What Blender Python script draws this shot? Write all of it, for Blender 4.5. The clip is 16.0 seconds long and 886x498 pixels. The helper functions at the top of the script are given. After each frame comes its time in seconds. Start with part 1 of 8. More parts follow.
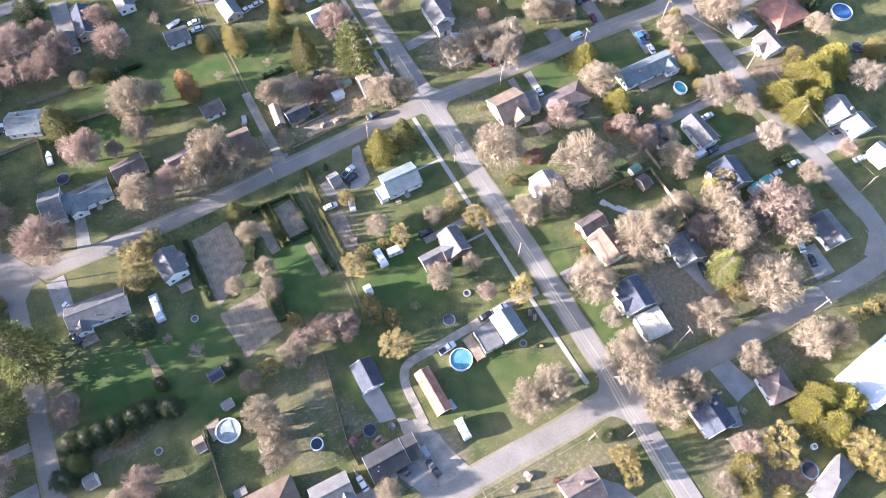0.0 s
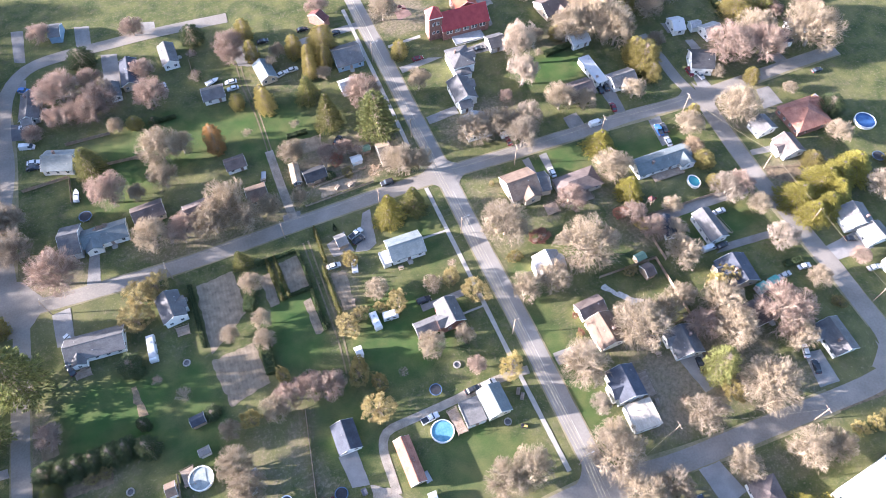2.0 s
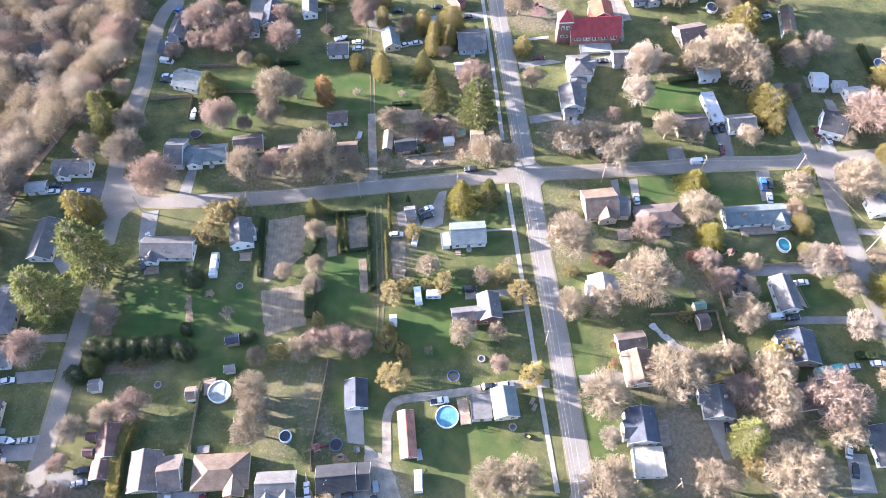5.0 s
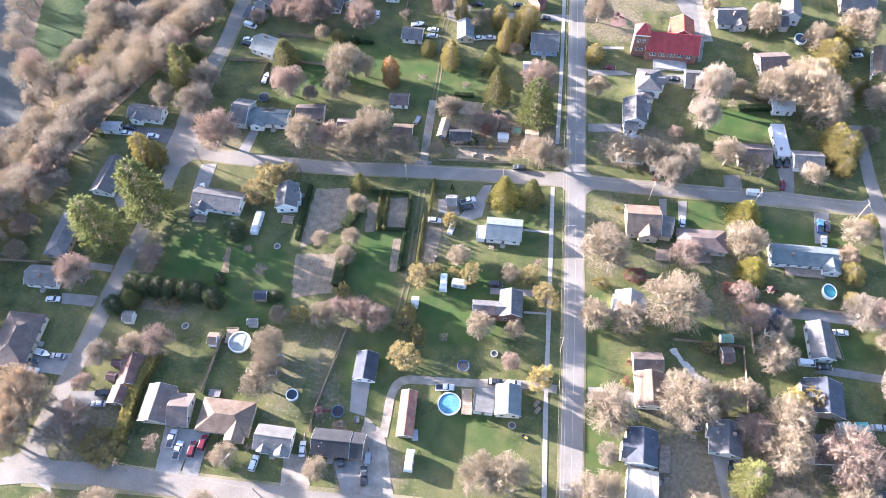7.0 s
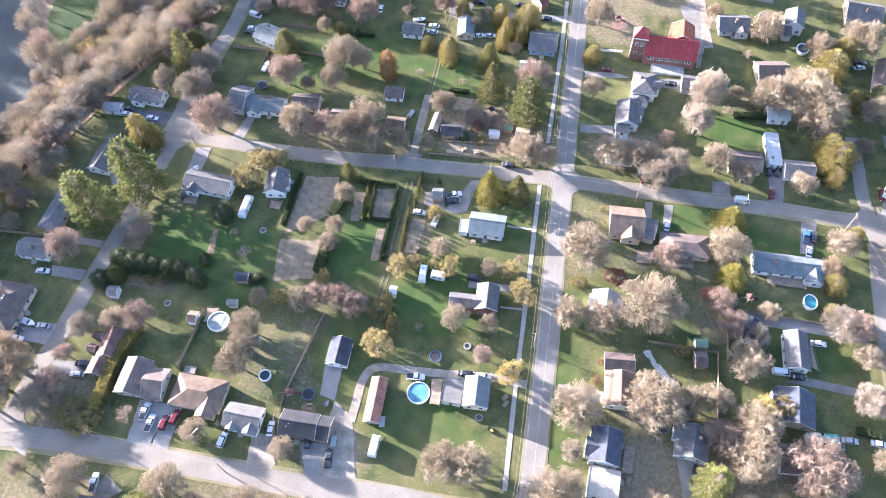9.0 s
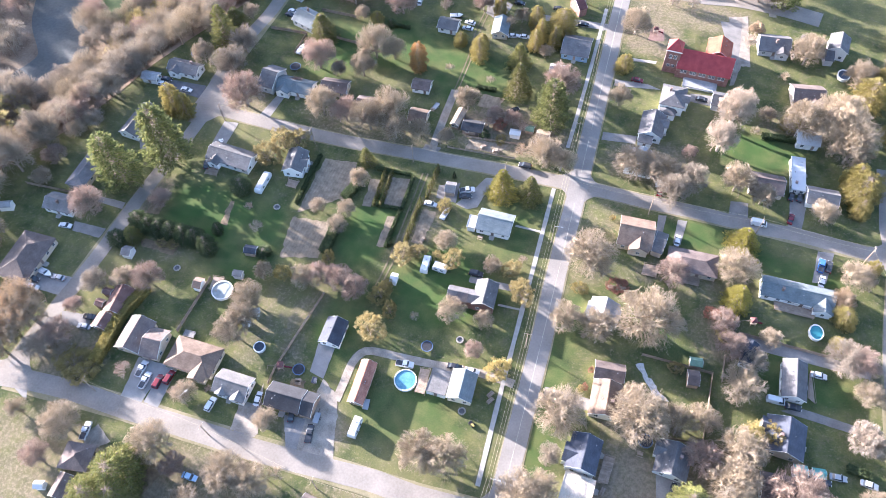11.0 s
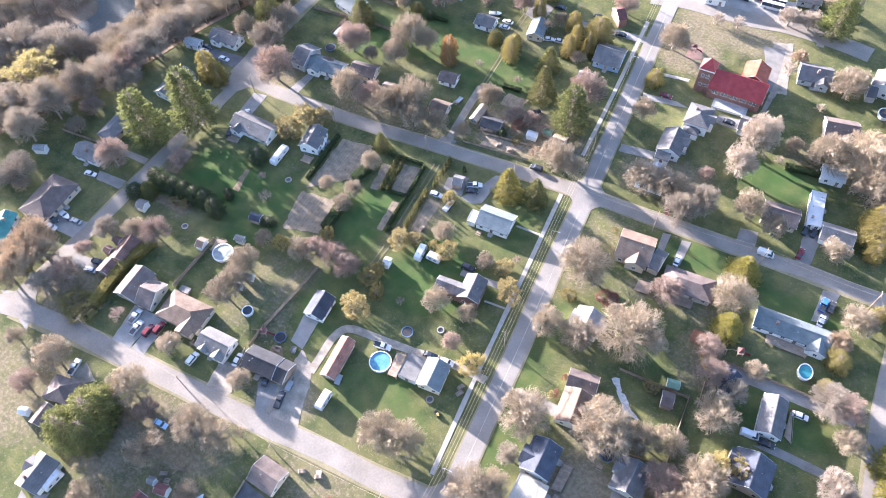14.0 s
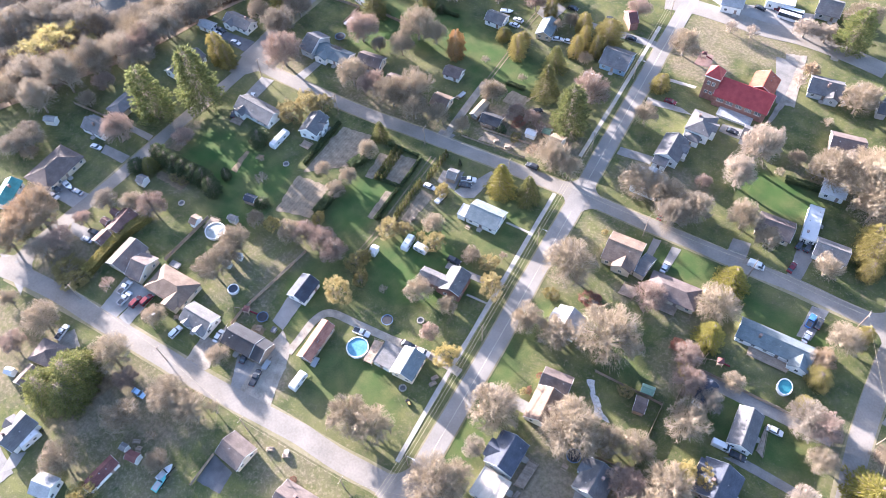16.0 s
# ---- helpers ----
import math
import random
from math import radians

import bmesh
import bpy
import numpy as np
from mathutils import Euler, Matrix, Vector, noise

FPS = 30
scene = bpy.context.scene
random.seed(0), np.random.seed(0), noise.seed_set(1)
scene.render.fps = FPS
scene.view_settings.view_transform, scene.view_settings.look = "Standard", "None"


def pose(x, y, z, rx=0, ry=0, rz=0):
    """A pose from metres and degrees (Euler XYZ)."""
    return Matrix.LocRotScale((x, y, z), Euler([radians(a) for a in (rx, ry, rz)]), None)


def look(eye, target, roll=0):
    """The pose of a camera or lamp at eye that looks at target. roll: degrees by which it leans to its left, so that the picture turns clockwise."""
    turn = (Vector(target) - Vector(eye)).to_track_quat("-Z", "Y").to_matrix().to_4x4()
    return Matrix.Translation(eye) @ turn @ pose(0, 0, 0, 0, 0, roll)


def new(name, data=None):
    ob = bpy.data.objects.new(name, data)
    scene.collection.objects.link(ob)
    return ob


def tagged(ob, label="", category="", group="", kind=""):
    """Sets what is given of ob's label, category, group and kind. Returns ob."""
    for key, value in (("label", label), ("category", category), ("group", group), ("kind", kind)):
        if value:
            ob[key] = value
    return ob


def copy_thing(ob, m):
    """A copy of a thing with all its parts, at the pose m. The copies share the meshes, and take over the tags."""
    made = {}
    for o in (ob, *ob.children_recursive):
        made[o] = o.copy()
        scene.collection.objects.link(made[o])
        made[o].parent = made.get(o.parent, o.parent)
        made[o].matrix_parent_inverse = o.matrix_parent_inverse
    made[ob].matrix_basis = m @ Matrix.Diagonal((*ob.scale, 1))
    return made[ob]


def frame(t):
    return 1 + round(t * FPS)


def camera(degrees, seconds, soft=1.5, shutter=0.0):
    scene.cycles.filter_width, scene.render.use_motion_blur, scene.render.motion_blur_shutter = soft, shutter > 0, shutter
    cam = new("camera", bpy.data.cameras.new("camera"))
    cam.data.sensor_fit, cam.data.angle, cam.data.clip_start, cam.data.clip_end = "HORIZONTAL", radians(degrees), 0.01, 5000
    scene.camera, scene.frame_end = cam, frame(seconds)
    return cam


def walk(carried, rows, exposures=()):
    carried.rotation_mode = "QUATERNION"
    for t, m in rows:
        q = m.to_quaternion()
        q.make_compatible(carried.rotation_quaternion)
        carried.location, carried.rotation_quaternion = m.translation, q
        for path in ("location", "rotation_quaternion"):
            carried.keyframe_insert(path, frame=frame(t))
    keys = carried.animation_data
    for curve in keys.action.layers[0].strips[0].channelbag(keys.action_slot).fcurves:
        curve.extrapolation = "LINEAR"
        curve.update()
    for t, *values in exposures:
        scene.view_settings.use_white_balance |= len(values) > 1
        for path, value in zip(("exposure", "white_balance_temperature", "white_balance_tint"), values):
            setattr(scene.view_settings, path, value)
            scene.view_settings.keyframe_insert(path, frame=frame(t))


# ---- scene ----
# ---- camera ----
cam = camera(63.19, 16.0, soft=0.9)
PATH = [
    (0, (-33.577, -52.436, 205.0), (-33.185, -51.67, 203.195), 1.4),
    (0.5, (-30.982, -54.619, 204.97), (-30.591, -53.808, 203.184), 1.3),
    (1, (-28.163, -56.616, 205.056), (-27.774, -55.76, 203.29), 1.0),
    (1.5, (-25.152, -58.452, 205.218), (-24.76, -57.533, 203.485), 0.8),
    (2, (-21.977, -60.152, 205.42), (-21.622, -59.169, 203.715), 0.4),
    (2.5, (-18.664, -61.731, 205.636), (-18.385, -60.725, 203.93), 0.1),
    (3, (-15.237, -63.204, 205.842), (-14.984, -62.192, 204.135), -0.1),
    (3.5, (-11.717, -64.58, 206.021), (-11.487, -63.564, 204.314), -0.2),
    (4, (-8.125, -65.865, 206.159), (-7.964, -64.836, 204.452), -0.6),
    (4.2, (-6.671, -66.354, 206.202), (-6.559, -65.319, 204.494), -0.8),
    (6.3, (8.921, -70.633, 206.135), (8.829, -69.593, 204.43), -1.9),
    (6.5, (10.42, -70.953, 206.082), (10.287, -69.916, 204.378), -2.1),
    (7, (14.166, -71.681, 205.92), (13.961, -70.651, 204.219), -2.4),
    (7.5, (17.905, -72.298, 205.723), (17.686, -71.268, 204.023), -2.5),
    (8, (21.633, -72.797, 205.498), (21.408, -71.765, 203.8), -2.5),
    (8.5, (25.346, -73.172, 205.254), (25.104, -72.14, 203.558), -2.6),
    (9, (29.041, -73.414, 205.0), (28.767, -72.386, 203.307), -2.7),
    (11.5, (47.215, -72.487, 203.833), (46.783, -71.498, 202.149), -3.1),
    (12, (50.793, -71.867, 203.647), (50.328, -70.891, 201.964), -3.2),
    (12.5, (54.357, -71.111, 203.474), (53.841, -70.157, 201.794), -3.2),
    (13, (57.909, -70.229, 203.307), (57.358, -69.293, 201.628), -3.3),
    (13.5, (61.45, -69.236, 203.134), (60.896, -68.3, 201.455), -3.3),
    (14, (64.983, -68.15, 202.938), (64.424, -67.215, 201.26), -3.3),
    (14.5, (68.511, -66.993, 202.696), (67.943, -66.064, 201.019), -3.4),
    (15, (72.036, -65.794, 202.383), (71.456, -64.871, 200.706), -3.4),
    (15.5, (75.559, -64.585, 201.965), (74.954, -63.675, 200.29), -3.5),
    (16, (79.082, -63.406, 201.402), (78.447, -62.512, 199.729), -3.5),
]
walk(cam, [(t, look(eye, target, roll)) for t, eye, target, roll in PATH], [(0.0, 2.86, 5640, 21.5), (4.0, 2.98, 5640, 21.5), (7.0, 3.1, 5640, 21.5), (16.0, 3.08, 5640, 22.0)])
# ---- world, sun and light ----
SUN_ELEV, SUN_AZ = 12.8, 285.0          # degrees; azimuth clockwise from +y
world = bpy.data.worlds.new("sky")
scene.world = world
world.use_nodes = True
wn = world.node_tree.nodes
sky = wn.new("ShaderNodeTexSky")
sky.sky_type, sky.sun_disc = "NISHITA", False
sky.sun_elevation, sky.sun_rotation = radians(SUN_ELEV), radians(SUN_AZ)
sky.air_density, sky.dust_density, sky.ozone_density = 1.0, 1.5, 1.0
wn["Background"].inputs[1].default_value = 0.09
world.node_tree.links.new(sky.outputs[0], wn["Background"].inputs[0])
sun = bpy.data.lights.new("sun", "SUN")
sun.energy, sun.angle, sun.color = 5.0, radians(0.6), (1.0, 0.88, 0.73)
sun_ob = new("sun", sun)
az, el = radians(SUN_AZ), radians(SUN_ELEV)
sun_dir = Vector((math.sin(az) * math.cos(el), math.cos(az) * math.cos(el), math.sin(el)))
sun_ob.matrix_world = look(sun_dir * 300, (0, 0, 0))


# ---- materials ----
def mat(name, a, b, rough=0.9, scale=1.0, fine=14.0, bump=0.3, per_object=0.12, metal=0.0, spec=0.3):
    """Two colours mixed by a coarse and a fine noise, a little bump, and a small change from object to object."""
    m = bpy.data.materials.new(name)
    m.use_nodes = True
    n, l = m.node_tree.nodes, m.node_tree.links
    p = n["Principled BSDF"]
    geo = n.new("ShaderNodeTexCoord")
    out = geo.outputs["Object"]
    n1, n2 = n.new("ShaderNodeTexNoise"), n.new("ShaderNodeTexNoise")
    n1.inputs["Scale"].default_value, n2.inputs["Scale"].default_value = scale, fine
    n1.inputs["Detail"].default_value, n2.inputs["Detail"].default_value = 5, 3
    l.new(out, n1.inputs["Vector"]), l.new(out, n2.inputs["Vector"])
    add = n.new("ShaderNodeMath")
    add.operation = "MULTIPLY_ADD"
    l.new(n2.outputs["Fac"], add.inputs[0])
    add.inputs[1].default_value = 0.5
    l.new(n1.outputs["Fac"], add.inputs[2])
    rmp = n.new("ShaderNodeMapRange")
    rmp.inputs["From Min"].default_value, rmp.inputs["From Max"].default_value = 0.52, 0.98
    l.new(add.outputs[0], rmp.inputs["Value"])
    mix = n.new("ShaderNodeMix")
    mix.data_type = "RGBA"
    mix.inputs["A"].default_value, mix.inputs["B"].default_value = (*a, 1), (*b, 1)
    l.new(rmp.outputs[0], mix.inputs["Factor"])
    info, hsv, val = n.new("ShaderNodeObjectInfo"), n.new("ShaderNodeHueSaturation"), n.new("ShaderNodeMapRange")
    l.new(info.outputs["Random"], val.inputs["Value"])
    val.inputs["To Min"].default_value, val.inputs["To Max"].default_value = 1 - per_object, 1 + per_object
    l.new(val.outputs[0], hsv.inputs["Value"])
    l.new(mix.outputs["Result"], hsv.inputs["Color"])
    l.new(hsv.outputs["Color"], p.inputs["Base Color"])
    p.inputs["Roughness"].default_value, p.inputs["Metallic"].default_value = rough, metal
    p.inputs["Specular IOR Level"].default_value = spec
    if bump:
        bp = n.new("ShaderNodeBump")
        bp.inputs["Strength"].default_value, bp.inputs["Distance"].default_value = bump, 0.05
        l.new(add.outputs[0], bp.inputs["Height"])
        l.new(bp.outputs[0], p.inputs["Normal"])
    return m


def shingle(name, a, b, rough=0.85):
    """Roof felt or shingle: courses as fine bands over the mixed colours."""
    m = mat(name, a, b, rough, 0.35, 3.0, 0.25, 0.16)
    n, l = m.node_tree.nodes, m.node_tree.links
    brick = n.new("ShaderNodeTexBrick")
    brick.inputs["Color1"].default_value, brick.inputs["Color2"].default_value = (1, 1, 1, 1), (0.8, 0.8, 0.8, 1)
    brick.inputs["Mortar"].default_value = (0.6, 0.6, 0.6, 1)
    brick.inputs["Scale"].default_value, brick.inputs["Mortar Size"].default_value = 1.0, 0.012
    brick.inputs["Brick Width"].default_value, brick.inputs["Row Height"].default_value = 0.9, 0.3
    l.new(n["Texture Coordinate"].outputs["Object"], brick.inputs["Vector"])
    mul = n.new("ShaderNodeMix")
    mul.data_type, mul.blend_type = "RGBA", "MULTIPLY"
    mul.inputs["Factor"].default_value = 0.8
    l.new(n["Hue/Saturation/Value"].outputs["Color"], mul.inputs["A"])
    l.new(brick.outputs["Color"], mul.inputs["B"])
    l.new(mul.outputs["Result"], n["Principled BSDF"].inputs["Base Color"])
    return m


ROOF = {
    "slate": shingle("roof_slate", (0.09, 0.089, 0.092), (0.152, 0.148, 0.15)),
    "grey": shingle("roof_grey", (0.135, 0.13, 0.127), (0.22, 0.212, 0.205)),
    "lightgrey": shingle("roof_light_grey", (0.26, 0.27, 0.28), (0.4, 0.4, 0.4)),
    "bluegrey": shingle("roof_blue_grey", (0.112, 0.138, 0.148), (0.18, 0.208, 0.217)),
    "navy": shingle("roof_navy", (0.04, 0.046, 0.062), (0.075, 0.084, 0.108)),
    "charcoal": shingle("roof_charcoal", (0.03, 0.031, 0.036), (0.055, 0.056, 0.062)),
    "mauve": shingle("roof_mauve", (0.1, 0.078, 0.072), (0.175, 0.14, 0.125)),
    "brown": shingle("roof_brown", (0.125, 0.088, 0.066), (0.215, 0.16, 0.122)),
    "tan": shingle("roof_tan", (0.22, 0.17, 0.122), (0.34, 0.272, 0.2)),
    "redbrown": shingle("roof_red_brown", (0.11, 0.06, 0.05), (0.2, 0.12, 0.1)),
    "maroon": shingle("roof_maroon", (0.1, 0.04, 0.04), (0.17, 0.08, 0.07)),
    "rust": shingle("roof_rust", (0.2, 0.085, 0.06), (0.36, 0.18, 0.13)),
    "cream": shingle("roof_cream", (0.42, 0.365, 0.295), (0.55, 0.485, 0.4)),
    "green": shingle("roof_green", (0.12, 0.2, 0.14), (0.2, 0.28, 0.2)),
    "teal": shingle("roof_teal", (0.05, 0.2, 0.19), (0.1, 0.32, 0.3), 0.6),
    "white": mat("roof_white_metal", (0.4, 0.42, 0.44), (0.48, 0.49, 0.5), 0.45, 0.4, 4.0, 0.1, 0.04),
    "church": mat("roof_red_metal", (0.2, 0.028, 0.03), (0.29, 0.05, 0.05), 0.5, 0.5, 5.0, 0.15, 0.04),
    "churchorange": shingle("roof_orange_tile", (0.25, 0.065, 0.038), (0.36, 0.12, 0.07)),
}
WALL = {
    "white": mat("siding_white", (0.6, 0.6, 0.58), (0.7, 0.7, 0.68), 0.6, 0.6, 9.0, 0.15, 0.05),
    "cream": mat("siding_cream", (0.62, 0.55, 0.42), (0.72, 0.65, 0.52), 0.65, 0.6, 9.0, 0.15, 0.06),
    "tan": mat("siding_tan", (0.4, 0.33, 0.25), (0.52, 0.44, 0.34), 0.75, 0.6, 9.0, 0.15, 0.1),
    "grey": mat("siding_grey", (0.3, 0.31, 0.32), (0.42, 0.42, 0.42), 0.7, 0.6, 9.0, 0.15, 0.1),
    "blue": mat("siding_blue", (0.16, 0.24, 0.34), (0.24, 0.33, 0.42), 0.7, 0.6, 9.0, 0.15, 0.08),
    "brown": mat("siding_brown", (0.18, 0.12, 0.085), (0.27, 0.19, 0.13), 0.8, 0.6, 9.0, 0.2, 0.1),
    "wood": mat("weathered_wood", (0.2, 0.15, 0.11), (0.33, 0.26, 0.2), 0.85, 0.8, 12.0, 0.3, 0.12),
    "brick": mat("red_brick", (0.15, 0.075, 0.06), (0.25, 0.14, 0.115), 0.85, 1.2, 12.0, 0.4, 0.08),
}
M_GLASS = mat("window_glass", (0.03, 0.04, 0.05), (0.06, 0.075, 0.09), 0.08, 0.5, 3.0, 0.0, 0.2, 0.0, 0.6)
M_TRIM = mat("white_trim", (0.64, 0.64, 0.62), (0.72, 0.72, 0.7), 0.5, 1.0, 8.0, 0.05, 0.03)
M_VENT = mat("vent_metal", (0.16, 0.16, 0.16), (0.28, 0.28, 0.28), 0.5, 1.0, 8.0, 0.05, 0.3)
M_DOOR = mat("painted_door", (0.14, 0.1, 0.085), (0.22, 0.17, 0.14), 0.5, 1.0, 8.0, 0.1, 0.4)
M_CHIM = mat("chimney_brick", (0.2, 0.14, 0.12), (0.3, 0.22, 0.19), 0.9, 2.0, 14.0, 0.4, 0.15)
M_ROAD = mat("worn_asphalt", (0.162, 0.146, 0.127), (0.25, 0.225, 0.196), 0.9, 0.12, 1.6, 0.15, 0.0)
M_MAIN = mat("main_road_asphalt", (0.176, 0.162, 0.147), (0.254, 0.236, 0.214), 0.85, 0.1, 1.8, 0.15, 0.0)
M_LINE = mat("road_paint", (0.3, 0.28, 0.22), (0.46, 0.44, 0.38), 0.7, 0.8, 6.0, 0.0, 0.0)
M_WALK = mat("concrete_walk", (0.25, 0.235, 0.21), (0.345, 0.325, 0.295), 0.9, 0.6, 5.0, 0.2, 0.05)
PATCH = {
    "asphalt": mat("dark_asphalt", (0.07, 0.07, 0.075), (0.13, 0.13, 0.135), 0.85, 0.3, 4.0, 0.2, 0.05),
    "driveway": mat("drive_asphalt", (0.14, 0.134, 0.128), (0.24, 0.227, 0.212), 0.9, 0.25, 2.5, 0.2, 0.12),
    "concrete": mat("drive_concrete", (0.185, 0.178, 0.17), (0.27, 0.26, 0.248), 0.88, 0.25, 3.0, 0.15, 0.08),
    "gravel": mat("gravel", (0.15, 0.132, 0.11), (0.31, 0.275, 0.23), 1.0, 0.35, 3.0, 0.5, 0.08),
    "gravelwhite": mat("pale_rubble", (0.22, 0.22, 0.21), (0.5, 0.5, 0.49), 1.0, 1.0, 4.0, 0.5, 0.05),
    "soil": mat("garden_soil", (0.14, 0.112, 0.078), (0.27, 0.22, 0.16), 1.0, 0.5, 4.0, 0.6, 0.1),
    "mulch": mat("mulch_bed", (0.1, 0.075, 0.05), (0.24, 0.18, 0.11), 1.0, 0.6, 5.0, 0.6, 0.12),
    "playmulch": mat("play_mulch", (0.16, 0.1, 0.085), (0.26, 0.17, 0.14), 1.0, 0.6, 5.0, 0.5, 0.05),
    "sidewalk": M_WALK,
    "street": M_ROAD,
    "litter": mat("leaf_litter_yard", (0.075, 0.07, 0.04), (0.2, 0.165, 0.11), 1.0, 0.15, 1.6, 0.5, 0.1, 0.0, 0.1),
}


def furrows(m):
    """Bands of darker turned earth along the garden rows."""
    n, l = m.node_tree.nodes, m.node_tree.links
    wave, mul = n.new("ShaderNodeTexWave"), n.new("ShaderNodeMix")
    wave.inputs["Scale"].default_value, wave.inputs["Distortion"].default_value, wave.inputs["Detail"].default_value = 0.28, 2.5, 3
    l.new(n["Texture Coordinate"].outputs["Object"], wave.inputs["Vector"])
    mul.data_type, mul.blend_type = "RGBA", "MULTIPLY"
    mul.inputs["Factor"].default_value = 0.1
    l.new(n["Hue/Saturation/Value"].outputs["Color"], mul.inputs["A"])
    l.new(wave.outputs["Color"], mul.inputs["B"])
    l.new(mul.outputs["Result"], n["Principled BSDF"].inputs["Base Color"])


furrows(PATCH["soil"])
M_LIMB = mat("pale_bark", (0.24, 0.2, 0.16), (0.41, 0.345, 0.285), 0.95, 1.5, 9.0, 0.4, 0.12)
M_TRUNK = mat("bark", (0.17, 0.13, 0.1), (0.3, 0.25, 0.2), 0.95, 1.5, 9.0, 0.4, 0.1)


def foliage(name, a, b, shine=0.25, soft=0.25):
    """Leaves, needles and fine twigs: colour by leaf and by tree, with some light let through."""
    m = bpy.data.materials.new(name)
    m.use_nodes = True
    n, l = m.node_tree.nodes, m.node_tree.links
    p = n["Principled BSDF"]
    geo, info, mix, hsv = (n.new("ShaderNode" + k) for k in ("NewGeometry", "ObjectInfo", "Mix", "HueSaturation"))
    mix.data_type = "RGBA"
    mix.inputs["A"].default_value, mix.inputs["B"].default_value = (*a, 1), (*b, 1)
    l.new(geo.outputs["Random Per Island"], mix.inputs["Factor"])
    val = n.new("ShaderNodeMapRange")
    l.new(info.outputs["Random"], val.inputs["Value"])
    val.inputs["To Min"].default_value, val.inputs["To Max"].default_value = 0.8, 1.2
    l.new(val.outputs[0], hsv.inputs["Value"])
    l.new(mix.outputs["Result"], hsv.inputs["Color"])
    l.new(hsv.outputs["Color"], p.inputs["Base Color"])
    p.inputs["Roughness"].default_value, p.inputs["Specular IOR Level"].default_value = 0.8, shine
    tr, ms = n.new("ShaderNodeBsdfTranslucent"), n.new("ShaderNodeMixShader")
    l.new(hsv.outputs["Color"], tr.inputs["Color"])
    ms.inputs[0].default_value = soft
    l.new(p.outputs[0], ms.inputs[1]), l.new(tr.outputs[0], ms.inputs[2])
    l.new(ms.outputs[0], n["Material Output"].inputs["Surface"])
    return m


TWIG = {
    "bt": foliage("twigs_tan", (0.22, 0.179, 0.123), (0.365, 0.3, 0.212), 0.2, 0.2),
    "bp": foliage("twigs_pinkish", (0.22, 0.158, 0.128), (0.36, 0.265, 0.215), 0.2, 0.2),
    "bg": foliage("twigs_grey", (0.21, 0.178, 0.136), (0.335, 0.288, 0.228), 0.2, 0.2),
    "bl": foliage("twigs_pale", (0.265, 0.22, 0.175), (0.41, 0.35, 0.285), 0.2, 0.2),
    "bo": foliage("twigs_ochre", (0.27, 0.195, 0.12), (0.43, 0.32, 0.205), 0.2, 0.2),
}
LEAF = {
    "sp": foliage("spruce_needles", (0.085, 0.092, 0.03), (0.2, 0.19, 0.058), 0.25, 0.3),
    # sy: brighter, yellower copy of the spruce needles, with warm sunlight painted in
    "sy": foliage("spruce_needles_sun_painted", (0.16, 0.15, 0.032), (0.31, 0.27, 0.06), 0.25, 0.3),
    "pi": foliage("pine_needles", (0.08, 0.1, 0.036), (0.21, 0.22, 0.08), 0.25, 0.35),
    "ce": foliage("cedar_leaves", (0.15, 0.13, 0.04), (0.31, 0.26, 0.085), 0.25, 0.3),
    "de": foliage("dark_evergreen_leaves", (0.035, 0.06, 0.026), (0.1, 0.12, 0.05), 0.25, 0.3),
    "go": foliage("budding_golden_leaves", (0.2, 0.165, 0.07), (0.35, 0.288, 0.14), 0.25, 0.3),
    "gy": foliage("budding_yellow_leaves", (0.21, 0.172, 0.065), (0.37, 0.305, 0.125), 0.25, 0.3),
    "ol": foliage("olive_leaves", (0.16, 0.135, 0.05), (0.3, 0.25, 0.105), 0.25, 0.3),
    "or": foliage("browned_needles", (0.22, 0.12, 0.045), (0.36, 0.21, 0.085), 0.25, 0.3),
    "lg": foliage("light_green_needles", (0.095, 0.11, 0.036), (0.23, 0.228, 0.078), 0.25, 0.35),
    "wi": foliage("budding_willow_leaves", (0.36, 0.31, 0.13), (0.5, 0.43, 0.2), 0.25, 0.3),
    "mu": foliage("reddish_shrub_leaves", (0.2, 0.09, 0.065), (0.3, 0.16, 0.11), 0.25, 0.3),
}


# ---- helpers for meshes ----
def mesh(name, verts, faces, materials, smooth=False):
    me = bpy.data.meshes.new(name)
    me.from_pydata([tuple(v) for v in verts], [], [tuple(f) for f in faces])
    for m in materials if isinstance(materials, (list, tuple)) else (materials,):
        me.materials.append(m)
    if smooth:
        me.shade_smooth()
    me.update()
    return me


def part(name, data, parent, label=""):
    ob = new(name, data)
    ob.parent = parent
    return tagged(ob, label)


def box(x0, y0, z0, x1, y1, z1):
    v = [(x, y, z) for z in (z0, z1) for x, y in ((x0, y0), (x1, y0), (x1, y1), (x0, y1))]
    return v, [(3, 2, 1, 0), (4, 5, 6, 7), (0, 1, 5, 4), (1, 2, 6, 5), (2, 3, 7, 6), (3, 0, 4, 7)]


def join(*pieces):
    verts, faces = [], []
    for v, f in pieces:
        k = len(verts)
        verts += list(v)
        faces += [tuple(i + k for i in q) for q in f]
    return verts, faces


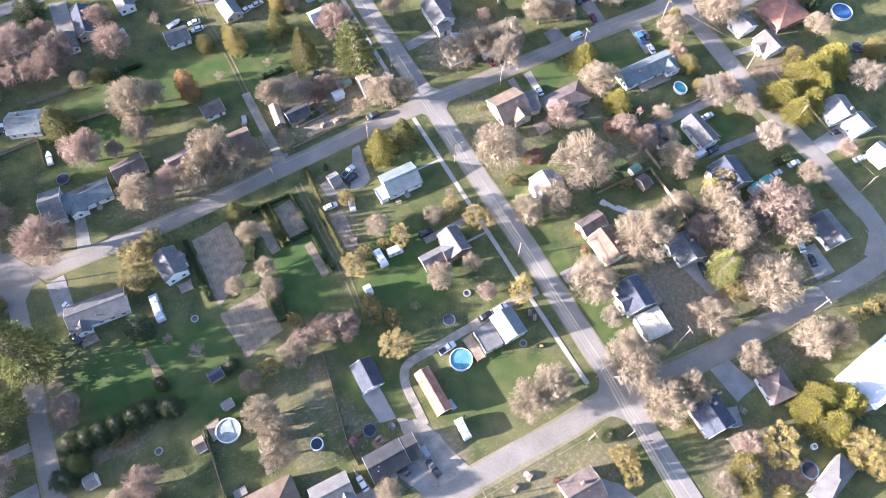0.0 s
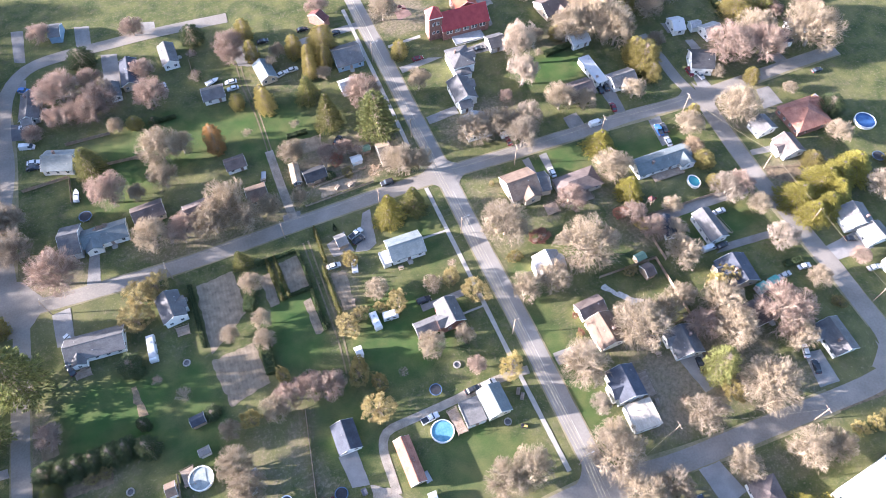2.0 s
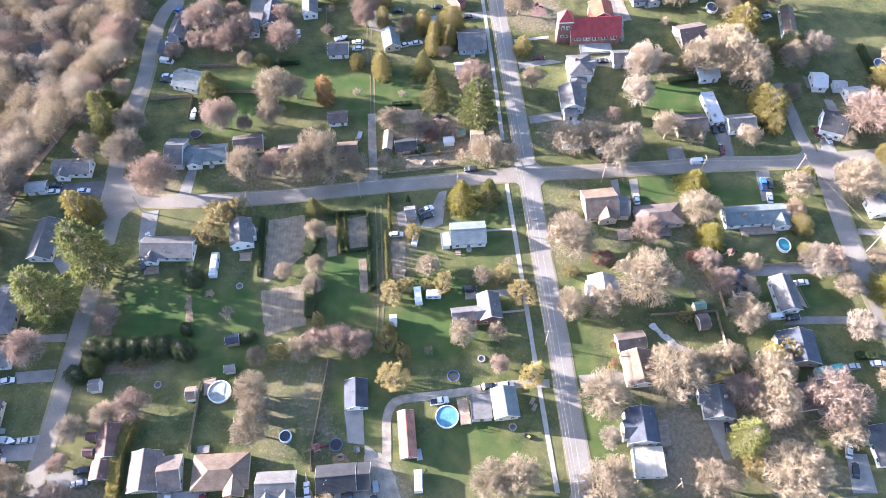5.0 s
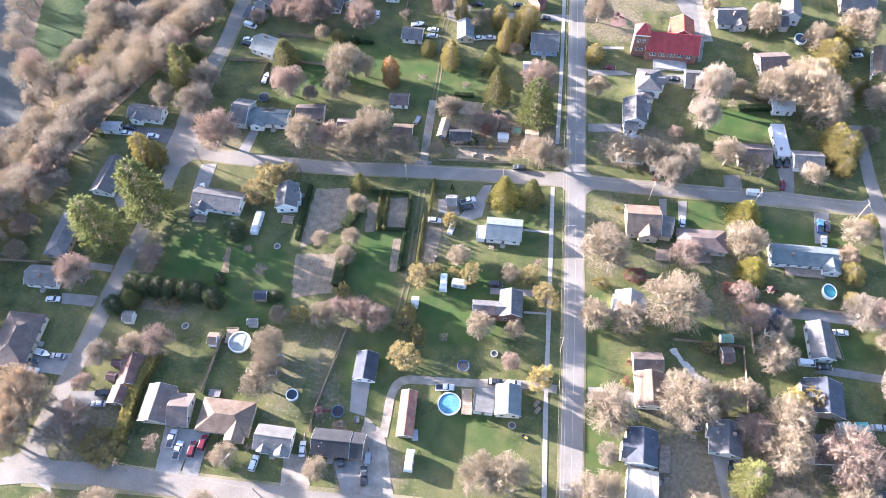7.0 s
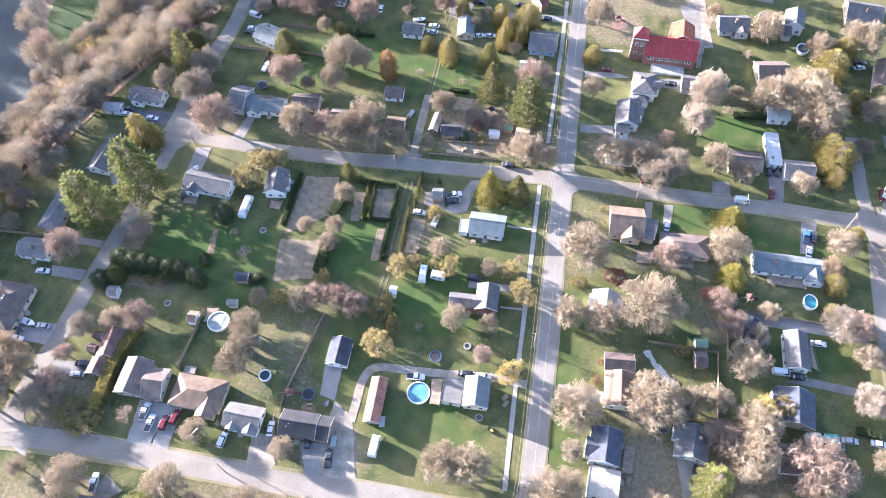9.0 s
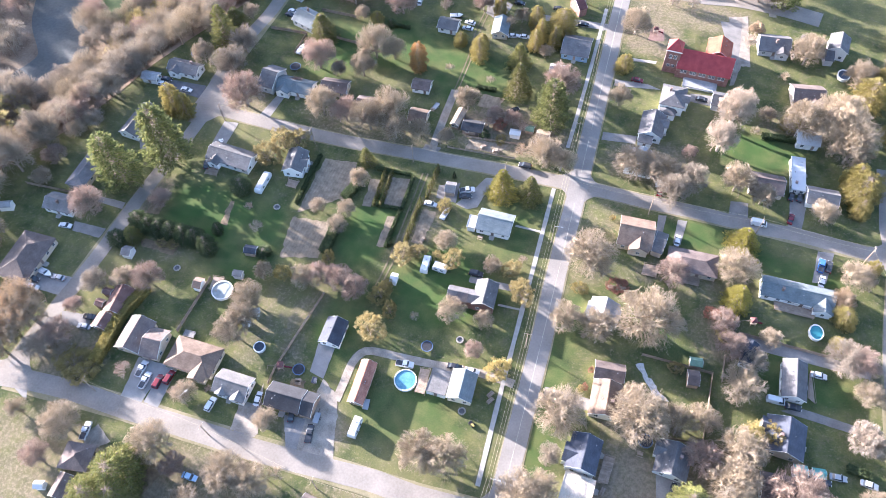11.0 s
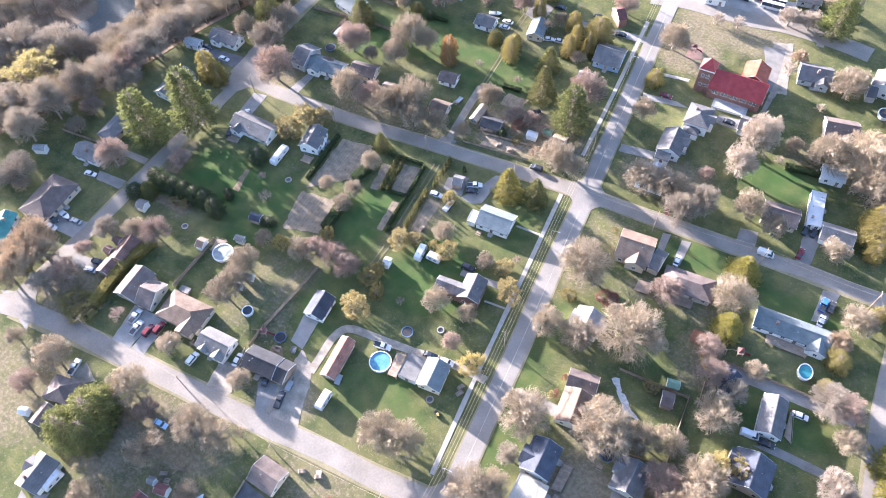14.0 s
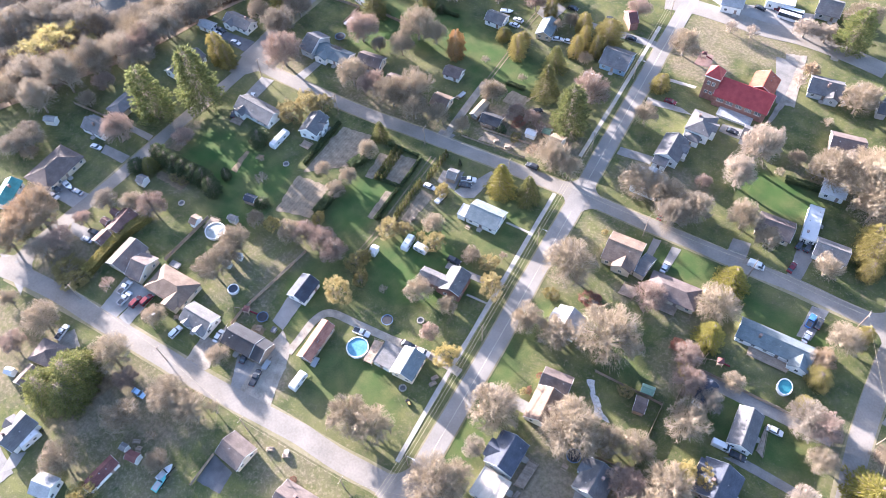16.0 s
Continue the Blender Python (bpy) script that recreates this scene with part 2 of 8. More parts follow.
def tube(points, radii, sides=6, caps=True):
    """A tapered round bar along points."""
    verts, faces = [], []
    points = [Vector(p) for p in points]
    for i, p in enumerate(points):
        d = (points[min(i + 1, len(points) - 1)] - points[max(i - 1, 0)]).normalized()
        u = d.orthogonal().normalized()
        w = d.cross(u)
        for k in range(sides):
            a = 2 * math.pi * k / sides
            verts.append(p + (u * math.cos(a) + w * math.sin(a)) * radii[i])
    for i in range(len(points) - 1):
        for k in range(sides):
            j = (k + 1) % sides
            faces.append((i * sides + k, i * sides + j, (i + 1) * sides + j, (i + 1) * sides + k))
    if caps:
        faces += [tuple(range(sides))[::-1], tuple((len(points) - 1) * sides + k for k in range(sides))]
    return verts, faces


def disc(r0, r1, z0, z1, n=28, sx=1.0, sy=1.0):
    """A closed ring wall (r0 inside, r1 outside) or, with r0 = 0, a drum."""
    verts, faces = [], []
    ring = [(sx * math.cos(2 * math.pi * k / n), sy * math.sin(2 * math.pi * k / n)) for k in range(n)]
    if r0 <= 0:
        verts = [(r1 * x, r1 * y, z) for z in (z0, z1) for x, y in ring]
        faces = [(k, (k + 1) % n, n + (k + 1) % n, n + k) for k in range(n)]
        faces += [tuple(range(n))[::-1], tuple(range(n, 2 * n))]
        return verts, faces
    for r, z in ((r1, z0), (r1, z1), (r0, z1), (r0, z0)):
        verts += [(r * x, r * y, z) for x, y in ring]
    for q in range(4):
        for k in range(n):
            j, p = (k + 1) % n, (q + 1) % 4
            faces.append((q * n + k, q * n + j, p * n + j, p * n + k))
    return verts, faces


def at(x, y, deg=0.0, z=0.0, s=1.0, sz=None):
    return Matrix.LocRotScale((x, y, z), Euler((0, 0, radians(deg))), (s, s, sz or s))


# ---- ground, water, roads ----
BLUFF = [(-400.0, -140.0), (-230.0, -60.0), (-190.0, -10.0), (-170.0, 30.0), (-156.0, 58.0), (-150.0, 78.0), (-146.0, 94.0), (-140.0, 110.0), (-130.0, 134.0), (-123.0, 150.0), (-122.0, 180.0), (-122.0, 230.0), (-105.0, 430.0)]


def valley(x, y):
    """How far the land falls towards the river, west of the bluff."""
    for (xa, ya), (xb, yb) in zip(BLUFF, BLUFF[1:]):
        if ya <= y <= yb:
            edge = xa + (xb - xa) * (y - ya) / (yb - ya)
            k = min(max((edge - x) / 22.0, 0.0), 1.0)
            return -9.0 * k * k * (3 - 2 * k)
    return 0.0


# worn or leaf-strewn yards and lush lawns: x, y, reach in x, reach in y, how much
DRY_SOUTH = [
    (70, -12, 15, 12, 1.0), (94, -4, 12, 13, 0.8), (100, -21, 14, 6, 0.7), (-42, -46, 18, 9, 0.7), (-62, -57, 10, 10, 0.8), (-104, -24, 13, 8, 0.8), (-97, 5, 9, 4, 0.4),
    (58, -62, 12, 9, 0.7), (-50, 2, 4, 15, 0.4), (-38, 4, 5, 16, 0.5), (-20, -22, 9, 8, 0.9), (66, 10, 9, 8, 0.7), (150, 44, 18, 11, 0.7), (84, 44, 9, 9, 0.7), (8, -42, 22, 8, 0.5), (-94, -58, 24, 14, 0.6), (-36, -64, 20, 12, 0.5), (84, -40, 24, 6, 0.4),
]
DRY_NORTH = [
    (1, 105, 21, 12, 0.9), (54, 106, 16, 10, 0.7), (42, 172, 12, 10, 0.8), (54, 192, 24, 9, 0.7), (-110, 36, 7, 10, 0.8), (-94, 18, 8, 2, 0.5), (-50, 90, 28, 6, 0.6), (-102, 90, 12, 9, 0.6),
    (-14, 56, 6, 16, 0.5), (70, 60, 16, 7, 0.4), (-88, 164, 18, 9, 0.4), (104, 140, 16, 8, 0.5), (150, 80, 12, 12, 0.6), (-16, 150, 12, 12, 0.3), (42, 66, 8, 18, 0.4), (170, 112, 24, 16, 0.3),
]
LUSH = [
    (4, -12, 16, 9, 0.7), (0, 34, 15, 14, 0.9), (104, 76, 16, 5, 0.9), (-92, 36, 15, 12, 0.9), (-32, 46, 9, 14, 0.9), (76, 80, 16, 5, 0.8), (88, 124, 14, 7, 1.0), (70, 44, 12, 12, 0.5), (-60, 135, 26, 14, 0.7),
    (-20, 128, 14, 16, 0.7), (-26, 10, 7, 18, 0.6), (112, 38, 14, 8, 0.6), (-70, 30, 12, 16, 0.7), (42, 8, 5, 34, 0.6), (14, 64, 10, 14, 0.5), (-80, 118, 12, 10, 0.7),
]


def wear(x, y):
    """Above nought: dry and littered; below: lush. Ragged edges."""
    w = 0.0
    x, y = x + 4 * noise.noise((x * 0.07, y * 0.07, 1)), y + 4 * noise.noise((x * 0.07, y * 0.07, 9))
    for spots, sign in ((DRY_SOUTH, 1), (DRY_NORTH, 1), (LUSH, -1)):
        for cx, cy, rx, ry, k in spots:
            e = ((x - cx) / rx) ** 2 + ((y - cy) / ry) ** 2
            if e < 1.6:
                w += sign * k * min(1.0, (1.6 - e) / 0.9)
    return max(-1.0, min(1.0, w))


def ground():
    xs = [-2600, -1200, -600] + [-420 + 6 * k for k in range(41)] + [-176 + 3 * k for k in range(126)] + [230, 280, 340, 420, 600, 1200, 2600]
    ys = [-2600, -1200, -600, -300, -200, -150, -110] + [-90 + 3 * k for k in range(104)] + [225 + 6 * k for k in range(40)] + [600, 1200, 2600]
    verts = [(x, y, valley(x, y) + 0.03 * noise.noise((x * 0.05, y * 0.05, 0)) - 0.035) for y in ys for x in xs]
    n = len(xs)
    faces = [(j * n + i, j * n + i + 1, (j + 1) * n + i + 1, (j + 1) * n + i) for j in range(len(ys) - 1) for i in range(n - 1)]
    m = mat("lawn", (0.034, 0.052, 0.021), (0.122, 0.124, 0.047), 1.0, 0.16, 2.6, 0.7, 0.0, 0.0, 0.1)
    nn, l = m.node_tree.nodes, m.node_tree.links

    def blend(a, fac, colour):
        mix = nn.new("ShaderNodeMix")
        mix.data_type = "RGBA"
        mix.inputs["B"].default_value = (*colour, 1)
        l.new(a, mix.inputs["A"])
        l.new(fac, mix.inputs["Factor"])
        return mix.outputs["Result"]

    def grain(scale, detail, rough, lo, hi, top, shift=None):
        tex, ramp = nn.new("ShaderNodeTexNoise"), nn.new("ShaderNodeMapRange")
        tex.inputs["Scale"].default_value, tex.inputs["Detail"].default_value, tex.inputs["Roughness"].default_value = scale, detail, rough
        l.new(nn["Texture Coordinate"].outputs["Object"], tex.inputs["Vector"])
        ramp.inputs["From Min"].default_value, ramp.inputs["From Max"].default_value, ramp.inputs["To Max"].default_value = lo, hi, top
        value = tex.outputs["Fac"]
        if shift:
            add = nn.new("ShaderNodeMath")
            add.operation = "MULTIPLY_ADD"
            l.new(worn.outputs["Fac"], add.inputs[0])
            add.inputs[1].default_value = shift
            l.new(value, add.inputs[2])
            value = add.outputs[0]
        l.new(value, ramp.inputs["Value"])
        return ramp.outputs[0]

    worn = nn.new("ShaderNodeAttribute")
    worn.attribute_name = "wear"
    colour = nn["Hue/Saturation/Value"].outputs["Color"]
    colour = blend(colour, grain(0.13, 6, 0.6, 0.6, 1.05, 0.75, -0.45), (0.036, 0.084, 0.022))
    colour = blend(colour, grain(0.022, 6, 0.5, 0.47, 0.68, 0.4, 0.1), (0.17, 0.15, 0.075))
    colour = blend(colour, grain(0.3, 9, 0.72, 0.5, 0.86, 0.9, 0.32), (0.15, 0.122, 0.086))
    colour = blend(colour, grain(0.9, 8, 0.75, 0.54, 0.78, 0.8, 0.12), (0.28, 0.225, 0.16))
    l.new(colour, nn["Principled BSDF"].inputs["Base Color"])
    me = mesh("ground", verts, faces, m, True)
    me.attributes.new("wear", "FLOAT", "POINT").data.foreach_set("value", [wear(v[0], v[1]) for v in verts])
    tagged(new("ground", me), "spring lawn and rough grass, green with dry patches", "ground", kind="structure")


ground()


def ribbon(points, width):
    """A strip of constant width along a smooth line through points."""
    p = [Vector((*q, 0)) for q in points]
    line = []
    for i in range(len(p) - 1):
        a, b, c, d = p[max(i - 1, 0)], p[i], p[i + 1], p[min(i + 2, len(p) - 1)]
        steps = max(2, int((c - b).length / 4))
        for k in range(steps):
            t = k / steps
            line.append(0.5 * (2 * b + (c - a) * t + (2 * a - 5 * b + 4 * c - d) * t * t + (3 * b - a - 3 * c + d) * t ** 3))
    line.append(p[-1])
    sides = []
    for i, q in enumerate(line):
        d = (line[min(i + 1, len(line) - 1)] - line[max(i - 1, 0)]).normalized()
        wob = 0.12 * noise.noise((q.x * 0.2, q.y * 0.2, width))
        s = Vector((-d.y, d.x, 0)) * (width / 2 + wob)
        sides.append((q + s, q - s))
    return line, sides


def strip(name, points, width, z, material, label, category="road", thick=0.06):
    line, sides = ribbon(points, width)
    verts, faces = [], []
    for a, b in sides:
        h = valley(a.x, a.y)
        verts += [(a.x, a.y, z + h), (b.x, b.y, z + h), (b.x, b.y, z + h - thick), (a.x, a.y, z + h - thick)]
    for i in range(len(sides) - 1):
        k = 4 * i
        faces += [(k, k + 1, k + 5, k + 4), (k + 1, k + 2, k + 6, k + 5), (k + 3, k, k + 4, k + 7)]
    return tagged(new(name, mesh(name, verts, faces, material)), label, category, kind="structure")


def patch(name, pts, z, material, label, category, ragged=0.25):
    """A flat area with slightly uneven edges."""
    c = Vector((sum(p[0] for p in pts) / len(pts), sum(p[1] for p in pts) / len(pts), 0))
    rim = []
    for i, p in enumerate(pts):
        a, b = Vector((*p, 0)), Vector((*pts[(i + 1) % len(pts)], 0))
        n = max(2, int((b - a).length / 1.2))
        for k in range(n):
            q = a.lerp(b, k / n)
            w = ragged * noise.noise((q.x * 0.6, q.y * 0.6, 3.0)) + 0.4 * ragged * noise.noise((q.x * 2.1, q.y * 2.1, 5.0))
            rim.append(q + (q - c).normalized() * w)
    h = valley(c.x, c.y)
    verts = [(q.x, q.y, z + h) for q in rim] + [(q.x, q.y, z + h - 0.06) for q in rim]
    n = len(rim)
    faces = [tuple(range(n))] + [(k, n + k, n + (k + 1) % n, (k + 1) % n) for k in range(n)]
    me = mesh(name, verts, faces, material)
    if me.polygons[0].normal.z < 0:
        me.flip_normals()
    return tagged(new(name, me), label, category, kind="structure")


def fillet(name, cx, cy, a1, a2, h1, h2, r, material, z=0.045):
    """The rounded corner of pavement between two arms of a junction, at directions a1 and a2 from its middle."""
    d1, d2 = (Vector((math.cos(radians(a)), math.sin(radians(a)), 0)) for a in (a1, a2))
    side = 1 if d1.cross(d2).z > 0 else -1
    n1, n2 = Vector((-d1.y, d1.x, 0)) * side, Vector((d2.y, -d2.x, 0)) * side
    c = Vector((cx, cy, 0))
    p, q = c + n1 * h1 * 0.8, c + n2 * h2 * 0.8
    den = d1.x * d2.y - d1.y * d2.x
    k = ((q - p).x * d2.y - (q - p).y * d2.x) / den
    corner = p + d1 * k
    half = 0.5 * d1.angle(d2)
    t = r / math.tan(half)
    mid = corner + (d1 + d2).normalized() * (r / math.sin(half))
    s, e = corner + d1 * t - mid, corner + d2 * t - mid
    arc = [mid + (s * (1 - k / 10) + e * (k / 10)).normalized() * r for k in range(11)]
    pts = [c, corner + d1 * t] + arc + [corner + d2 * t]
    verts = [(v.x, v.y, z) for v in pts]
    me = mesh(name, verts, [tuple(range(len(verts)))], material)
    if me.polygons[0].normal.z < 0:
        me.flip_normals()
    return tagged(new(name, me), "grey asphalt corner of a street junction", "road", kind="structure")


strip("gravel_drive", [(-17.6, -12.8), (-17.7, -5.8), (-17.8, -0.2), (-16.5, 3.8), (-13.4, 5.7), (-4.5, 6.5), (6.4, 7.6), (20.2, 9.4), (31.0, 9.3)], 2.6, 0.041, PATCH["gravel"], "curving tan gravel drive round a shed", "road")
strip("lane", [(-23.4, 86.6), (-24.4, 101.9), (-25.1, 118.8)], 3.0, 0.04, PATCH["gravel"], "narrow gravel back lane", "road")
strip("track_1", [(-25.5, 118.7), (-26.1, 138.2), (-27.9, 152.9), (-28.0, 167.0)], 0.55, 0.025, PATCH["litter"], "worn wheel track across grass", "road")
strip("track_2", [(-24.1, 118.9), (-24.7, 138.4), (-26.2, 153.1), (-26.3, 167.2)], 0.55, 0.025, PATCH["litter"], "worn wheel track across grass", "road")
strip("track_3", [(-22.8, 76.2), (-21.7, 54.5), (-21.0, 36.5), (-21.5, 26.1)], 0.55, 0.025, PATCH["litter"], "worn wheel track across grass", "road")
strip("track_4", [(-21.0, 76.5), (-20.0, 54.8), (-19.3, 36.8), (-20.0, 26.3)], 0.55, 0.025, PATCH["litter"], "worn wheel track across grass", "road")
strip("main_road", [(50.2, -280.2), (43.0, -140.0), (39.2, -70.0), (38.0, -43.0), (37.0, -20.6), (36.1, 0.0), (34.8, 28.5), (33.4, 48.0), (32.0, 79.0), (31.2, 93.2), (29.9, 115.0), (28.3, 145.0), (26.2, 180.5), (21.0, 280.0), (10.6, 480.1)], 6.4, 0.07, M_MAIN, "two-lane grey asphalt main road", "road")
strip("street_1", [(-116.9, 81.0), (-91.6, 80.6), (-61.8, 81.0), (-20.7, 84.5), (13.8, 87.0), (31.8, 88.0), (57.4, 88.5), (70.0, 89.2), (94.0, 89.6), (107.0, 90.6), (131.6, 90.2), (160.6, 92.4), (180.3, 93.8), (202.2, 94.8)], 5.5, 0.062, M_ROAD, "pale worn asphalt cross street", "road")
strip("street_2", [(-116.9, 81.0), (-116.9, 93.7), (-118.2, 113.4), (-115.4, 140.0), (-116.0, 155.9), (-115.5, 169.7), (-113.7, 179.8), (-109.3, 187.5), (-102.8, 192.1), (-91.4, 193.9), (-75.7, 194.5), (-54.4, 195.2), (-26.4, 194.5)], 5.8, 0.058, M_ROAD, "pale worn asphalt street that bends", "road")
strip("street_3", [(-113.2, 78.8), (-113.6, 64.2), (-114.8, 45.5), (-115.5, 26.0), (-115.4, 11.5), (-116.6, -8.0), (-117.6, -22.4), (-118.2, -32.9)], 5.3, 0.054, M_ROAD, "grey asphalt side street", "road")
strip("street_4", [(-132.0, -42.5), (-116.6, -38.4), (-96.9, -35.8), (-79.7, -35.4), (-66.0, -34.9), (-47.0, -34.1), (-34.0, -33.9), (-11.0, -32.0), (3.0, -30.8), (14.0, -31.0), (37.0, -29.4), (56.5, -30.9), (70.7, -30.9), (84.9, -30.4), (98.5, -30.1), (112.5, -29.9), (125.0, -29.5), (136.3, -28.1)], 6.2, 0.066, M_ROAD, "pale worn asphalt cross street", "road")
strip("street_5", [(137.7, 88.4), (137.0, 81.9), (136.7, 69.7), (136.7, 55.2), (137.2, 43.5), (138.6, 30.5), (139.4, 17.1), (140.3, 8.7), (140.5, -3.1), (141.0, -13.0), (139.7, -20.7), (132.1, -27.2)], 6.4, 0.05, M_ROAD, "grey asphalt street with tar seams", "road")
strip("street_6", [(135.5, 90.7), (133.3, 102.0), (132.9, 113.3), (131.6, 128.3)], 4.6, 0.046, M_ROAD, "narrow grey asphalt lane", "road")
strip("street_7", [(16.2, 198.7), (28.6, 202.0), (44.1, 202.5), (59.1, 202.9), (72.1, 205.1), (89.5, 204.7), (105.6, 202.4)], 9.0, 0.056, M_ROAD, "wide tan gravel street edge", "road")
strip("sidewalk_1", [(29.9, -22.7), (28.1, 3.7), (26.7, 28.9), (25.7, 47.4), (24.6, 66.6), (23.6, 84.1)], 1.4, 0.05, M_WALK, "pale concrete sidewalk beside the main road", "sidewalk")
strip("sidewalk_2", [(23.6, 103.8), (23.0, 124.2), (21.9, 152.2), (20.4, 183.3)], 1.4, 0.05, M_WALK, "pale concrete sidewalk beside the main road", "sidewalk")
M_VERGE = mat("dry_verge", (0.13, 0.12, 0.06), (0.25, 0.215, 0.14), 1.0, 0.12, 1.5, 0.4, 0.0)
for k, (pts, wide) in enumerate((
    ([(37.0, -20.6), (36.1, 0.0), (34.8, 28.5), (33.4, 48.0), (32.0, 79.0), (31.2, 93.2), (29.9, 115.0), (28.3, 145.0), (26.2, 180.5)], 7.4),
    ([(-116.9, 81.0), (-91.6, 80.6), (-61.8, 81.0), (-20.7, 84.5), (13.8, 87.0), (31.8, 88.0), (57.4, 88.5), (94.0, 89.6), (131.6, 90.2), (202.2, 94.8)], 6.6),
    ([(-116.6, -38.4), (-79.7, -35.4), (-47.0, -34.1), (-11.0, -32.0), (14.0, -31.0), (37.0, -29.4), (70.7, -30.9), (112.5, -29.9)], 7.8),
    ([(137.0, 82.0), (137.0, 43.0), (139.0, 17.0), (141.0, -13.0)], 7.4), ([(-113.6, 64.2), (-115.5, 26.0), (-116.6, -8.0), (-118.2, -32.9)], 6.2),
    ([(-117.0, 94.0), (-115.0, 140.0), (-116.0, 170.0)], 7.0),
)):
    strip(f"verge_{k + 1}", pts, wide, 0.03, M_VERGE, "dry tan verge of grass and grit beside the street", "verge", 0.03)
strip("road_line_1", [(50.3, -280.0), (43.1, -140.0), (38.1, -43.0), (37.1, -21.0), (36.2, 0.0), (34.9, 29.0), (32.1, 80.0)], 0.12, 0.078, M_LINE, "faded pale centre line on the main road", "road line", 0.01)
strip("road_line_2", [(31.0, 94.0), (26.3, 180.0), (10.5, 480.0)], 0.12, 0.078, M_LINE, "faded pale centre line on the main road", "road line", 0.01)
for cx, cy, arms, half, r in (
    (31.6, 88.0, (1, 93, 180, 273), (2.7, 3.2, 2.7, 3.2), 7.0), (37.3, -29.4, (0, 93, 184, 273), (3.1, 3.2, 3.1, 3.2), 8.0),
    (137.0, 90.3, (2, 98, 178, 270), (2.7, 2.4, 2.7, 3.2), 7.0), (-116.5, 80.5, (0, 90, 262), (3.1, 3.0, 2.8), 8.0),
    (-118.0, -38.6, (88, 190, 4), (2.6, 3.1, 3.1), 9.0), (139.0, -27.2, (90, 181), (3.2, 3.5), 7.0),
):
    for k, (a1, h1) in enumerate(zip(arms, half)):
        a2, h2 = arms[(k + 1) % len(arms)], half[(k + 1) % len(arms)]
        turn = (a2 - a1) % 360
        if 40 < turn < 140:
            fillet("road_corner", cx, cy, a1, a2, h1, h2, r, M_ROAD)

patch("driveway", [(-140.9, 89.0), (-120.1, 90.7), (-119.3, 83.8), (-138.9, 85.4)], 0.0350, PATCH["asphalt"], "black asphalt drive beside a house", "driveway")
patch("driveway", [(-90.5, 96.2), (-87.4, 96.0), (-88.3, 82.7), (-92.7, 82.7)], 0.0357, PATCH["driveway"], "grey worn asphalt driveway", "driveway")
patch("garden_bed", [(-11.8, 96.8), (2.4, 98.2), (0.2, 93.1), (-12.0, 91.9)], 0.0214, PATCH["soil"], "bare brown garden soil plot", "garden bed", 0.8)
patch("garden_bed", [(-14.3, 120.3), (-5.3, 120.2), (-6.4, 113.5), (-14.3, 113.6)], 0.0221, PATCH["soil"], "bare brown garden soil plot", "garden bed", 0.8)
patch("driveway", [(-5.5, 171.6), (24.0, 174.1), (23.8, 170.1), (-1.8, 168.1)], 0.0378, PATCH["driveway"], "grey worn asphalt driveway", "driveway")
patch("driveway", [(-26.8, 89.2), (-20.6, 89.4), (-21.3, 85.5), (-27.0, 85.5)], 0.0385, PATCH["driveway"], "grey worn asphalt driveway", "driveway")
patch("driveway", [(66.8, 189.6), (75.3, 190.7), (76.9, 165.8), (74.8, 164.8)], 0.0392, PATCH["driveway"], "grey worn asphalt driveway", "driveway")
patch("driveway", [(75.9, 170.2), (78.5, 170.6), (76.6, 154.0), (75.1, 153.8)], 0.0399, PATCH["gravel"], "tan gravel drive with wheel tracks", "driveway", 0.8)
patch("driveway", [(32.6, 143.5), (45.6, 144.6), (50.6, 143.2), (32.8, 140.0)], 0.0406, PATCH["driveway"], "grey worn asphalt driveway", "driveway")
patch("sidewalk", [(31.8, 156.6), (46.2, 158.3), (46.2, 156.8), (31.9, 155.1)], 0.0263, PATCH["sidewalk"], "narrow pale concrete walk", "sidewalk")
patch("driveway", [(34.1, 115.3), (46.5, 117.1), (46.6, 113.1), (34.4, 111.5)], 0.0420, PATCH["driveway"], "grey worn asphalt driveway", "driveway")
patch("driveway", [(61.6, 144.8), (70.5, 146.0), (70.4, 140.4), (61.6, 140.6)], 0.0427, PATCH["driveway"], "grey worn asphalt driveway", "driveway")
patch("garden_bed", [(40.3, 177.1), (45.6, 177.8), (46.9, 170.9), (40.6, 169.2)], 0.0284, PATCH["playmulch"], "reddish play area mulch", "garden bed")
patch("driveway", [(-104.0, 76.2), (-98.3, 77.0), (-97.8, 64.1), (-103.1, 63.9)], 0.0441, PATCH["driveway"], "grey worn asphalt driveway", "driveway")
patch("driveway", [(-129.8, 30.2), (-118.9, 30.6), (-118.6, 27.8), (-128.7, 27.8)], 0.0448, PATCH["driveway"], "grey worn asphalt driveway", "driveway")
patch("driveway", [(-131.6, 18.0), (-119.3, 18.7), (-119.3, 14.6), (-130.3, 14.3)], 0.0455, PATCH["driveway"], "grey worn asphalt driveway", "driveway")
patch("garden_bed", [(-83.3, 43.3), (-81.9, 43.3), (-79.6, 33.6), (-82.2, 33.2)], 0.0200, PATCH["mulch"], "brown mulch and leaf litter bed", "garden bed", 0.8)
patch("garden_bed", [(-112.1, 41.1), (-106.0, 39.9), (-104.9, 29.8), (-109.2, 29.2)], 0.0207, PATCH["mulch"], "brown mulch and leaf litter bed", "garden bed", 0.8)
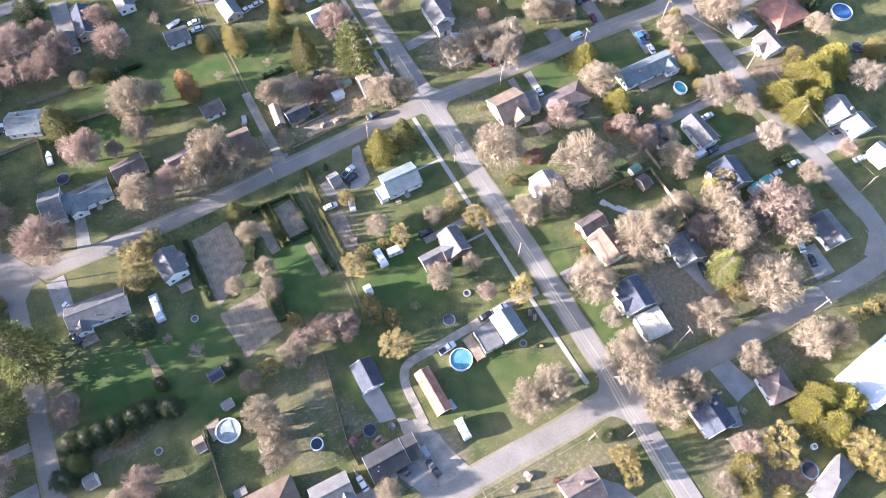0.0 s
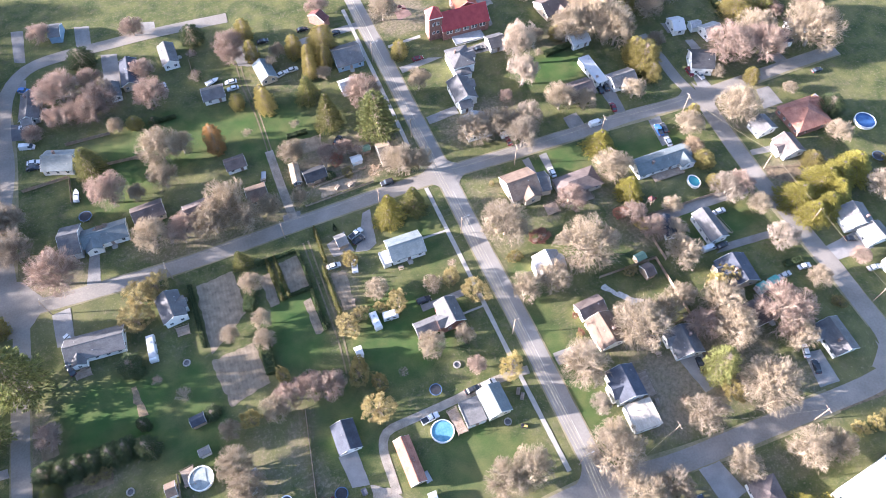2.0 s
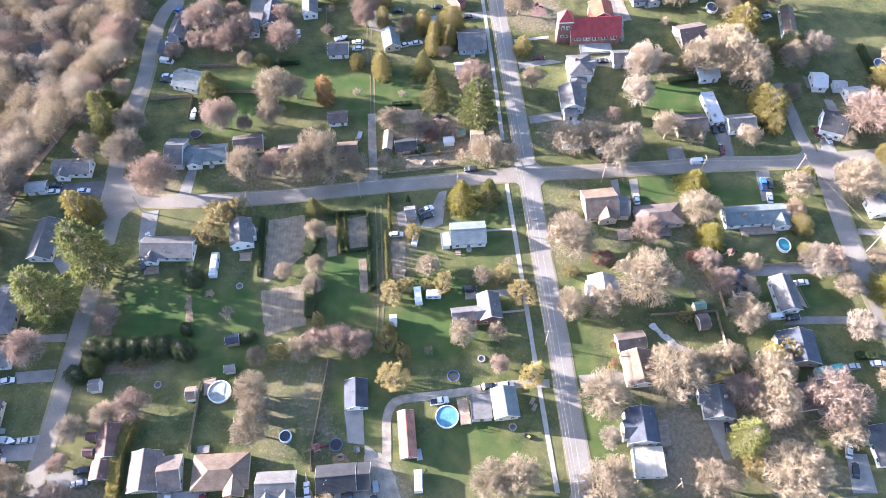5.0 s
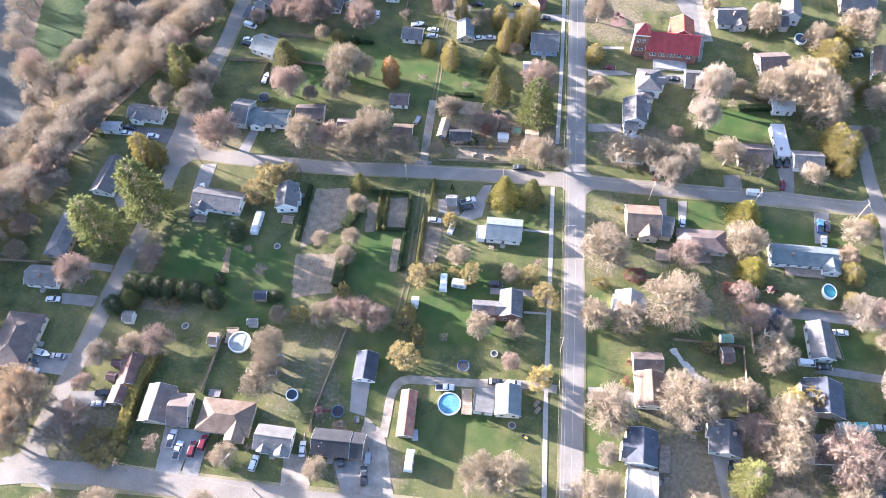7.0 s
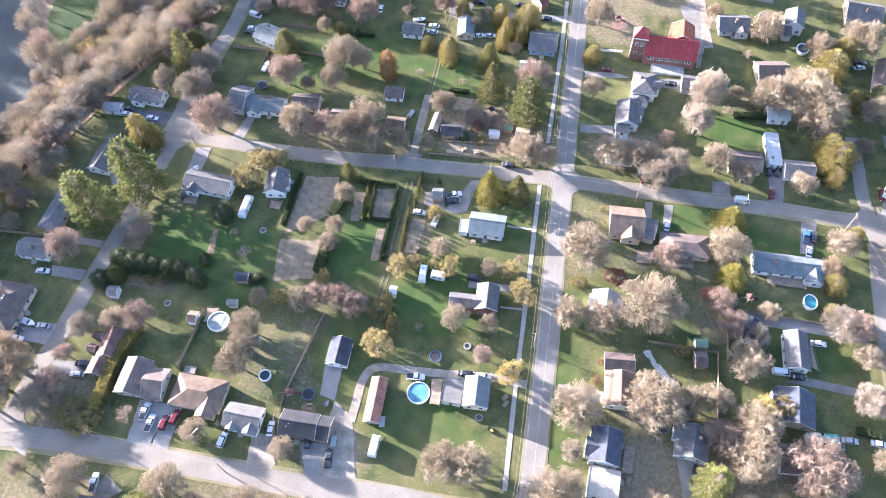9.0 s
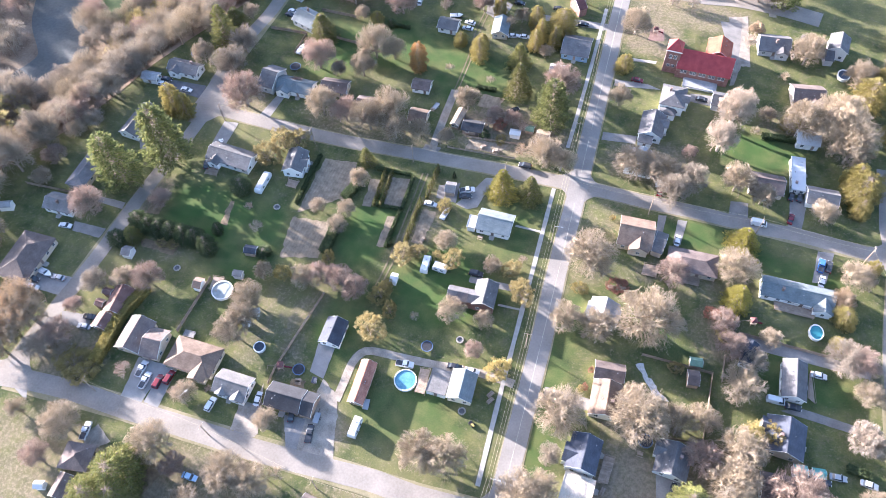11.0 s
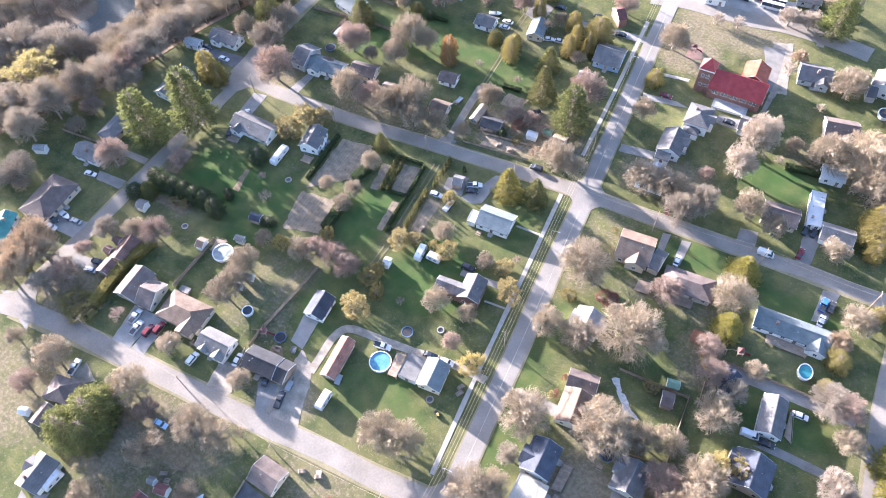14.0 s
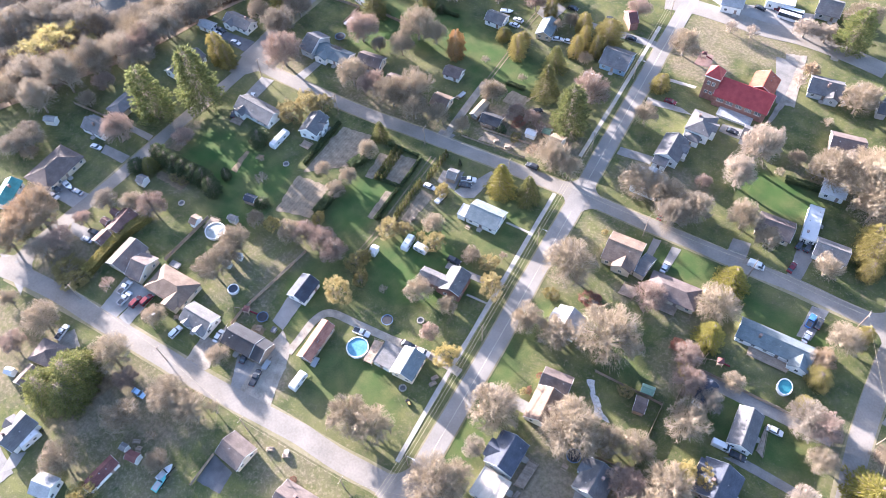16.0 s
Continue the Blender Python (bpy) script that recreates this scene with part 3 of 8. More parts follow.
patch("garden_bed", [(-105.3, 19.5), (-91.4, 20.2), (-90.9, 16.5), (-103.6, 16.4)], 0.0214, PATCH["mulch"], "brown mulch and leaf litter bed", "garden bed", 0.8)
patch("driveway", [(-130.1, 57.1), (-127.7, 63.2), (-123.2, 54.7), (-126.0, 52.0)], 0.0371, PATCH["driveway"], "grey worn asphalt driveway", "driveway")
patch("garden_bed", [(-59.5, 71.4), (-47.2, 73.2), (-45.3, 57.4), (-58.7, 45.9)], 0.0228, PATCH["soil"], "bare brown garden soil plot", "garden bed", 0.8)
patch("garden_bed", [(-59.5, 43.7), (-45.7, 45.8), (-43.9, 31.2), (-56.3, 27.4)], 0.0235, PATCH["soil"], "bare brown garden soil plot", "garden bed", 0.8)
patch("garden_bed", [(-33.5, 70.7), (-26.0, 72.3), (-24.0, 59.5), (-31.1, 58.9)], 0.0242, PATCH["soil"], "bare brown garden soil plot", "garden bed", 0.8)
patch("garden_bed", [(-39.9, 68.0), (-35.9, 68.6), (-35.1, 56.5), (-38.2, 56.1)], 0.0249, PATCH["soil"], "bare brown garden soil plot", "garden bed", 0.8)
patch("garden_bed", [(-28.0, 54.6), (-25.4, 55.0), (-24.3, 42.4), (-27.0, 42.0)], 0.0256, PATCH["soil"], "bare brown garden soil plot", "garden bed", 0.8)
patch("garden_bed", [(-17.2, 61.5), (-12.2, 61.2), (-12.5, 47.2), (-16.4, 47.1)], 0.0263, PATCH["soil"], "bare brown garden soil plot", "garden bed", 0.8)
patch("driveway", [(-7.2, 66.8), (-3.7, 73.4), (-0.6, 81.2), (2.3, 81.9), (1.4, 75.2), (0.5, 67.9), (-2.6, 66.0)], 0.0420, PATCH["driveway"], "grey worn asphalt driveway", "driveway")
patch("driveway", [(-15.5, 72.8), (-8.6, 76.0), (-7.3, 67.3), (-14.6, 67.3)], 0.0427, PATCH["driveway"], "grey worn asphalt driveway", "driveway")
patch("sidewalk", [(15.3, 65.0), (24.2, 65.3), (24.3, 64.5), (15.3, 64.2)], 0.0284, PATCH["sidewalk"], "narrow pale concrete walk", "sidewalk")
patch("sidewalk", [(18.5, 33.8), (26.2, 34.4), (26.3, 33.7), (18.5, 33.1)], 0.0291, PATCH["sidewalk"], "narrow pale concrete walk", "sidewalk")
patch("driveway", [(6.8, 40.7), (21.0, 41.9), (21.2, 39.5), (7.1, 38.4)], 0.0448, PATCH["driveway"], "grey worn asphalt driveway", "driveway")
patch("driveway", [(60.4, 84.4), (63.1, 84.8), (63.1, 75.5), (60.9, 75.7)], 0.0455, PATCH["driveway"], "grey worn asphalt driveway", "driveway")
patch("driveway", [(67.0, 84.3), (70.1, 84.7), (69.5, 74.3), (67.0, 74.5)], 0.0350, PATCH["driveway"], "grey worn asphalt driveway", "driveway")
patch("driveway", [(102.0, 106.0), (107.9, 106.8), (106.6, 92.3), (102.3, 91.7)], 0.0357, PATCH["driveway"], "grey worn asphalt driveway", "driveway")
patch("driveway", [(112.5, 86.0), (117.6, 86.8), (115.8, 73.9), (111.6, 73.3)], 0.0364, PATCH["driveway"], "grey worn asphalt driveway", "driveway")
patch("driveway", [(82.8, 97.9), (88.7, 98.8), (89.2, 91.4), (83.0, 91.1)], 0.0371, PATCH["driveway"], "grey worn asphalt driveway", "driveway")
patch("driveway", [(91.6, 47.3), (130.8, 48.2), (130.1, 44.5), (94.5, 43.6)], 0.0378, PATCH["driveway"], "grey worn asphalt driveway", "driveway")
patch("driveway", [(-81.7, -19.5), (-71.8, -19.1), (-72.9, -32.4), (-79.9, -32.8)], 0.0385, PATCH["concrete"], "pale concrete driveway", "driveway")
patch("driveway", [(-72.8, -19.8), (-68.0, -19.3), (-67.2, -32.3), (-72.2, -31.8)], 0.0392, PATCH["concrete"], "pale concrete driveway", "driveway")
patch("driveway", [(-114.5, -13.5), (-104.3, -11.9), (-102.4, -16.5), (-112.0, -17.2)], 0.0399, PATCH["driveway"], "grey worn asphalt driveway", "driveway")
patch("driveway", [(-134.7, -3.3), (-119.0, -1.8), (-118.2, -9.0), (-132.1, -9.4)], 0.0406, PATCH["concrete"], "pale concrete driveway", "driveway")
patch("driveway", [(-44.8, -21.6), (-40.2, -21.6), (-38.7, -30.2), (-43.4, -30.6)], 0.0413, PATCH["gravel"], "tan gravel drive with wheel tracks", "driveway", 0.8)
patch("driveway", [(-125.8, -35.8), (-119.8, -33.3), (-115.9, -28.1), (-106.4, -43.0)], 0.0420, PATCH["driveway"], "grey worn asphalt driveway", "driveway")
patch("driveway", [(-30.4, 2.8), (-24.9, 3.2), (-24.1, -7.6), (-29.0, -6.8)], 0.0427, PATCH["concrete"], "pale concrete driveway", "driveway")
patch("driveway", [(-24.1, -7.6), (-17.5, -11.3), (-11.2, -29.2), (-24.4, -31.2)], 0.0434, PATCH["gravel"], "tan gravel drive with wheel tracks", "driveway", 0.8)
patch("driveway", [(-30.4, -21.6), (-23.8, -20.9), (-22.2, -30.9), (-25.1, -31.4)], 0.0441, PATCH["driveway"], "grey worn asphalt driveway", "driveway")
patch("driveway", [(-40.4, -26.8), (-40.6, -14.8), (-35.3, -28.9), (-37.9, -33.4)], 0.0448, PATCH["gravel"], "tan gravel drive with wheel tracks", "driveway", 0.8)
patch("garden_bed", [(-33.1, -10.6), (-28.6, -9.9), (-28.5, -12.2), (-32.6, -12.8)], 0.0305, PATCH["mulch"], "brown mulch and leaf litter bed", "garden bed", 0.8)
patch("driveway", [(112.3, 28.9), (127.8, 28.4), (127.3, 25.8), (106.1, 26.3)], 0.0350, PATCH["driveway"], "grey worn asphalt driveway", "driveway")
patch("driveway", [(40.0, 11.6), (53.7, 12.0), (53.8, 8.4), (40.2, 7.5)], 0.0357, PATCH["driveway"], "grey worn asphalt driveway", "driveway")
patch("driveway", [(75.7, -3.5), (83.6, -2.3), (81.6, -14.6), (78.1, -15.1)], 0.0364, PATCH["driveway"], "grey worn asphalt driveway", "driveway")
patch("garden_bed", [(63.5, 27.4), (66.2, 28.3), (68.1, 24.7), (67.3, 23.7)], 0.0378, PATCH["gravelwhite"], "pale rubble path in a yard", "garden bed", 0.8)
patch("garden_bed", [(66.2, 24.4), (69.3, 24.0), (72.6, 20.3), (69.6, 20.7)], 0.0385, PATCH["gravelwhite"], "pale rubble path in a yard", "garden bed", 0.8)
patch("garden_bed", [(69.6, 21.1), (73.4, 20.4), (75.6, 18.7), (70.3, 18.3)], 0.0392, PATCH["gravelwhite"], "pale rubble path in a yard", "garden bed", 0.8)
patch("garden_bed", [(81.4, -1.9), (84.3, -1.4), (86.8, -6.9), (81.2, -7.8)], 0.0249, PATCH["mulch"], "brown mulch and leaf litter bed", "garden bed", 0.8)
patch("driveway", [(64.5, -34.5), (71.2, -34.2), (74.1, -44.2), (66.1, -45.8)], 0.0406, PATCH["concrete"], "pale concrete driveway", "driveway")
patch("driveway", [(44.4, -16.1), (47.6, -21.2), (43.8, -22.8), (41.5, -16.5)], 0.0413, PATCH["driveway"], "grey worn asphalt driveway", "driveway")
patch("driveway", [(17.4, -45.0), (23.4, -50.1), (25.8, -55.5), (17.5, -51.5)], 0.0420, PATCH["driveway"], "grey worn asphalt driveway", "driveway")
patch("garden_bed", [(62.1, -65.7), (75.1, -67.3), (71.5, -76.3), (60.1, -70.8)], 0.0284, PATCH["mulch"], "brown mulch and leaf litter bed", "garden bed", 0.8)
patch("driveway", [(113.0, -14.0), (118.6, -14.7), (118.1, -25.4), (111.3, -25.1)], 0.0441, PATCH["driveway"], "grey worn asphalt driveway", "driveway")
patch("garden_bed", [(90.5, -32.9), (103.7, -30.9), (129.6, -28.9), (131.5, -33.7)], 0.0298, PATCH["mulch"], "brown mulch and leaf litter bed", "garden bed", 0.8)
patch("driveway", [(140.9, 61.0), (150.8, 60.4), (149.8, 57.5), (140.3, 58.7)], 0.0455, PATCH["driveway"], "grey worn asphalt driveway", "driveway")
patch("driveway", [(141.0, 16.4), (156.1, 18.6), (157.6, 10.8), (140.8, 10.7)], 0.0350, PATCH["concrete"], "pale concrete driveway", "driveway")
patch("garden_bed", [(141.7, 52.8), (155.1, 49.1), (148.4, 41.9), (140.6, 48.2)], 0.0207, PATCH["mulch"], "brown mulch and leaf litter bed", "garden bed", 0.8)
patch("driveway", [(140.0, 100.5), (143.9, 99.6), (144.3, 92.7), (138.8, 93.3)], 0.0364, PATCH["driveway"], "grey worn asphalt driveway", "driveway")
patch("driveway", [(147.1, 119.5), (150.3, 119.2), (151.0, 113.4), (147.2, 113.6)], 0.0371, PATCH["driveway"], "grey worn asphalt driveway", "driveway")
patch("driveway", [(173.9, 100.9), (179.5, 101.1), (180.9, 93.7), (176.1, 92.8)], 0.0378, PATCH["driveway"], "grey worn asphalt driveway", "driveway")
patch("driveway", [(159.8, 86.4), (165.2, 86.5), (165.5, 77.2), (156.9, 76.7)], 0.0385, PATCH["driveway"], "grey worn asphalt driveway", "driveway")
patch("driveway", [(142.6, 131.8), (147.2, 130.8), (149.1, 125.0), (142.7, 125.7)], 0.0392, PATCH["driveway"], "grey worn asphalt driveway", "driveway")
patch("driveway", [(-113.7, 163.0), (-105.9, 161.1), (-106.1, 152.9), (-113.8, 154.7)], 0.0399, PATCH["asphalt"], "black asphalt drive beside a house", "driveway")
patch("driveway", [(-110.2, 186.2), (-106.6, 184.6), (-107.4, 177.3), (-109.9, 178.6)], 0.0406, PATCH["driveway"], "grey worn asphalt driveway", "driveway")
patch("driveway", [(-77.9, 189.5), (-71.7, 188.0), (-72.2, 169.8), (-78.2, 173.4)], 0.0413, PATCH["driveway"], "grey worn asphalt driveway", "driveway")
patch("driveway", [(-86.7, 209.4), (-80.8, 208.0), (-81.0, 194.9), (-86.7, 196.3)], 0.0420, PATCH["driveway"], "grey worn asphalt driveway", "driveway")
patch("driveway", [(-111.3, 215.1), (-106.5, 214.0), (-106.4, 194.5), (-110.6, 196.3)], 0.0427, PATCH["driveway"], "grey worn asphalt driveway", "driveway")
patch("driveway", [(-29.1, 178.1), (-17.9, 173.9), (-19.4, 162.0), (-27.3, 165.3)], 0.0434, PATCH["driveway"], "grey worn asphalt driveway", "driveway")
patch("driveway", [(-60.5, 203.3), (-55.1, 202.0), (-55.5, 196.3), (-60.8, 197.5)], 0.0441, PATCH["driveway"], "grey worn asphalt driveway", "driveway")
patch("driveway", [(-14.9, -56.8), (-15.5, -48.6), (-7.7, -49.8), (-6.9, -56.0)], 0.0448, PATCH["asphalt"], "black asphalt drive beside a house", "driveway")
patch("driveway", [(-84.6, -47.0), (-81.4, -41.9), (-75.0, -45.4), (-78.6, -49.6)], 0.0455, PATCH["gravel"], "tan gravel drive with wheel tracks", "driveway", 0.8)
patch("driveway", [(-70.3, -80.0), (-61.0, -83.0), (-61.8, -86.8), (-68.0, -87.3)], 0.0350, PATCH["driveway"], "grey worn asphalt driveway", "driveway")
patch("driveway", [(-65.9, -79.5), (-62.6, -77.0), (-61.6, -81.6), (-64.2, -84.9)], 0.0357, PATCH["concrete"], "pale concrete driveway", "driveway")
patch("garden_bed", [(-66.1, -67.4), (-60.9, -48.8), (-55.5, -47.5), (-59.5, -62.4)], 0.0214, PATCH["mulch"], "brown mulch and leaf litter bed", "garden bed", 0.8)
patch("driveway", [(-42.1, -31.3), (-42.8, -23.6), (-38.2, -23.8), (-38.1, -30.9)], 0.0371, PATCH["driveway"], "grey worn asphalt driveway", "driveway")
patch("driveway", [(32.3, 210.0), (74.1, 222.6), (69.0, 205.0), (48.0, 203.8)], 0.0378, PATCH["concrete"], "pale concrete driveway", "driveway")
patch("driveway", [(69.7, 193.2), (77.1, 195.7), (81.5, 165.9), (75.7, 165.6)], 0.0385, PATCH["gravel"], "tan gravel drive with wheel tracks", "driveway", 0.8)
patch("driveway", [(83.9, 210.2), (87.4, 212.2), (88.2, 198.9), (85.2, 198.8)], 0.0392, PATCH["gravel"], "tan gravel drive with wheel tracks", "driveway", 0.8)
patch("road_apron", [(-118.6, 82.0), (-119.8, 95.3), (-112.3, 91.8), (-104.8, 81.5), (-110.9, 73.4), (-117.6, 71.5)], 0.0406, PATCH["street"], "worn asphalt apron where streets meet", "road apron")


# ---- houses ----
def window_mesh():
    v, f = join(box(-0.6, -0.03, 0, 0.6, 0.03, 0.09), box(-0.6, -0.03, 1.21, 0.6, 0.03, 1.3), box(-0.6, -0.03, 0.09, -0.51, 0.03, 1.21), box(0.51, -0.03, 0.09, 0.6, 0.03, 1.21), box(-0.03, -0.025, 0.09, 0.03, 0.025, 1.21))
    return mesh("window", v, f, M_TRIM)


WINDOW = window_mesh()
PANE = mesh("pane", *box(-0.51, -0.012, 0.09, 0.51, 0.012, 1.21), M_GLASS)
DOOR = mesh("door", *join(box(-0.5, -0.03, 0, 0.5, 0.03, 2.05), box(-0.3, -0.045, 1.3, 0.3, 0.045, 1.8)), M_DOOR)
rng = random.Random(7)
ROOF_WORD = {"bluegrey": "blue-grey", "lightgrey": "light grey", "redbrown": "red-brown", "churchorange": "orange", "church": "red metal"}


def put_window(parent, x, y, deg, z):
    w = part("window", WINDOW, parent)
    w.matrix_local = at(x, y, deg, z)
    part("pane", PANE, w, "dark window glass")
    return w


def walls(L, W, eave, rise, gable):
    """One closed body: walls with gable ends, or a plain box."""
    x, y = L / 2, W / 2
    if not gable:
        return box(-x, -y, -0.1, x, y, eave)
    v = [(-x, -y, -0.1), (x, -y, -0.1), (x, y, -0.1), (-x, y, -0.1), (-x, -y, eave), (x, -y, eave), (x, y, eave), (-x, y, eave), (-x, 0, eave + rise), (x, 0, eave + rise)]
    return v, [(3, 2, 1, 0), (0, 1, 5, 4), (2, 3, 7, 6), (1, 2, 6, 9, 5), (3, 0, 4, 8, 7), (4, 5, 9, 8), (6, 7, 8, 9)]


def slope(L, W, eave, rise, side, over=0.4, t=0.16):
    """One slab of a gable roof, with overhang."""
    k = rise / (W / 2)
    x, y = L / 2 + over, W / 2 + over
    z = eave - over * k + 0.04
    v = [(-x, side * y, z), (x, side * y, z), (x, 0, eave + rise + 0.04), (-x, 0, eave + rise + 0.04)]
    v += [(a, b, c + t) for a, b, c in v]
    f = [(0, 1, 2, 3), (7, 6, 5, 4), (0, 4, 5, 1), (1, 5, 6, 2), (2, 6, 7, 3), (3, 7, 4, 0)]
    return v, (f if side > 0 else [q[::-1] for q in f])


def cross_gable(root, bw, eave, x0, w, out, side, roof, wall):
    """A gabled bay that runs out of the main roof at x0, by out metres, towards local +y or -y."""
    rise, front, over = 0.28 * w, side * (bw / 2 + out), 0.3
    v = [(x0 + a, y, z) for y in (0, front) for a, z in ((-w / 2, -0.1), (w / 2, -0.1), (w / 2, eave), (0, eave + rise), (-w / 2, eave))]
    part("bay_wall", mesh("bay_wall", v, [(0, 1, 2, 3, 4), (9, 8, 7, 6, 5)] + [(k, k + 5, (k + 1) % 5 + 5, (k + 1) % 5) for k in range(5)], WALL[wall]), root)
    for s in (-1, 1):
        low = (x0 + s * (w / 2 + over), eave - over * 0.56 + 0.05)
        v = [(low[0], 0, low[1]), (low[0], front + side * over, low[1]), (x0, front + side * over, eave + rise + 0.05), (x0, 0, eave + rise + 0.05)]
        v += [(a, b, c + 0.15) for a, b, c in v]
        part("bay_roof", mesh("bay_roof", v, [(0, 1, 2, 3), (7, 6, 5, 4), (0, 4, 5, 1), (1, 5, 6, 2), (2, 6, 7, 3), (3, 7, 4, 0)], ROOF[roof]), root)
    put_window(root, x0, front + side * 0.03, 0, 0.95)


def house(x, y, deg, L, W, eave, roof, wall, kind="g", name="house", bays=()):
    """A house or outbuilding: x along the ridge. kind g gable, h hip, f flat, c church."""
    root = new(name)
    root.matrix_basis = at(x, y, deg)
    over = 0.4 if L > 6 else 0.2
    bl, bw = L - 2 * over, W - 2 * over
    rise = {"g": 0.28, "h": 0.22, "f": 0.0, "c": 0.45}[kind] * bw
    word = ROOF_WORD.get(roof, roof)
    shape = {"g": "gable", "h": "hip", "f": "flat", "c": "steep"}[kind]
    wall_word = {"white": "white siding", "cream": "cream siding", "tan": "tan siding", "grey": "grey siding", "blue": "blue siding", "brown": "brown siding", "wood": "weathered wood walls", "brick": "red brick walls"}[wall]
    tagged(root, f"{wall_word} {name.replace('_', ' ')} with a {word} {shape} roof", name.split("_")[-1])
    part("wall", mesh("wall", *walls(bl, bw, eave, rise, kind in "gc"), WALL[wall]), root)
    if kind in "gc":
        for side in (-1, 1):
            part("roof_slope", mesh("roof_slope", *slope(bl, bw, eave, rise, side, over), ROOF[roof]), root)
        part("ridge_cap", mesh("ridge_cap", *box(-bl / 2 - over, -0.12, eave + rise + 0.17, bl / 2 + over, 0.12, eave + rise + 0.24), ROOF[roof]), root)
        for end in (-1, 1):
            for side in (-1, 1):
                k = rise / (bw / 2)
                xe = end * (bl / 2 + over + 0.02)
                ye, ze = side * (bw / 2 + over), eave - over * k
                v = [(xe - 0.03, ye, ze - 0.05), (xe + 0.03, ye, ze - 0.05), (xe + 0.03, 0, eave + rise - 0.05), (xe - 0.03, 0, eave + rise - 0.05)]
                v += [(a, b, c + 0.24) for a, b, c in v]
                part("bargeboard", mesh("bargeboard", v, [(0, 1, 2, 3), (7, 6, 5, 4), (0, 4, 5, 1), (1, 5, 6, 2), (2, 6, 7, 3), (3, 7, 4, 0)], M_TRIM), root)
    elif kind == "h":
        a, b, z, top = bl / 2 + over, bw / 2 + over, eave - 0.1, eave + rise
        rl = max(a - b, 0.3)
        v = [(-a, -b, z), (a, -b, z), (a, b, z), (-a, b, z), (-a, -b, z + 0.16), (a, -b, z + 0.16), (a, b, z + 0.16), (-a, b, z + 0.16), (-rl, 0, top), (rl, 0, top)]
        f = [(3, 2, 1, 0), (0, 1, 5, 4), (1, 2, 6, 5), (2, 3, 7, 6), (3, 0, 4, 7), (4, 5, 9, 8), (5, 6, 9), (6, 7, 8, 9), (7, 4, 8)]
        part("roof", mesh("roof", v, f, ROOF[roof]), root)
    else:
        a, b = bl / 2 + 0.2, bw / 2 + 0.2
        v, f = join(box(-a, -b, eave, a, b, eave + 0.16), box(-a, -b, eave + 0.16, a, -b + 0.15, eave + 0.28), box(-a, b - 0.15, eave + 0.16, a, b, eave + 0.28), box(-a, -b + 0.15, eave + 0.16, -a + 0.15, b - 0.15, eave + 0.28), box(a - 0.15, -b + 0.15, eave + 0.16, a, b - 0.15, eave + 0.28))
        part("roof", mesh("roof", v, f, ROOF[roof]), root)
    if eave > 2.1 and L > 5 and kind != "c":
        levels = [0.95] if eave < 4.4 else [0.95, 3.4]
        n = max(1, int(bl / 3.2))
        for z in levels:
            if z + 1.35 > eave:
                continue
            for side in (-1, 1):
                for k in range(n):
                    wx = -bl / 2 + bl * (k + 0.5) / n
                    if z < 1 and side < 0 and k == n // 2:
                        d = part("door", DOOR, root)
                        d.matrix_local = at(wx, side * (bw / 2 + 0.02), 0, 0.1)
                        continue
                    put_window(root, wx, side * (bw / 2 + 0.02), 0, z)
            for end in (-1, 1):
                for wy in (-bw / 4, bw / 4):
                    put_window(root, end * (bl / 2 + 0.02), wy, 90, z)
        if L > 9 and kind != "c" and name == "house" and rng.random() < 0.4:
            cx, cy = rng.uniform(-0.3, 0.3) * bl, rng.choice((-0.18, 0.18)) * bw
            top = eave + rise + 0.7
            part("chimney", mesh("chimney", *join(box(cx - 0.35, cy - 0.35, eave, cx + 0.35, cy + 0.35, top), box(cx - 0.42, cy - 0.42, top, cx + 0.42, cy + 0.42, top + 0.12)), M_CHIM), root)
        k = rise / (bw / 2)
        for q in range(2 if L > 9 else 1):
            vx, vy = rng.uniform(-0.4, 0.4) * bl, rng.uniform(0.1, 0.35) * bw * rng.choice((-1, 1))
            vz = eave + rise - abs(vy) * k if kind != "h" else eave + rise * 0.25
            part("roof_vent", mesh("roof_vent", *box(vx - 0.13, vy - 0.13, vz - 0.1, vx + 0.13, vy + 0.13, vz + 0.4), M_VENT), root)
    for x0, w, out, side in bays:
        cross_gable(root, bw, eave, x0, w, out, side, roof, wall)
    if name == "house" and eave > 2.1 and kind != "c":
        n = max(1, int(bl / 3.2))
        sx = -bl / 2 + bl * (n // 2 + 0.5) / n
        part("steps", mesh("steps", *join(box(sx - 0.9, -bw / 2 - 1.3, -0.05, sx + 0.9, -bw / 2, 0.3), box(sx - 0.7, -bw / 2 - 1.7, -0.05, sx + 0.7, -bw / 2 - 1.3, 0.15)), M_WALK), root, "pale concrete door steps")
    if kind == "c":
        for q in range(5):
            for s in (-0.62, 0.62):
                w = put_window(root, bl * (-0.36 + 0.18 * q) + s, -bw / 2 - 0.03, 0, eave - 2.3)
                w.scale = (1.0, 1.5, 1.45)
                put_window(root, bl * (-0.36 + 0.18 * q) + s, bw / 2 + 0.03, 0, eave - 2.3)
    return root


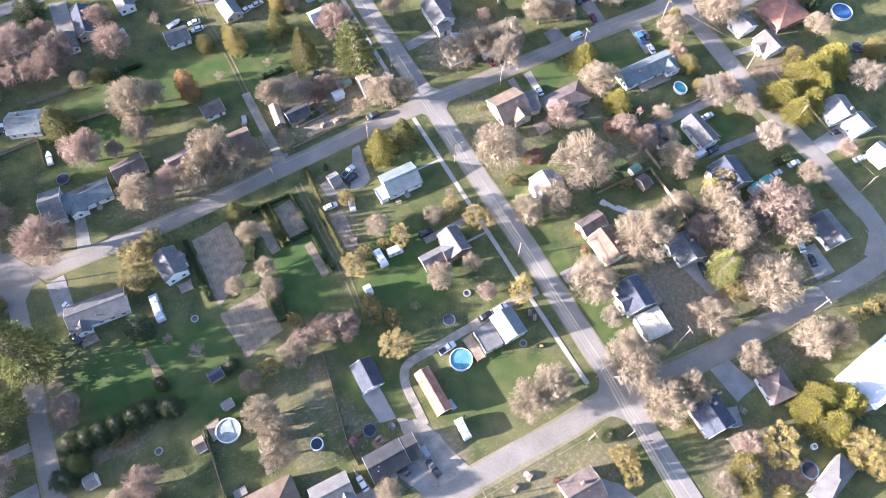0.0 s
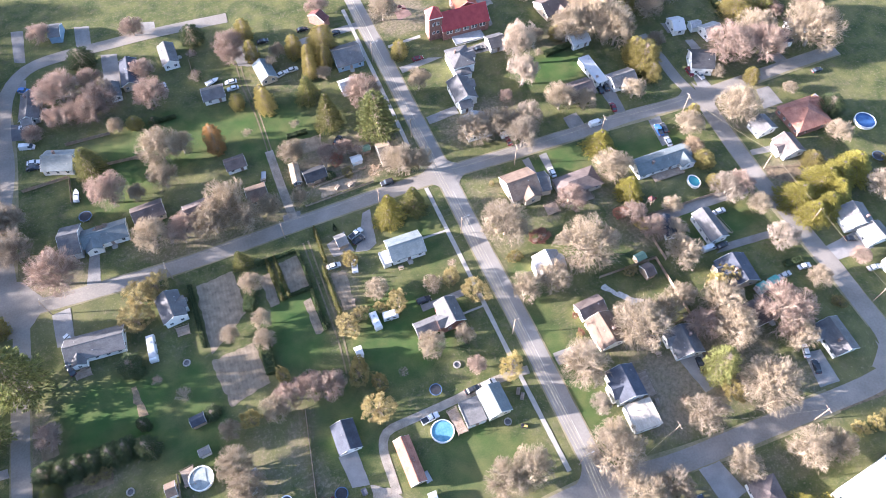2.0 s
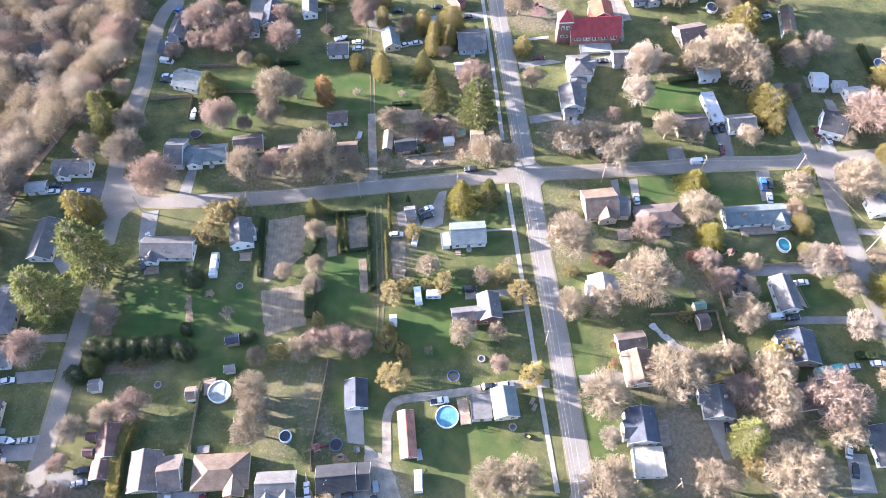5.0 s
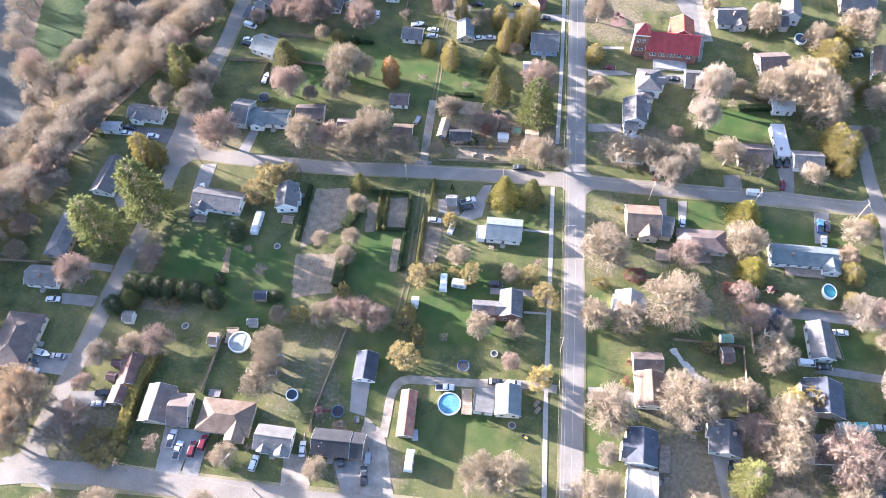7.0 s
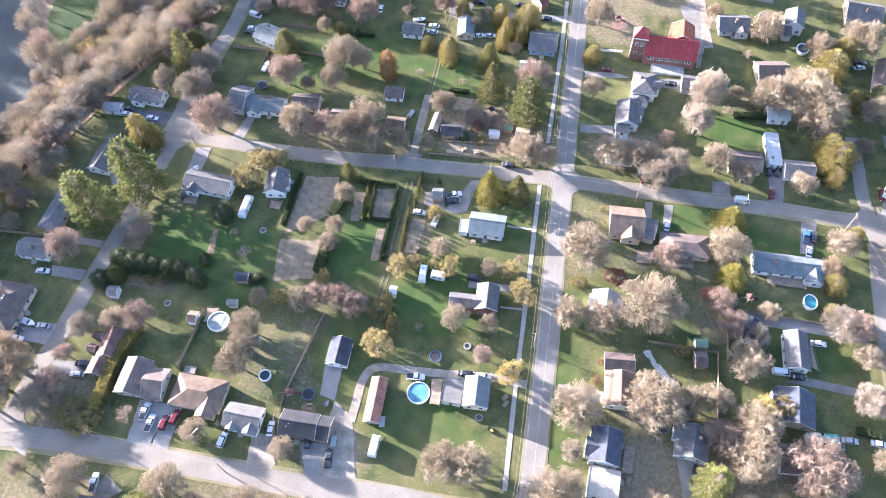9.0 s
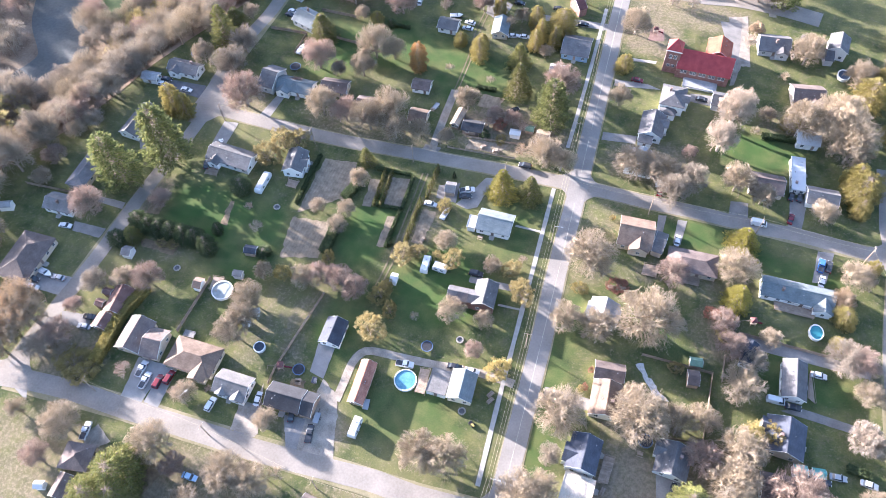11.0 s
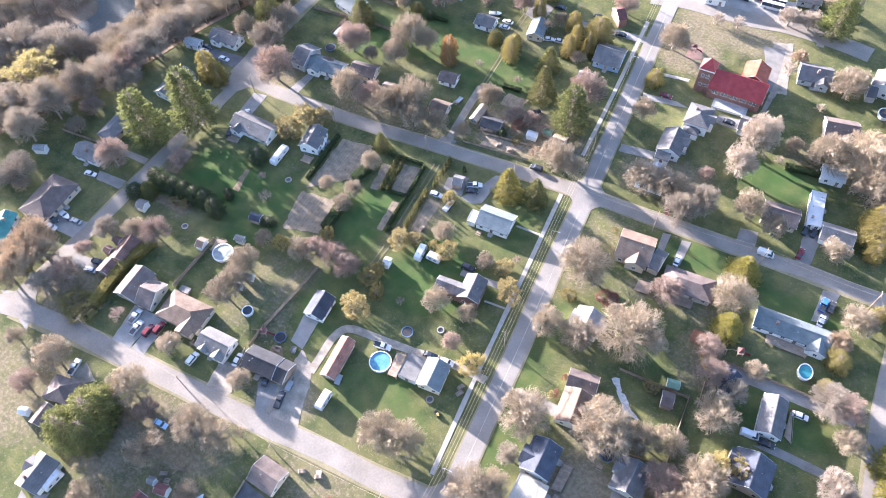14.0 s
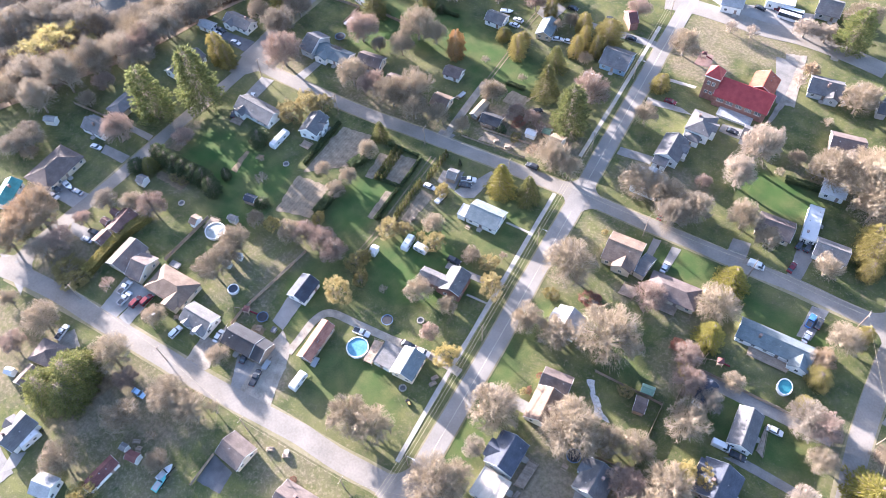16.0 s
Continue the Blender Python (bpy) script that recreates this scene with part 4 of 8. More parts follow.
def tower(x, y, deg, w, h):
    root = tagged(new("church_tower"), "square brick church tower with a red metal spire roof", "tower")
    root.matrix_basis = at(x, y, deg)
    a, b = w / 2, w / 2 + 0.3
    part("wall", mesh("wall", *box(-a, -a, -0.1, a, a, h), WALL["brick"]), root)
    part("parapet", mesh("parapet", *box(-b, -b, h, b, b, h + 0.5), M_TRIM), root)
    v = [(-b, -b, h + 0.5), (b, -b, h + 0.5), (b, b, h + 0.5), (-b, b, h + 0.5), (0, 0, h + 4.2)]
    part("roof", mesh("roof", v, [(3, 2, 1, 0), (0, 1, 4), (1, 2, 4), (2, 3, 4), (3, 0, 4)], ROOF["church"]), root)
    for z in (3, 7, h - 3):
        for s in (-1, 1):
            put_window(root, 0.9 * s, -a - 0.02, 0, z)
            put_window(root, -a - 0.02, 0.9 * s, 90, z)


house(-131.5, 95.4, 179.4, 13.7, 7.1, 2.7, "slate", "white", "g", "house", ((3.0, 4.5, 1.5, 1),))
house(-142.5, 87.0, 5.0, 7.0, 4.8, 2.4, "lightgrey", "white", "g", "shed")
house(-94.9, 100.3, 177.1, 6.7, 12.0, 3.6, "slate", "grey", "g", "house")
house(-84.3, 99.9, 2.3, 14.9, 7.9, 2.7, "bluegrey", "white", "g", "house", ((-4.0, 5.0, 1.8, -1),))
house(-39.0, 151.7, 0.8, 8.5, 7.4, 2.52, "slate", "white", "g", "garage")
house(-18.0, 156.5, 98.6, 10.4, 7.0, 2.7, "bluegrey", "tan", "g", "garage")
house(14.4, 154.3, 2.7, 11.2, 11.9, 2.88, "slate", "blue", "g", "house")
house(10.4, 138.7, 5.4, 6.2, 6.6, 2.7, "lightgrey", "white", "g", "shed")
house(-37.6, 115.6, 5.0, 7.4, 6.1, 2.34, "mauve", "white", "g", "garage")
house(-18.5, 103.6, 86.5, 8.6, 3.6, 2.7, "tan", "brown", "g", "shed")
house(-33.1, 99.7, 3.3, 7.2, 7.2, 2.7, "brown", "tan", "g", "garage")
house(-69.5, 104.3, 6.7, 10.7, 7.4, 2.7, "mauve", "tan", "g", "house")
house(-52.2, 99.8, 8.2, 11.5, 7.2, 2.7, "mauve", "tan", "g", "house")
house(14.0, 102.6, 1.1, 4.8, 9.3, 2.7, "tan", "tan", "g", "shed")
house(63.9, 157.3, 0.4, 20.5, 11.3, 4.95, "church", "brick", "c", "church")
tower(51.5, 156.3, 0, 5.4, 10.5)
house(68.1, 167.1, 91.1, 9.8, 9.6, 4.95, "churchorange", "brick", "g", "church_wing")
# pale concrete terrace beside the church, made from a low flat garage body
house(64.1, 149.7, 1.9, 13.2, 5.2, 0.7, "lightgrey", "white", "f", "garage")
house(55.5, 136.8, 91.2, 10.9, 9.3, 4.5, "slate", "white", "h", "house", ((0.0, 4.0, 1.5, -1),))
house(50.7, 121.0, 90.9, 11.6, 8.9, 3.6, "slate", "white", "g", "house", ((2.0, 4.0, 1.4, -1),))
house(49.8, 103.0, 91.0, 9.6, 10.4, 3.15, "lightgrey", "white", "g", "house")
house(72.7, 142.1, 2.4, 6.9, 7.7, 2.88, "slate", "grey", "g", "garage")
house(102.9, 154.4, 11.3, 11.7, 11.1, 2.7, "mauve", "tan", "g", "house", ((2.0, 5.0, 2.0, -1),))
house(104.8, 132.7, 6.3, 8.2, 7.2, 2.88, "white", "white", "g", "garage")
house(103.0, 115.0, 95.5, 15.5, 5.2, 2.52, "white", "white", "f", "house")
house(93.0, 107.2, 4.2, 11.6, 8.9, 2.7, "mauve", "tan", "g", "house")
house(111.4, 107.1, 3.8, 10.4, 7.9, 2.7, "grey", "white", "g", "house", ((0.0, 4.0, 1.4, -1),))
house(88.2, 179.4, 7.8, 12.1, 10.4, 2.7, "slate", "grey", "g", "house", ((3.0, 4.5, 1.5, -1),))
house(112.0, 184.6, 85.5, 9.6, 7.8, 4.5, "slate", "white", "g", "garage")
house(143.4, 159.5, 81.0, 16.1, 5.4, 3.6, "brown", "white", "g", "house")
house(-133.6, 64.6, 87.1, 15.6, 8.4, 2.7, "slate", "white", "g", "house")
house(-139.0, 38.6, 91.1, 17.8, 7.7, 2.7, "slate", "tan", "h", "house")
house(-91.2, 60.0, 177.8, 17.7, 8.7, 2.7, "slate", "white", "g", "house", ((5.0, 4.0, 1.8, 1),))
house(-67.4, 64.5, 99.6, 10.2, 7.8, 3.6, "slate", "white", "g", "house", ((0.0, 4.0, 1.0, -1),))
house(-138.6, 22.1, 3.6, 11.2, 7.5, 2.7, "grey", "white", "g", "house")
house(-65.8, 26.0, 8.6, 4.2, 3.3, 2.2, "navy", "wood", "g", "shed")
house(-65.5, 16.3, 8.6, 3.3, 2.4, 2.2, "grey", "grey", "g", "shed")
house(-105.2, 12.2, 5.5, 3.3, 3.8, 2.4, "grey", "white", "g", "shed")
house(8.8, 62.1, 2.1, 12.0, 9.1, 2.7, "bluegrey", "white", "g", "house")
house(14.2, 33.6, 94.9, 9.1, 7.3, 4.5, "slate", "brick", "g", "garage", ((-2.0, 4.0, 1.6, 1),))
house(6.5, 32.0, 4.9, 8.3, 5.1, 2.7, "slate", "brick", "g", "shed")
house(-16.0, 31.0, 3.9, 2.2, 3.4, 2.4, "white", "white", "g", "shed")
house(-10.6, 71.6, 8.4, 3.6, 4.9, 2.2, "grey", "wood", "g", "shed")
house(74.0, 67.2, 3.9, 16.2, 8.8, 2.7, "mauve", "tan", "h", "house", ((-4.0, 5.0, 1.5, -1),))
house(54.5, 72.5, 4.3, 11.4, 11.9, 3.15, "brown", "tan", "g", "house", ((1.5, 6.0, 1.5, -1),))
house(62.6, 71.3, 174.5, 3.8, 8.6, 2.7, "slate", "tan", "g", "shed")
house(106.6, 66.2, 2.7, 22.0, 7.8, 2.7, "bluegrey", "white", "g", "house", ((8.0, 5.5, 2.0, -1),))
house(50.7, 39.6, 88.8, 8.3, 9.1, 3.6, "lightgrey", "white", "g", "house", ((0.0, 4.5, 0.8, 1), (0.0, 4.5, 0.8, -1)))
house(95.0, 40.2, 83.5, 8.5, 4.4, 2.7, "navy", "white", "g", "shed")
house(-97.2, -5.0, 96.6, 9.8, 6.9, 2.7, "redbrown", "brown", "g", "garage")
house(-97.5, -13.3, 90.3, 5.3, 6.4, 2.52, "redbrown", "brown", "g", "shed")
house(-85.2, -14.0, 92.4, 11.4, 8.9, 2.88, "mauve", "tan", "g", "house")
house(-77.9, -14.6, 6.0, 6.3, 10.1, 2.7, "mauve", "tan", "g", "garage")
house(-63.9, -14.6, 1.7, 15.9, 10.2, 2.7, "brown", "tan", "h", "house", ((4.0, 5.0, 2.0, -1),))
house(-48.0, -18.8, 1.2, 11.0, 7.7, 2.7, "grey", "white", "g", "house", ((3.0, 4.0, 1.0, -1), (-2.5, 3.0, 0.6, -1)))
house(-75.9, 8.8, 5.2, 2.9, 4.1, 2.4, "brown", "white", "g", "shed")
house(-70.3, -7.7, 4.9, 3.6, 2.2, 0.6, "grey", "grey", "f", "shed")
house(-26.7, 6.9, 92.9, 9.0, 7.0, 2.7, "navy", "white", "g", "garage")
house(-31.4, -17.4, 3.3, 11.1, 7.9, 2.7, "charcoal", "wood", "g", "house")
house(-23.9, -17.0, 1.3, 3.9, 7.5, 2.52, "charcoal", "wood", "g", "shed")
house(-11.7, -5.6, 93.9, 13.8, 5.0, 2.7, "rust", "wood", "g", "garage")
house(9.9, 1.9, 2.0, 6.5, 8.2, 2.7, "grey", "white", "f", "garage")
house(16.9, 2.6, 94.7, 9.2, 7.7, 3.42, "bluegrey", "cream", "g", "garage")
house(-26.1, -9.2, 8.8, 1.5, 1.9, 1.0, "navy", "grey", "f", "shed")
house(56.9, 21.2, 7.1, 8.9, 6.1, 2.7, "mauve", "cream", "g", "garage")
house(57.9, 12.3, 94.1, 11.0, 9.3, 2.7, "brown", "cream", "g", "house")
house(55.3, -5.7, 89.7, 10.3, 8.8, 4.5, "navy", "white", "g", "house", ((-1.0, 5.0, 1.2, 1),))
house(56.0, -15.6, 89.4, 8.8, 9.0, 2.88, "cream", "white", "f", "house")
house(79.1, 0.9, 87.0, 9.7, 9.3, 2.7, "slate", "white", "g", "house", ((2.0, 4.0, 1.0, 1),))
house(107.3, 17.2, 88.4, 10.8, 11.1, 3.15, "navy", "tan", "g", "house", ((2.0, 4.5, 1.2, 1),))
house(106.9, 2.3, 6.7, 9.1, 8.4, 2.7, "mauve", "white", "g", "house")
house(80.6, 27.3, 8.7, 3.5, 5.0, 2.34, "mauve", "wood", "g", "shed")
house(80.6, 32.7, 8.7, 3.7, 3.0, 2.2, "green", "wood", "g", "shed")
house(112.4, 9.5, 8.8, 3.6, 3.4, 2.3, "teal", "white", "g", "shed")
house(117.2, 10.4, 8.8, 3.5, 2.8, 2.3, "teal", "white", "g", "shed")
house(56.1, -45.9, 91.7, 9.7, 9.8, 2.7, "navy", "tan", "g", "house")
house(77.9, -46.9, 87.4, 9.1, 8.6, 2.7, "mauve", "white", "h", "house")
house(108.4, -56.1, 100.7, 12.6, 25.7, 5.4, "white", "white", "g", "house")
house(75.6, -74.9, 108.4, 5.7, 15.1, 3.15, "slate", "cream", "h", "house")
house(61.6, -49.0, 73.5, 5.5, 3.2, 2.52, "grey", "white", "f", "shed")
house(13.0, -47.4, 2.3, 10.4, 9.4, 2.7, "mauve", "white", "g", "house")
house(124.2, -13.1, 90.8, 11.6, 8.8, 2.7, "slate", "white", "g", "house", ((3.0, 4.0, 1.0, 1),))
house(153.5, 56.9, 91.5, 8.9, 8.8, 2.7, "mauve", "white", "g", "house", ((0.0, 4.0, 1.5, 1),))
house(157.0, 22.5, 83.0, 9.1, 10.9, 2.7, "grey", "white", "g", "house")
house(159.3, 14.7, 91.9, 7.1, 9.3, 2.7, "grey", "white", "g", "garage")
house(158.4, 1.8, 100.8, 7.5, 7.6, 2.7, "cream", "white", "g", "garage")
house(167.4, 67.6, 92.7, 13.9, 15.3, 2.88, "rust", "brick", "h", "house", ((3.0, 6.0, 2.0, -1),))
house(149.9, 68.4, 97.3, 7.2, 8.5, 2.7, "slate", "white", "g", "garage")
house(146.5, 127.1, 174.7, 5.3, 8.3, 2.52, "white", "white", "g", "shed")
house(153.8, 124.6, 176.1, 4.5, 4.4, 2.4, "lightgrey", "white", "g", "shed")
house(158.0, 119.4, 5.6, 7.6, 7.5, 2.7, "lightgrey", "white", "g", "garage")
house(144.7, 104.8, 158.5, 9.1, 10.5, 4.05, "charcoal", "white", "g", "house")
house(184.4, 106.3, 172.7, 4.2, 7.8, 2.7, "navy", "white", "g", "shed")
house(192.8, 110.2, 176.9, 8.2, 6.9, 2.7, "lightgrey", "white", "g", "garage")
house(-105.0, 167.0, 83.2, 13.6, 7.5, 2.7, "slate", "grey", "g", "house")
house(-67.7, 172.3, 88.4, 14.4, 6.9, 3.15, "navy", "tan", "g", "house")
house(-74.3, 165.4, 91.7, 8.2, 4.8, 2.52, "slate", "white", "g", "shed")
house(-52.1, 177.4, 93.9, 11.7, 6.6, 3.15, "slate", "white", "g", "house")
house(-96.3, 137.0, 163.7, 11.1, 9.8, 2.7, "bluegrey", "white", "g", "house")
house(-93.0, 206.0, 170.7, 4.8, 8.1, 3.15, "slate", "blue", "g", "shed")
house(-80.0, -52.6, 99.9, 7.8, 9.0, 2.7, "mauve", "tan", "h", "garage")
house(-79.6, -61.0, 93.2, 6.7, 4.4, 2.7, "mauve", "tan", "g", "shed")
house(-68.0, -74.2, 91.8, 10.0, 7.8, 2.88, "slate", "white", "g", "house", ((1.0, 4.0, 1.0, 1),))
house(-38.2, -69.8, 85.1, 10.4, 4.1, 2.34, "maroon", "white", "g", "shed")
house(-34.0, -61.5, 9.1, 3.8, 3.0, 2.4, "maroon", "white", "g", "shed")
house(-38.2, -60.9, 6.4, 2.1, 2.3, 2.2, "grey", "white", "g", "shed")
house(-9.9, -44.7, 175.4, 8.9, 8.1, 2.7, "mauve", "tan", "g", "garage")
house(-48.5, -80.4, 13.2, 6.4, 6.6, 3.15, "lightgrey", "white", "g", "shed")
house(-85.9, -62.8, 18.9, 2.7, 2.4, 2.2, "white", "white", "g", "shed")
house(-157.8, 15.2, 22.7, 4.8, 3.0, 2.4, "lightgrey", "white", "g", "shed")
house(-142.8, -17.6, 114.4, 11.7, 7.0, 2.52, "teal", "white", "g", "house")
house(41.0, 209.6, 10.7, 8.9, 10.1, 3.6, "lightgrey", "white", "g", "house")
house(57.7, 220.6, 9.8, 11.8, 8.7, 3.6, "white", "white", "f", "house")
house(76.1, 225.7, 5.6, 9.6, 11.9, 2.7, "slate", "grey", "g", "house")
house(97.6, 181.4, 76.3, 13.1, 1.4, 2.7, "slate", "grey", "g", "shed")
house(9.2, 178.6, 42.1, 3.8, 8.3, 3.6, "maroon", "brick", "g", "shed")
house(108.9, 179.0, 9.3, 3.5, 6.9, 2.7, "slate", "grey", "g", "shed")
house(139.6, 195.8, 178.1, 13.8, 13.4, 2.7, "slate", "tan", "g", "house")
house(-12.0, 101.3, 5.6, 8.0, 5.9, 2.4, "charcoal", "wood", "g", "garage")
# a greenhouse, with the shed form and label standing in for it
house(3.7, 103.3, 4.6, 4.0, 3.1, 2.0, "white", "white", "g", "shed")
# a green tarp, given the shape and label of a low shed
house(8.2, 107.2, 3.9, 3.3, 3.1, 1.6, "green", "wood", "g", "shed")
house(108.3, 35.7, 93.0, 12.3, 7.2, 3.15, "slate", "white", "g", "house")
house(-137.0, -0.6, 92.4, 18.1, 12.5, 2.7, "mauve", "tan", "h", "house")
house(49.6, 114.7, 1.2, 5.1, 5.0, 2.52, "slate", "white", "g", "shed")
house(54.8, 130.6, 3.1, 6.0, 4.6, 2.7, "slate", "white", "h", "shed")
house(-102.5, -7.8, 0.6, 2.9, 2.8, 2.52, "redbrown", "brown", "g", "shed")
house(-102.5, -3.4, 0.9, 3.1, 2.5, 2.52, "redbrown", "brown", "g", "shed")
house(1.2, 60.0, 4.6, 3.0, 5.2, 2.34, "lightgrey", "white", "f", "shed")
house(-53.9, 5.6, 20.0, 3.2, 2.4, 1.9, "white", "white", "g", "shed")
house(-54.9, 1.4, 15.0, 2.8, 2.2, 1.9, "white", "white", "g", "shed")
house(-106.2, 159.9, 0.7, 3.9, 4.5, 2.7, "grey", "white", "g", "shed")


# ---- trees ----
def fan(rand, centre, direction, length, width):
    """One thin twig or leaf blade: a triangle."""
    d = direction.normalized()
    s = d.cross(Vector((rand.uniform(-1, 1), rand.uniform(-1, 1), rand.uniform(-1, 1)))).normalized() * width / 2
    return [centre - s, centre + s, centre + d * length]


def ball(r):
    """A random direction."""
    return Vector((r.gauss(0, 1), r.gauss(0, 1), r.gauss(0, 1))).normalized()


def bare_tree(seed, kind, light=False):
    """A leafless broad tree, 10 m across and 10 m high: limbs that fan out and up from a short trunk, branches and fine twigs; light: a young one."""
    r = random.Random(seed)
    root = new("tree")
    wood, v, f = [], [], []
    hub = Vector((0, 0, 1.6))
    heavy = 1.35 if kind == "bl" else 1.0

    def twigs(p, tip, d, many):
        for k in range(many):
            n = len(v)
            q = r.uniform(0.1, 1.0)
            v.extend(fan(r, p.lerp(tip, q), d + ball(r) * 0.55, r.uniform(0.45, 1.0), r.uniform(0.03, 0.065)))
            f.append((n, n + 1, n + 2))

    def bough(p, d, length, radius, level):
        bow = Vector((0, 0, 1)) * length * 0.1 + ball(r) * length * 0.05
        mid, tip = p + d * length * 0.5 + bow * 0.6, p + d * length + bow
        wood.append(tube([p, mid, tip], [radius, radius * 0.72, radius * 0.34], (5, 4, 3)[level], False))
        if level == 2:
            twigs(p, tip, d, 8 if light else 10)
            return
        many = (11, 7)[level] - (2 if light else 0)
        for k in range(many):
            q = (0.2, 0.1)[level] + (0.8, 0.9)[level] * (k + r.random()) / many
            base = p.lerp(mid, 2 * q) if q < 0.5 else mid.lerp(tip, 2 * q - 1)
            out = (d * 0.45 + (base - hub).normalized() * 0.6 + ball(r) * 0.85).normalized()
            bough(base, out, length * (0.52, 0.6)[level] * (1.2 - 0.5 * q) * r.uniform(0.75, 1.25), radius * 0.45, level + 1)
        if level:
            twigs(p, tip, d, 8)

    wood.append(tube([(0, 0, -0.2), (0.05, 0, 0.8), (0, 0, 2.4)], [0.34 * heavy, 0.27 * heavy, 0.22 * heavy], 7))
    limbs = 10 if light else 15
    for k in range(limbs):
        a = 2.39996 * k + r.uniform(-0.3, 0.3)
        lean = ((k + 0.4) / limbs) ** 0.6 * r.uniform(0.9, 1.1)
        d = Vector((math.cos(a) * math.sin(1.22 * lean), math.sin(a) * math.sin(1.22 * lean), math.cos(1.22 * lean))).normalized()
        bough(Vector((0, 0, r.uniform(1.4, 2.6))), d, r.uniform(3.9, 5.4), 0.13 * heavy, 0)
    wv, wf = join(*wood)
    every = np.array([tuple(q) for q in v])
    wide = np.percentile(np.hypot(every[:, 0], every[:, 1]), 88)
    high = np.percentile(every[:, 2], 97)

    def fit_(pts):
        """Scaled to size, with the longest boughs drawn in to an uneven, lobed crown."""
        out = []
        for q in pts:
            x, y, z = q[0] * 4.2 / wide, q[1] * 4.2 / wide, q[2] * 9.4 / high if q[2] > 0 else q[2]
            a = math.atan2(y, x)
            e = math.sqrt((x * x + y * y) / 25 + ((z - 4.6) / 5.4) ** 2) / (1 + 0.1 * math.sin(3 * a + seed) + 0.07 * math.sin(7 * a + 2 * seed))
            k = (0.86 + 0.17 * math.tanh((e - 0.86) / 0.22)) / e if e > 0.86 else 1.0
            out.append((x * k, y * k, 4.6 + (z - 4.6) * k if z > 2 else z))
        return out

    part("trunk", mesh("trunk", fit_(wv), wf, M_LIMB, True), root)
    v = fit_(v)
    for k in range(700 if light else 2400):
        # the finest outer twigs, all pointing outwards, round the crown off
        a, u = r.uniform(0, 2 * math.pi), r.uniform(-0.35, 1)
        c = math.sqrt(1 - u * u)
        e = r.uniform(0.5, 0.86) * (1 + 0.1 * math.sin(3 * a + seed) + 0.07 * math.sin(7 * a + 2 * seed))
        d = Vector((math.cos(a) * c, math.sin(a) * c, u))
        n = len(v)
        v += [tuple(q) for q in fan(r, Vector((d.x * 5 * e, d.y * 5 * e, 4.6 + d.z * 5.3 * e)), d + ball(r) * 0.3, r.uniform(0.4, 0.85), r.uniform(0.025, 0.055))]
        f.append((n, n + 1, n + 2))
    part("crown", mesh("crown", v, f, TWIG[kind]), root)
    return root


def conifer(seed, kind, form):
    """A needled evergreen, 10 m high and 5 m (cone) or 9.4 m (pine, oval) across: whorls of flat, drooping boughs set with sprays."""
    r = random.Random(seed)
    root = new("tree")
    reach_at = {
        "cone": lambda z: 2.5 * (1 - z / 10.1) ** 0.8,
        "pine": lambda z: 4.7 * (1 - z / 10.2) ** 0.48 * (0.8 + 0.2 * min(z / 2.5, 1)),
        "oval": lambda z: 4.7 * (math.sqrt(max(0.0, 1 - ((z - 3.2) / 6.9) ** 2)) if z > 3.2 else 0.72 + 0.28 * z / 3.2),
    }[form]
    grain = {"cone": 0.62, "pine": 1.0, "oval": 0.9}[form]
    v, f, bits = [], [], [tube([(0, 0, -0.2), (0, 0, 5), (0, 0, 9.6)], [0.24, 0.14, 0.03], 6)]
    for i in range(190):
        z = 0.5 + 9.2 * (i / 190) ** 1.02
        a = i * 2.39996 + r.uniform(-0.35, 0.35)
        reach = reach_at(z) * r.uniform(0.7, 1.1) * (1 + 0.1 * math.sin(2 * a + seed)) + 0.1
        d, side = Vector((math.cos(a), math.sin(a), 0)), Vector((-math.sin(a), math.cos(a), 0))
        tip = d * reach + Vector((0, 0, z + (0.12 if form == "pine" else -0.14) * reach))
        bits.append(tube([(0, 0, z), tip], [0.05, 0.012], 3, False))
        for j in range(int(16 + 42 * reach / reach_at(0.5))):
            q = r.uniform(0.25, 1.0) ** 0.7
            spread = 0.24 * reach * (1.25 - q) + 0.1
            k = r.uniform(-1, 1)
            base = Vector((0, 0, z)).lerp(tip, q) + side * k * spread + Vector((0, 0, r.uniform(-0.16, 0.14) * grain))
            out = d * 0.9 + side * k * 0.7 + Vector((0, 0, r.uniform(-0.35, 0.55))) + ball(r) * 0.25
            n = len(v)
            v += fan(r, base, out, r.uniform(0.25, 0.55) * grain, r.uniform(0.13, 0.26) * grain)
            f.append((n, n + 1, n + 2))
    part("trunk", mesh("trunk", *join(*bits), M_TRUNK, True), root)
    part("crown", mesh("crown", v, f, LEAF[kind]), root)
    return root


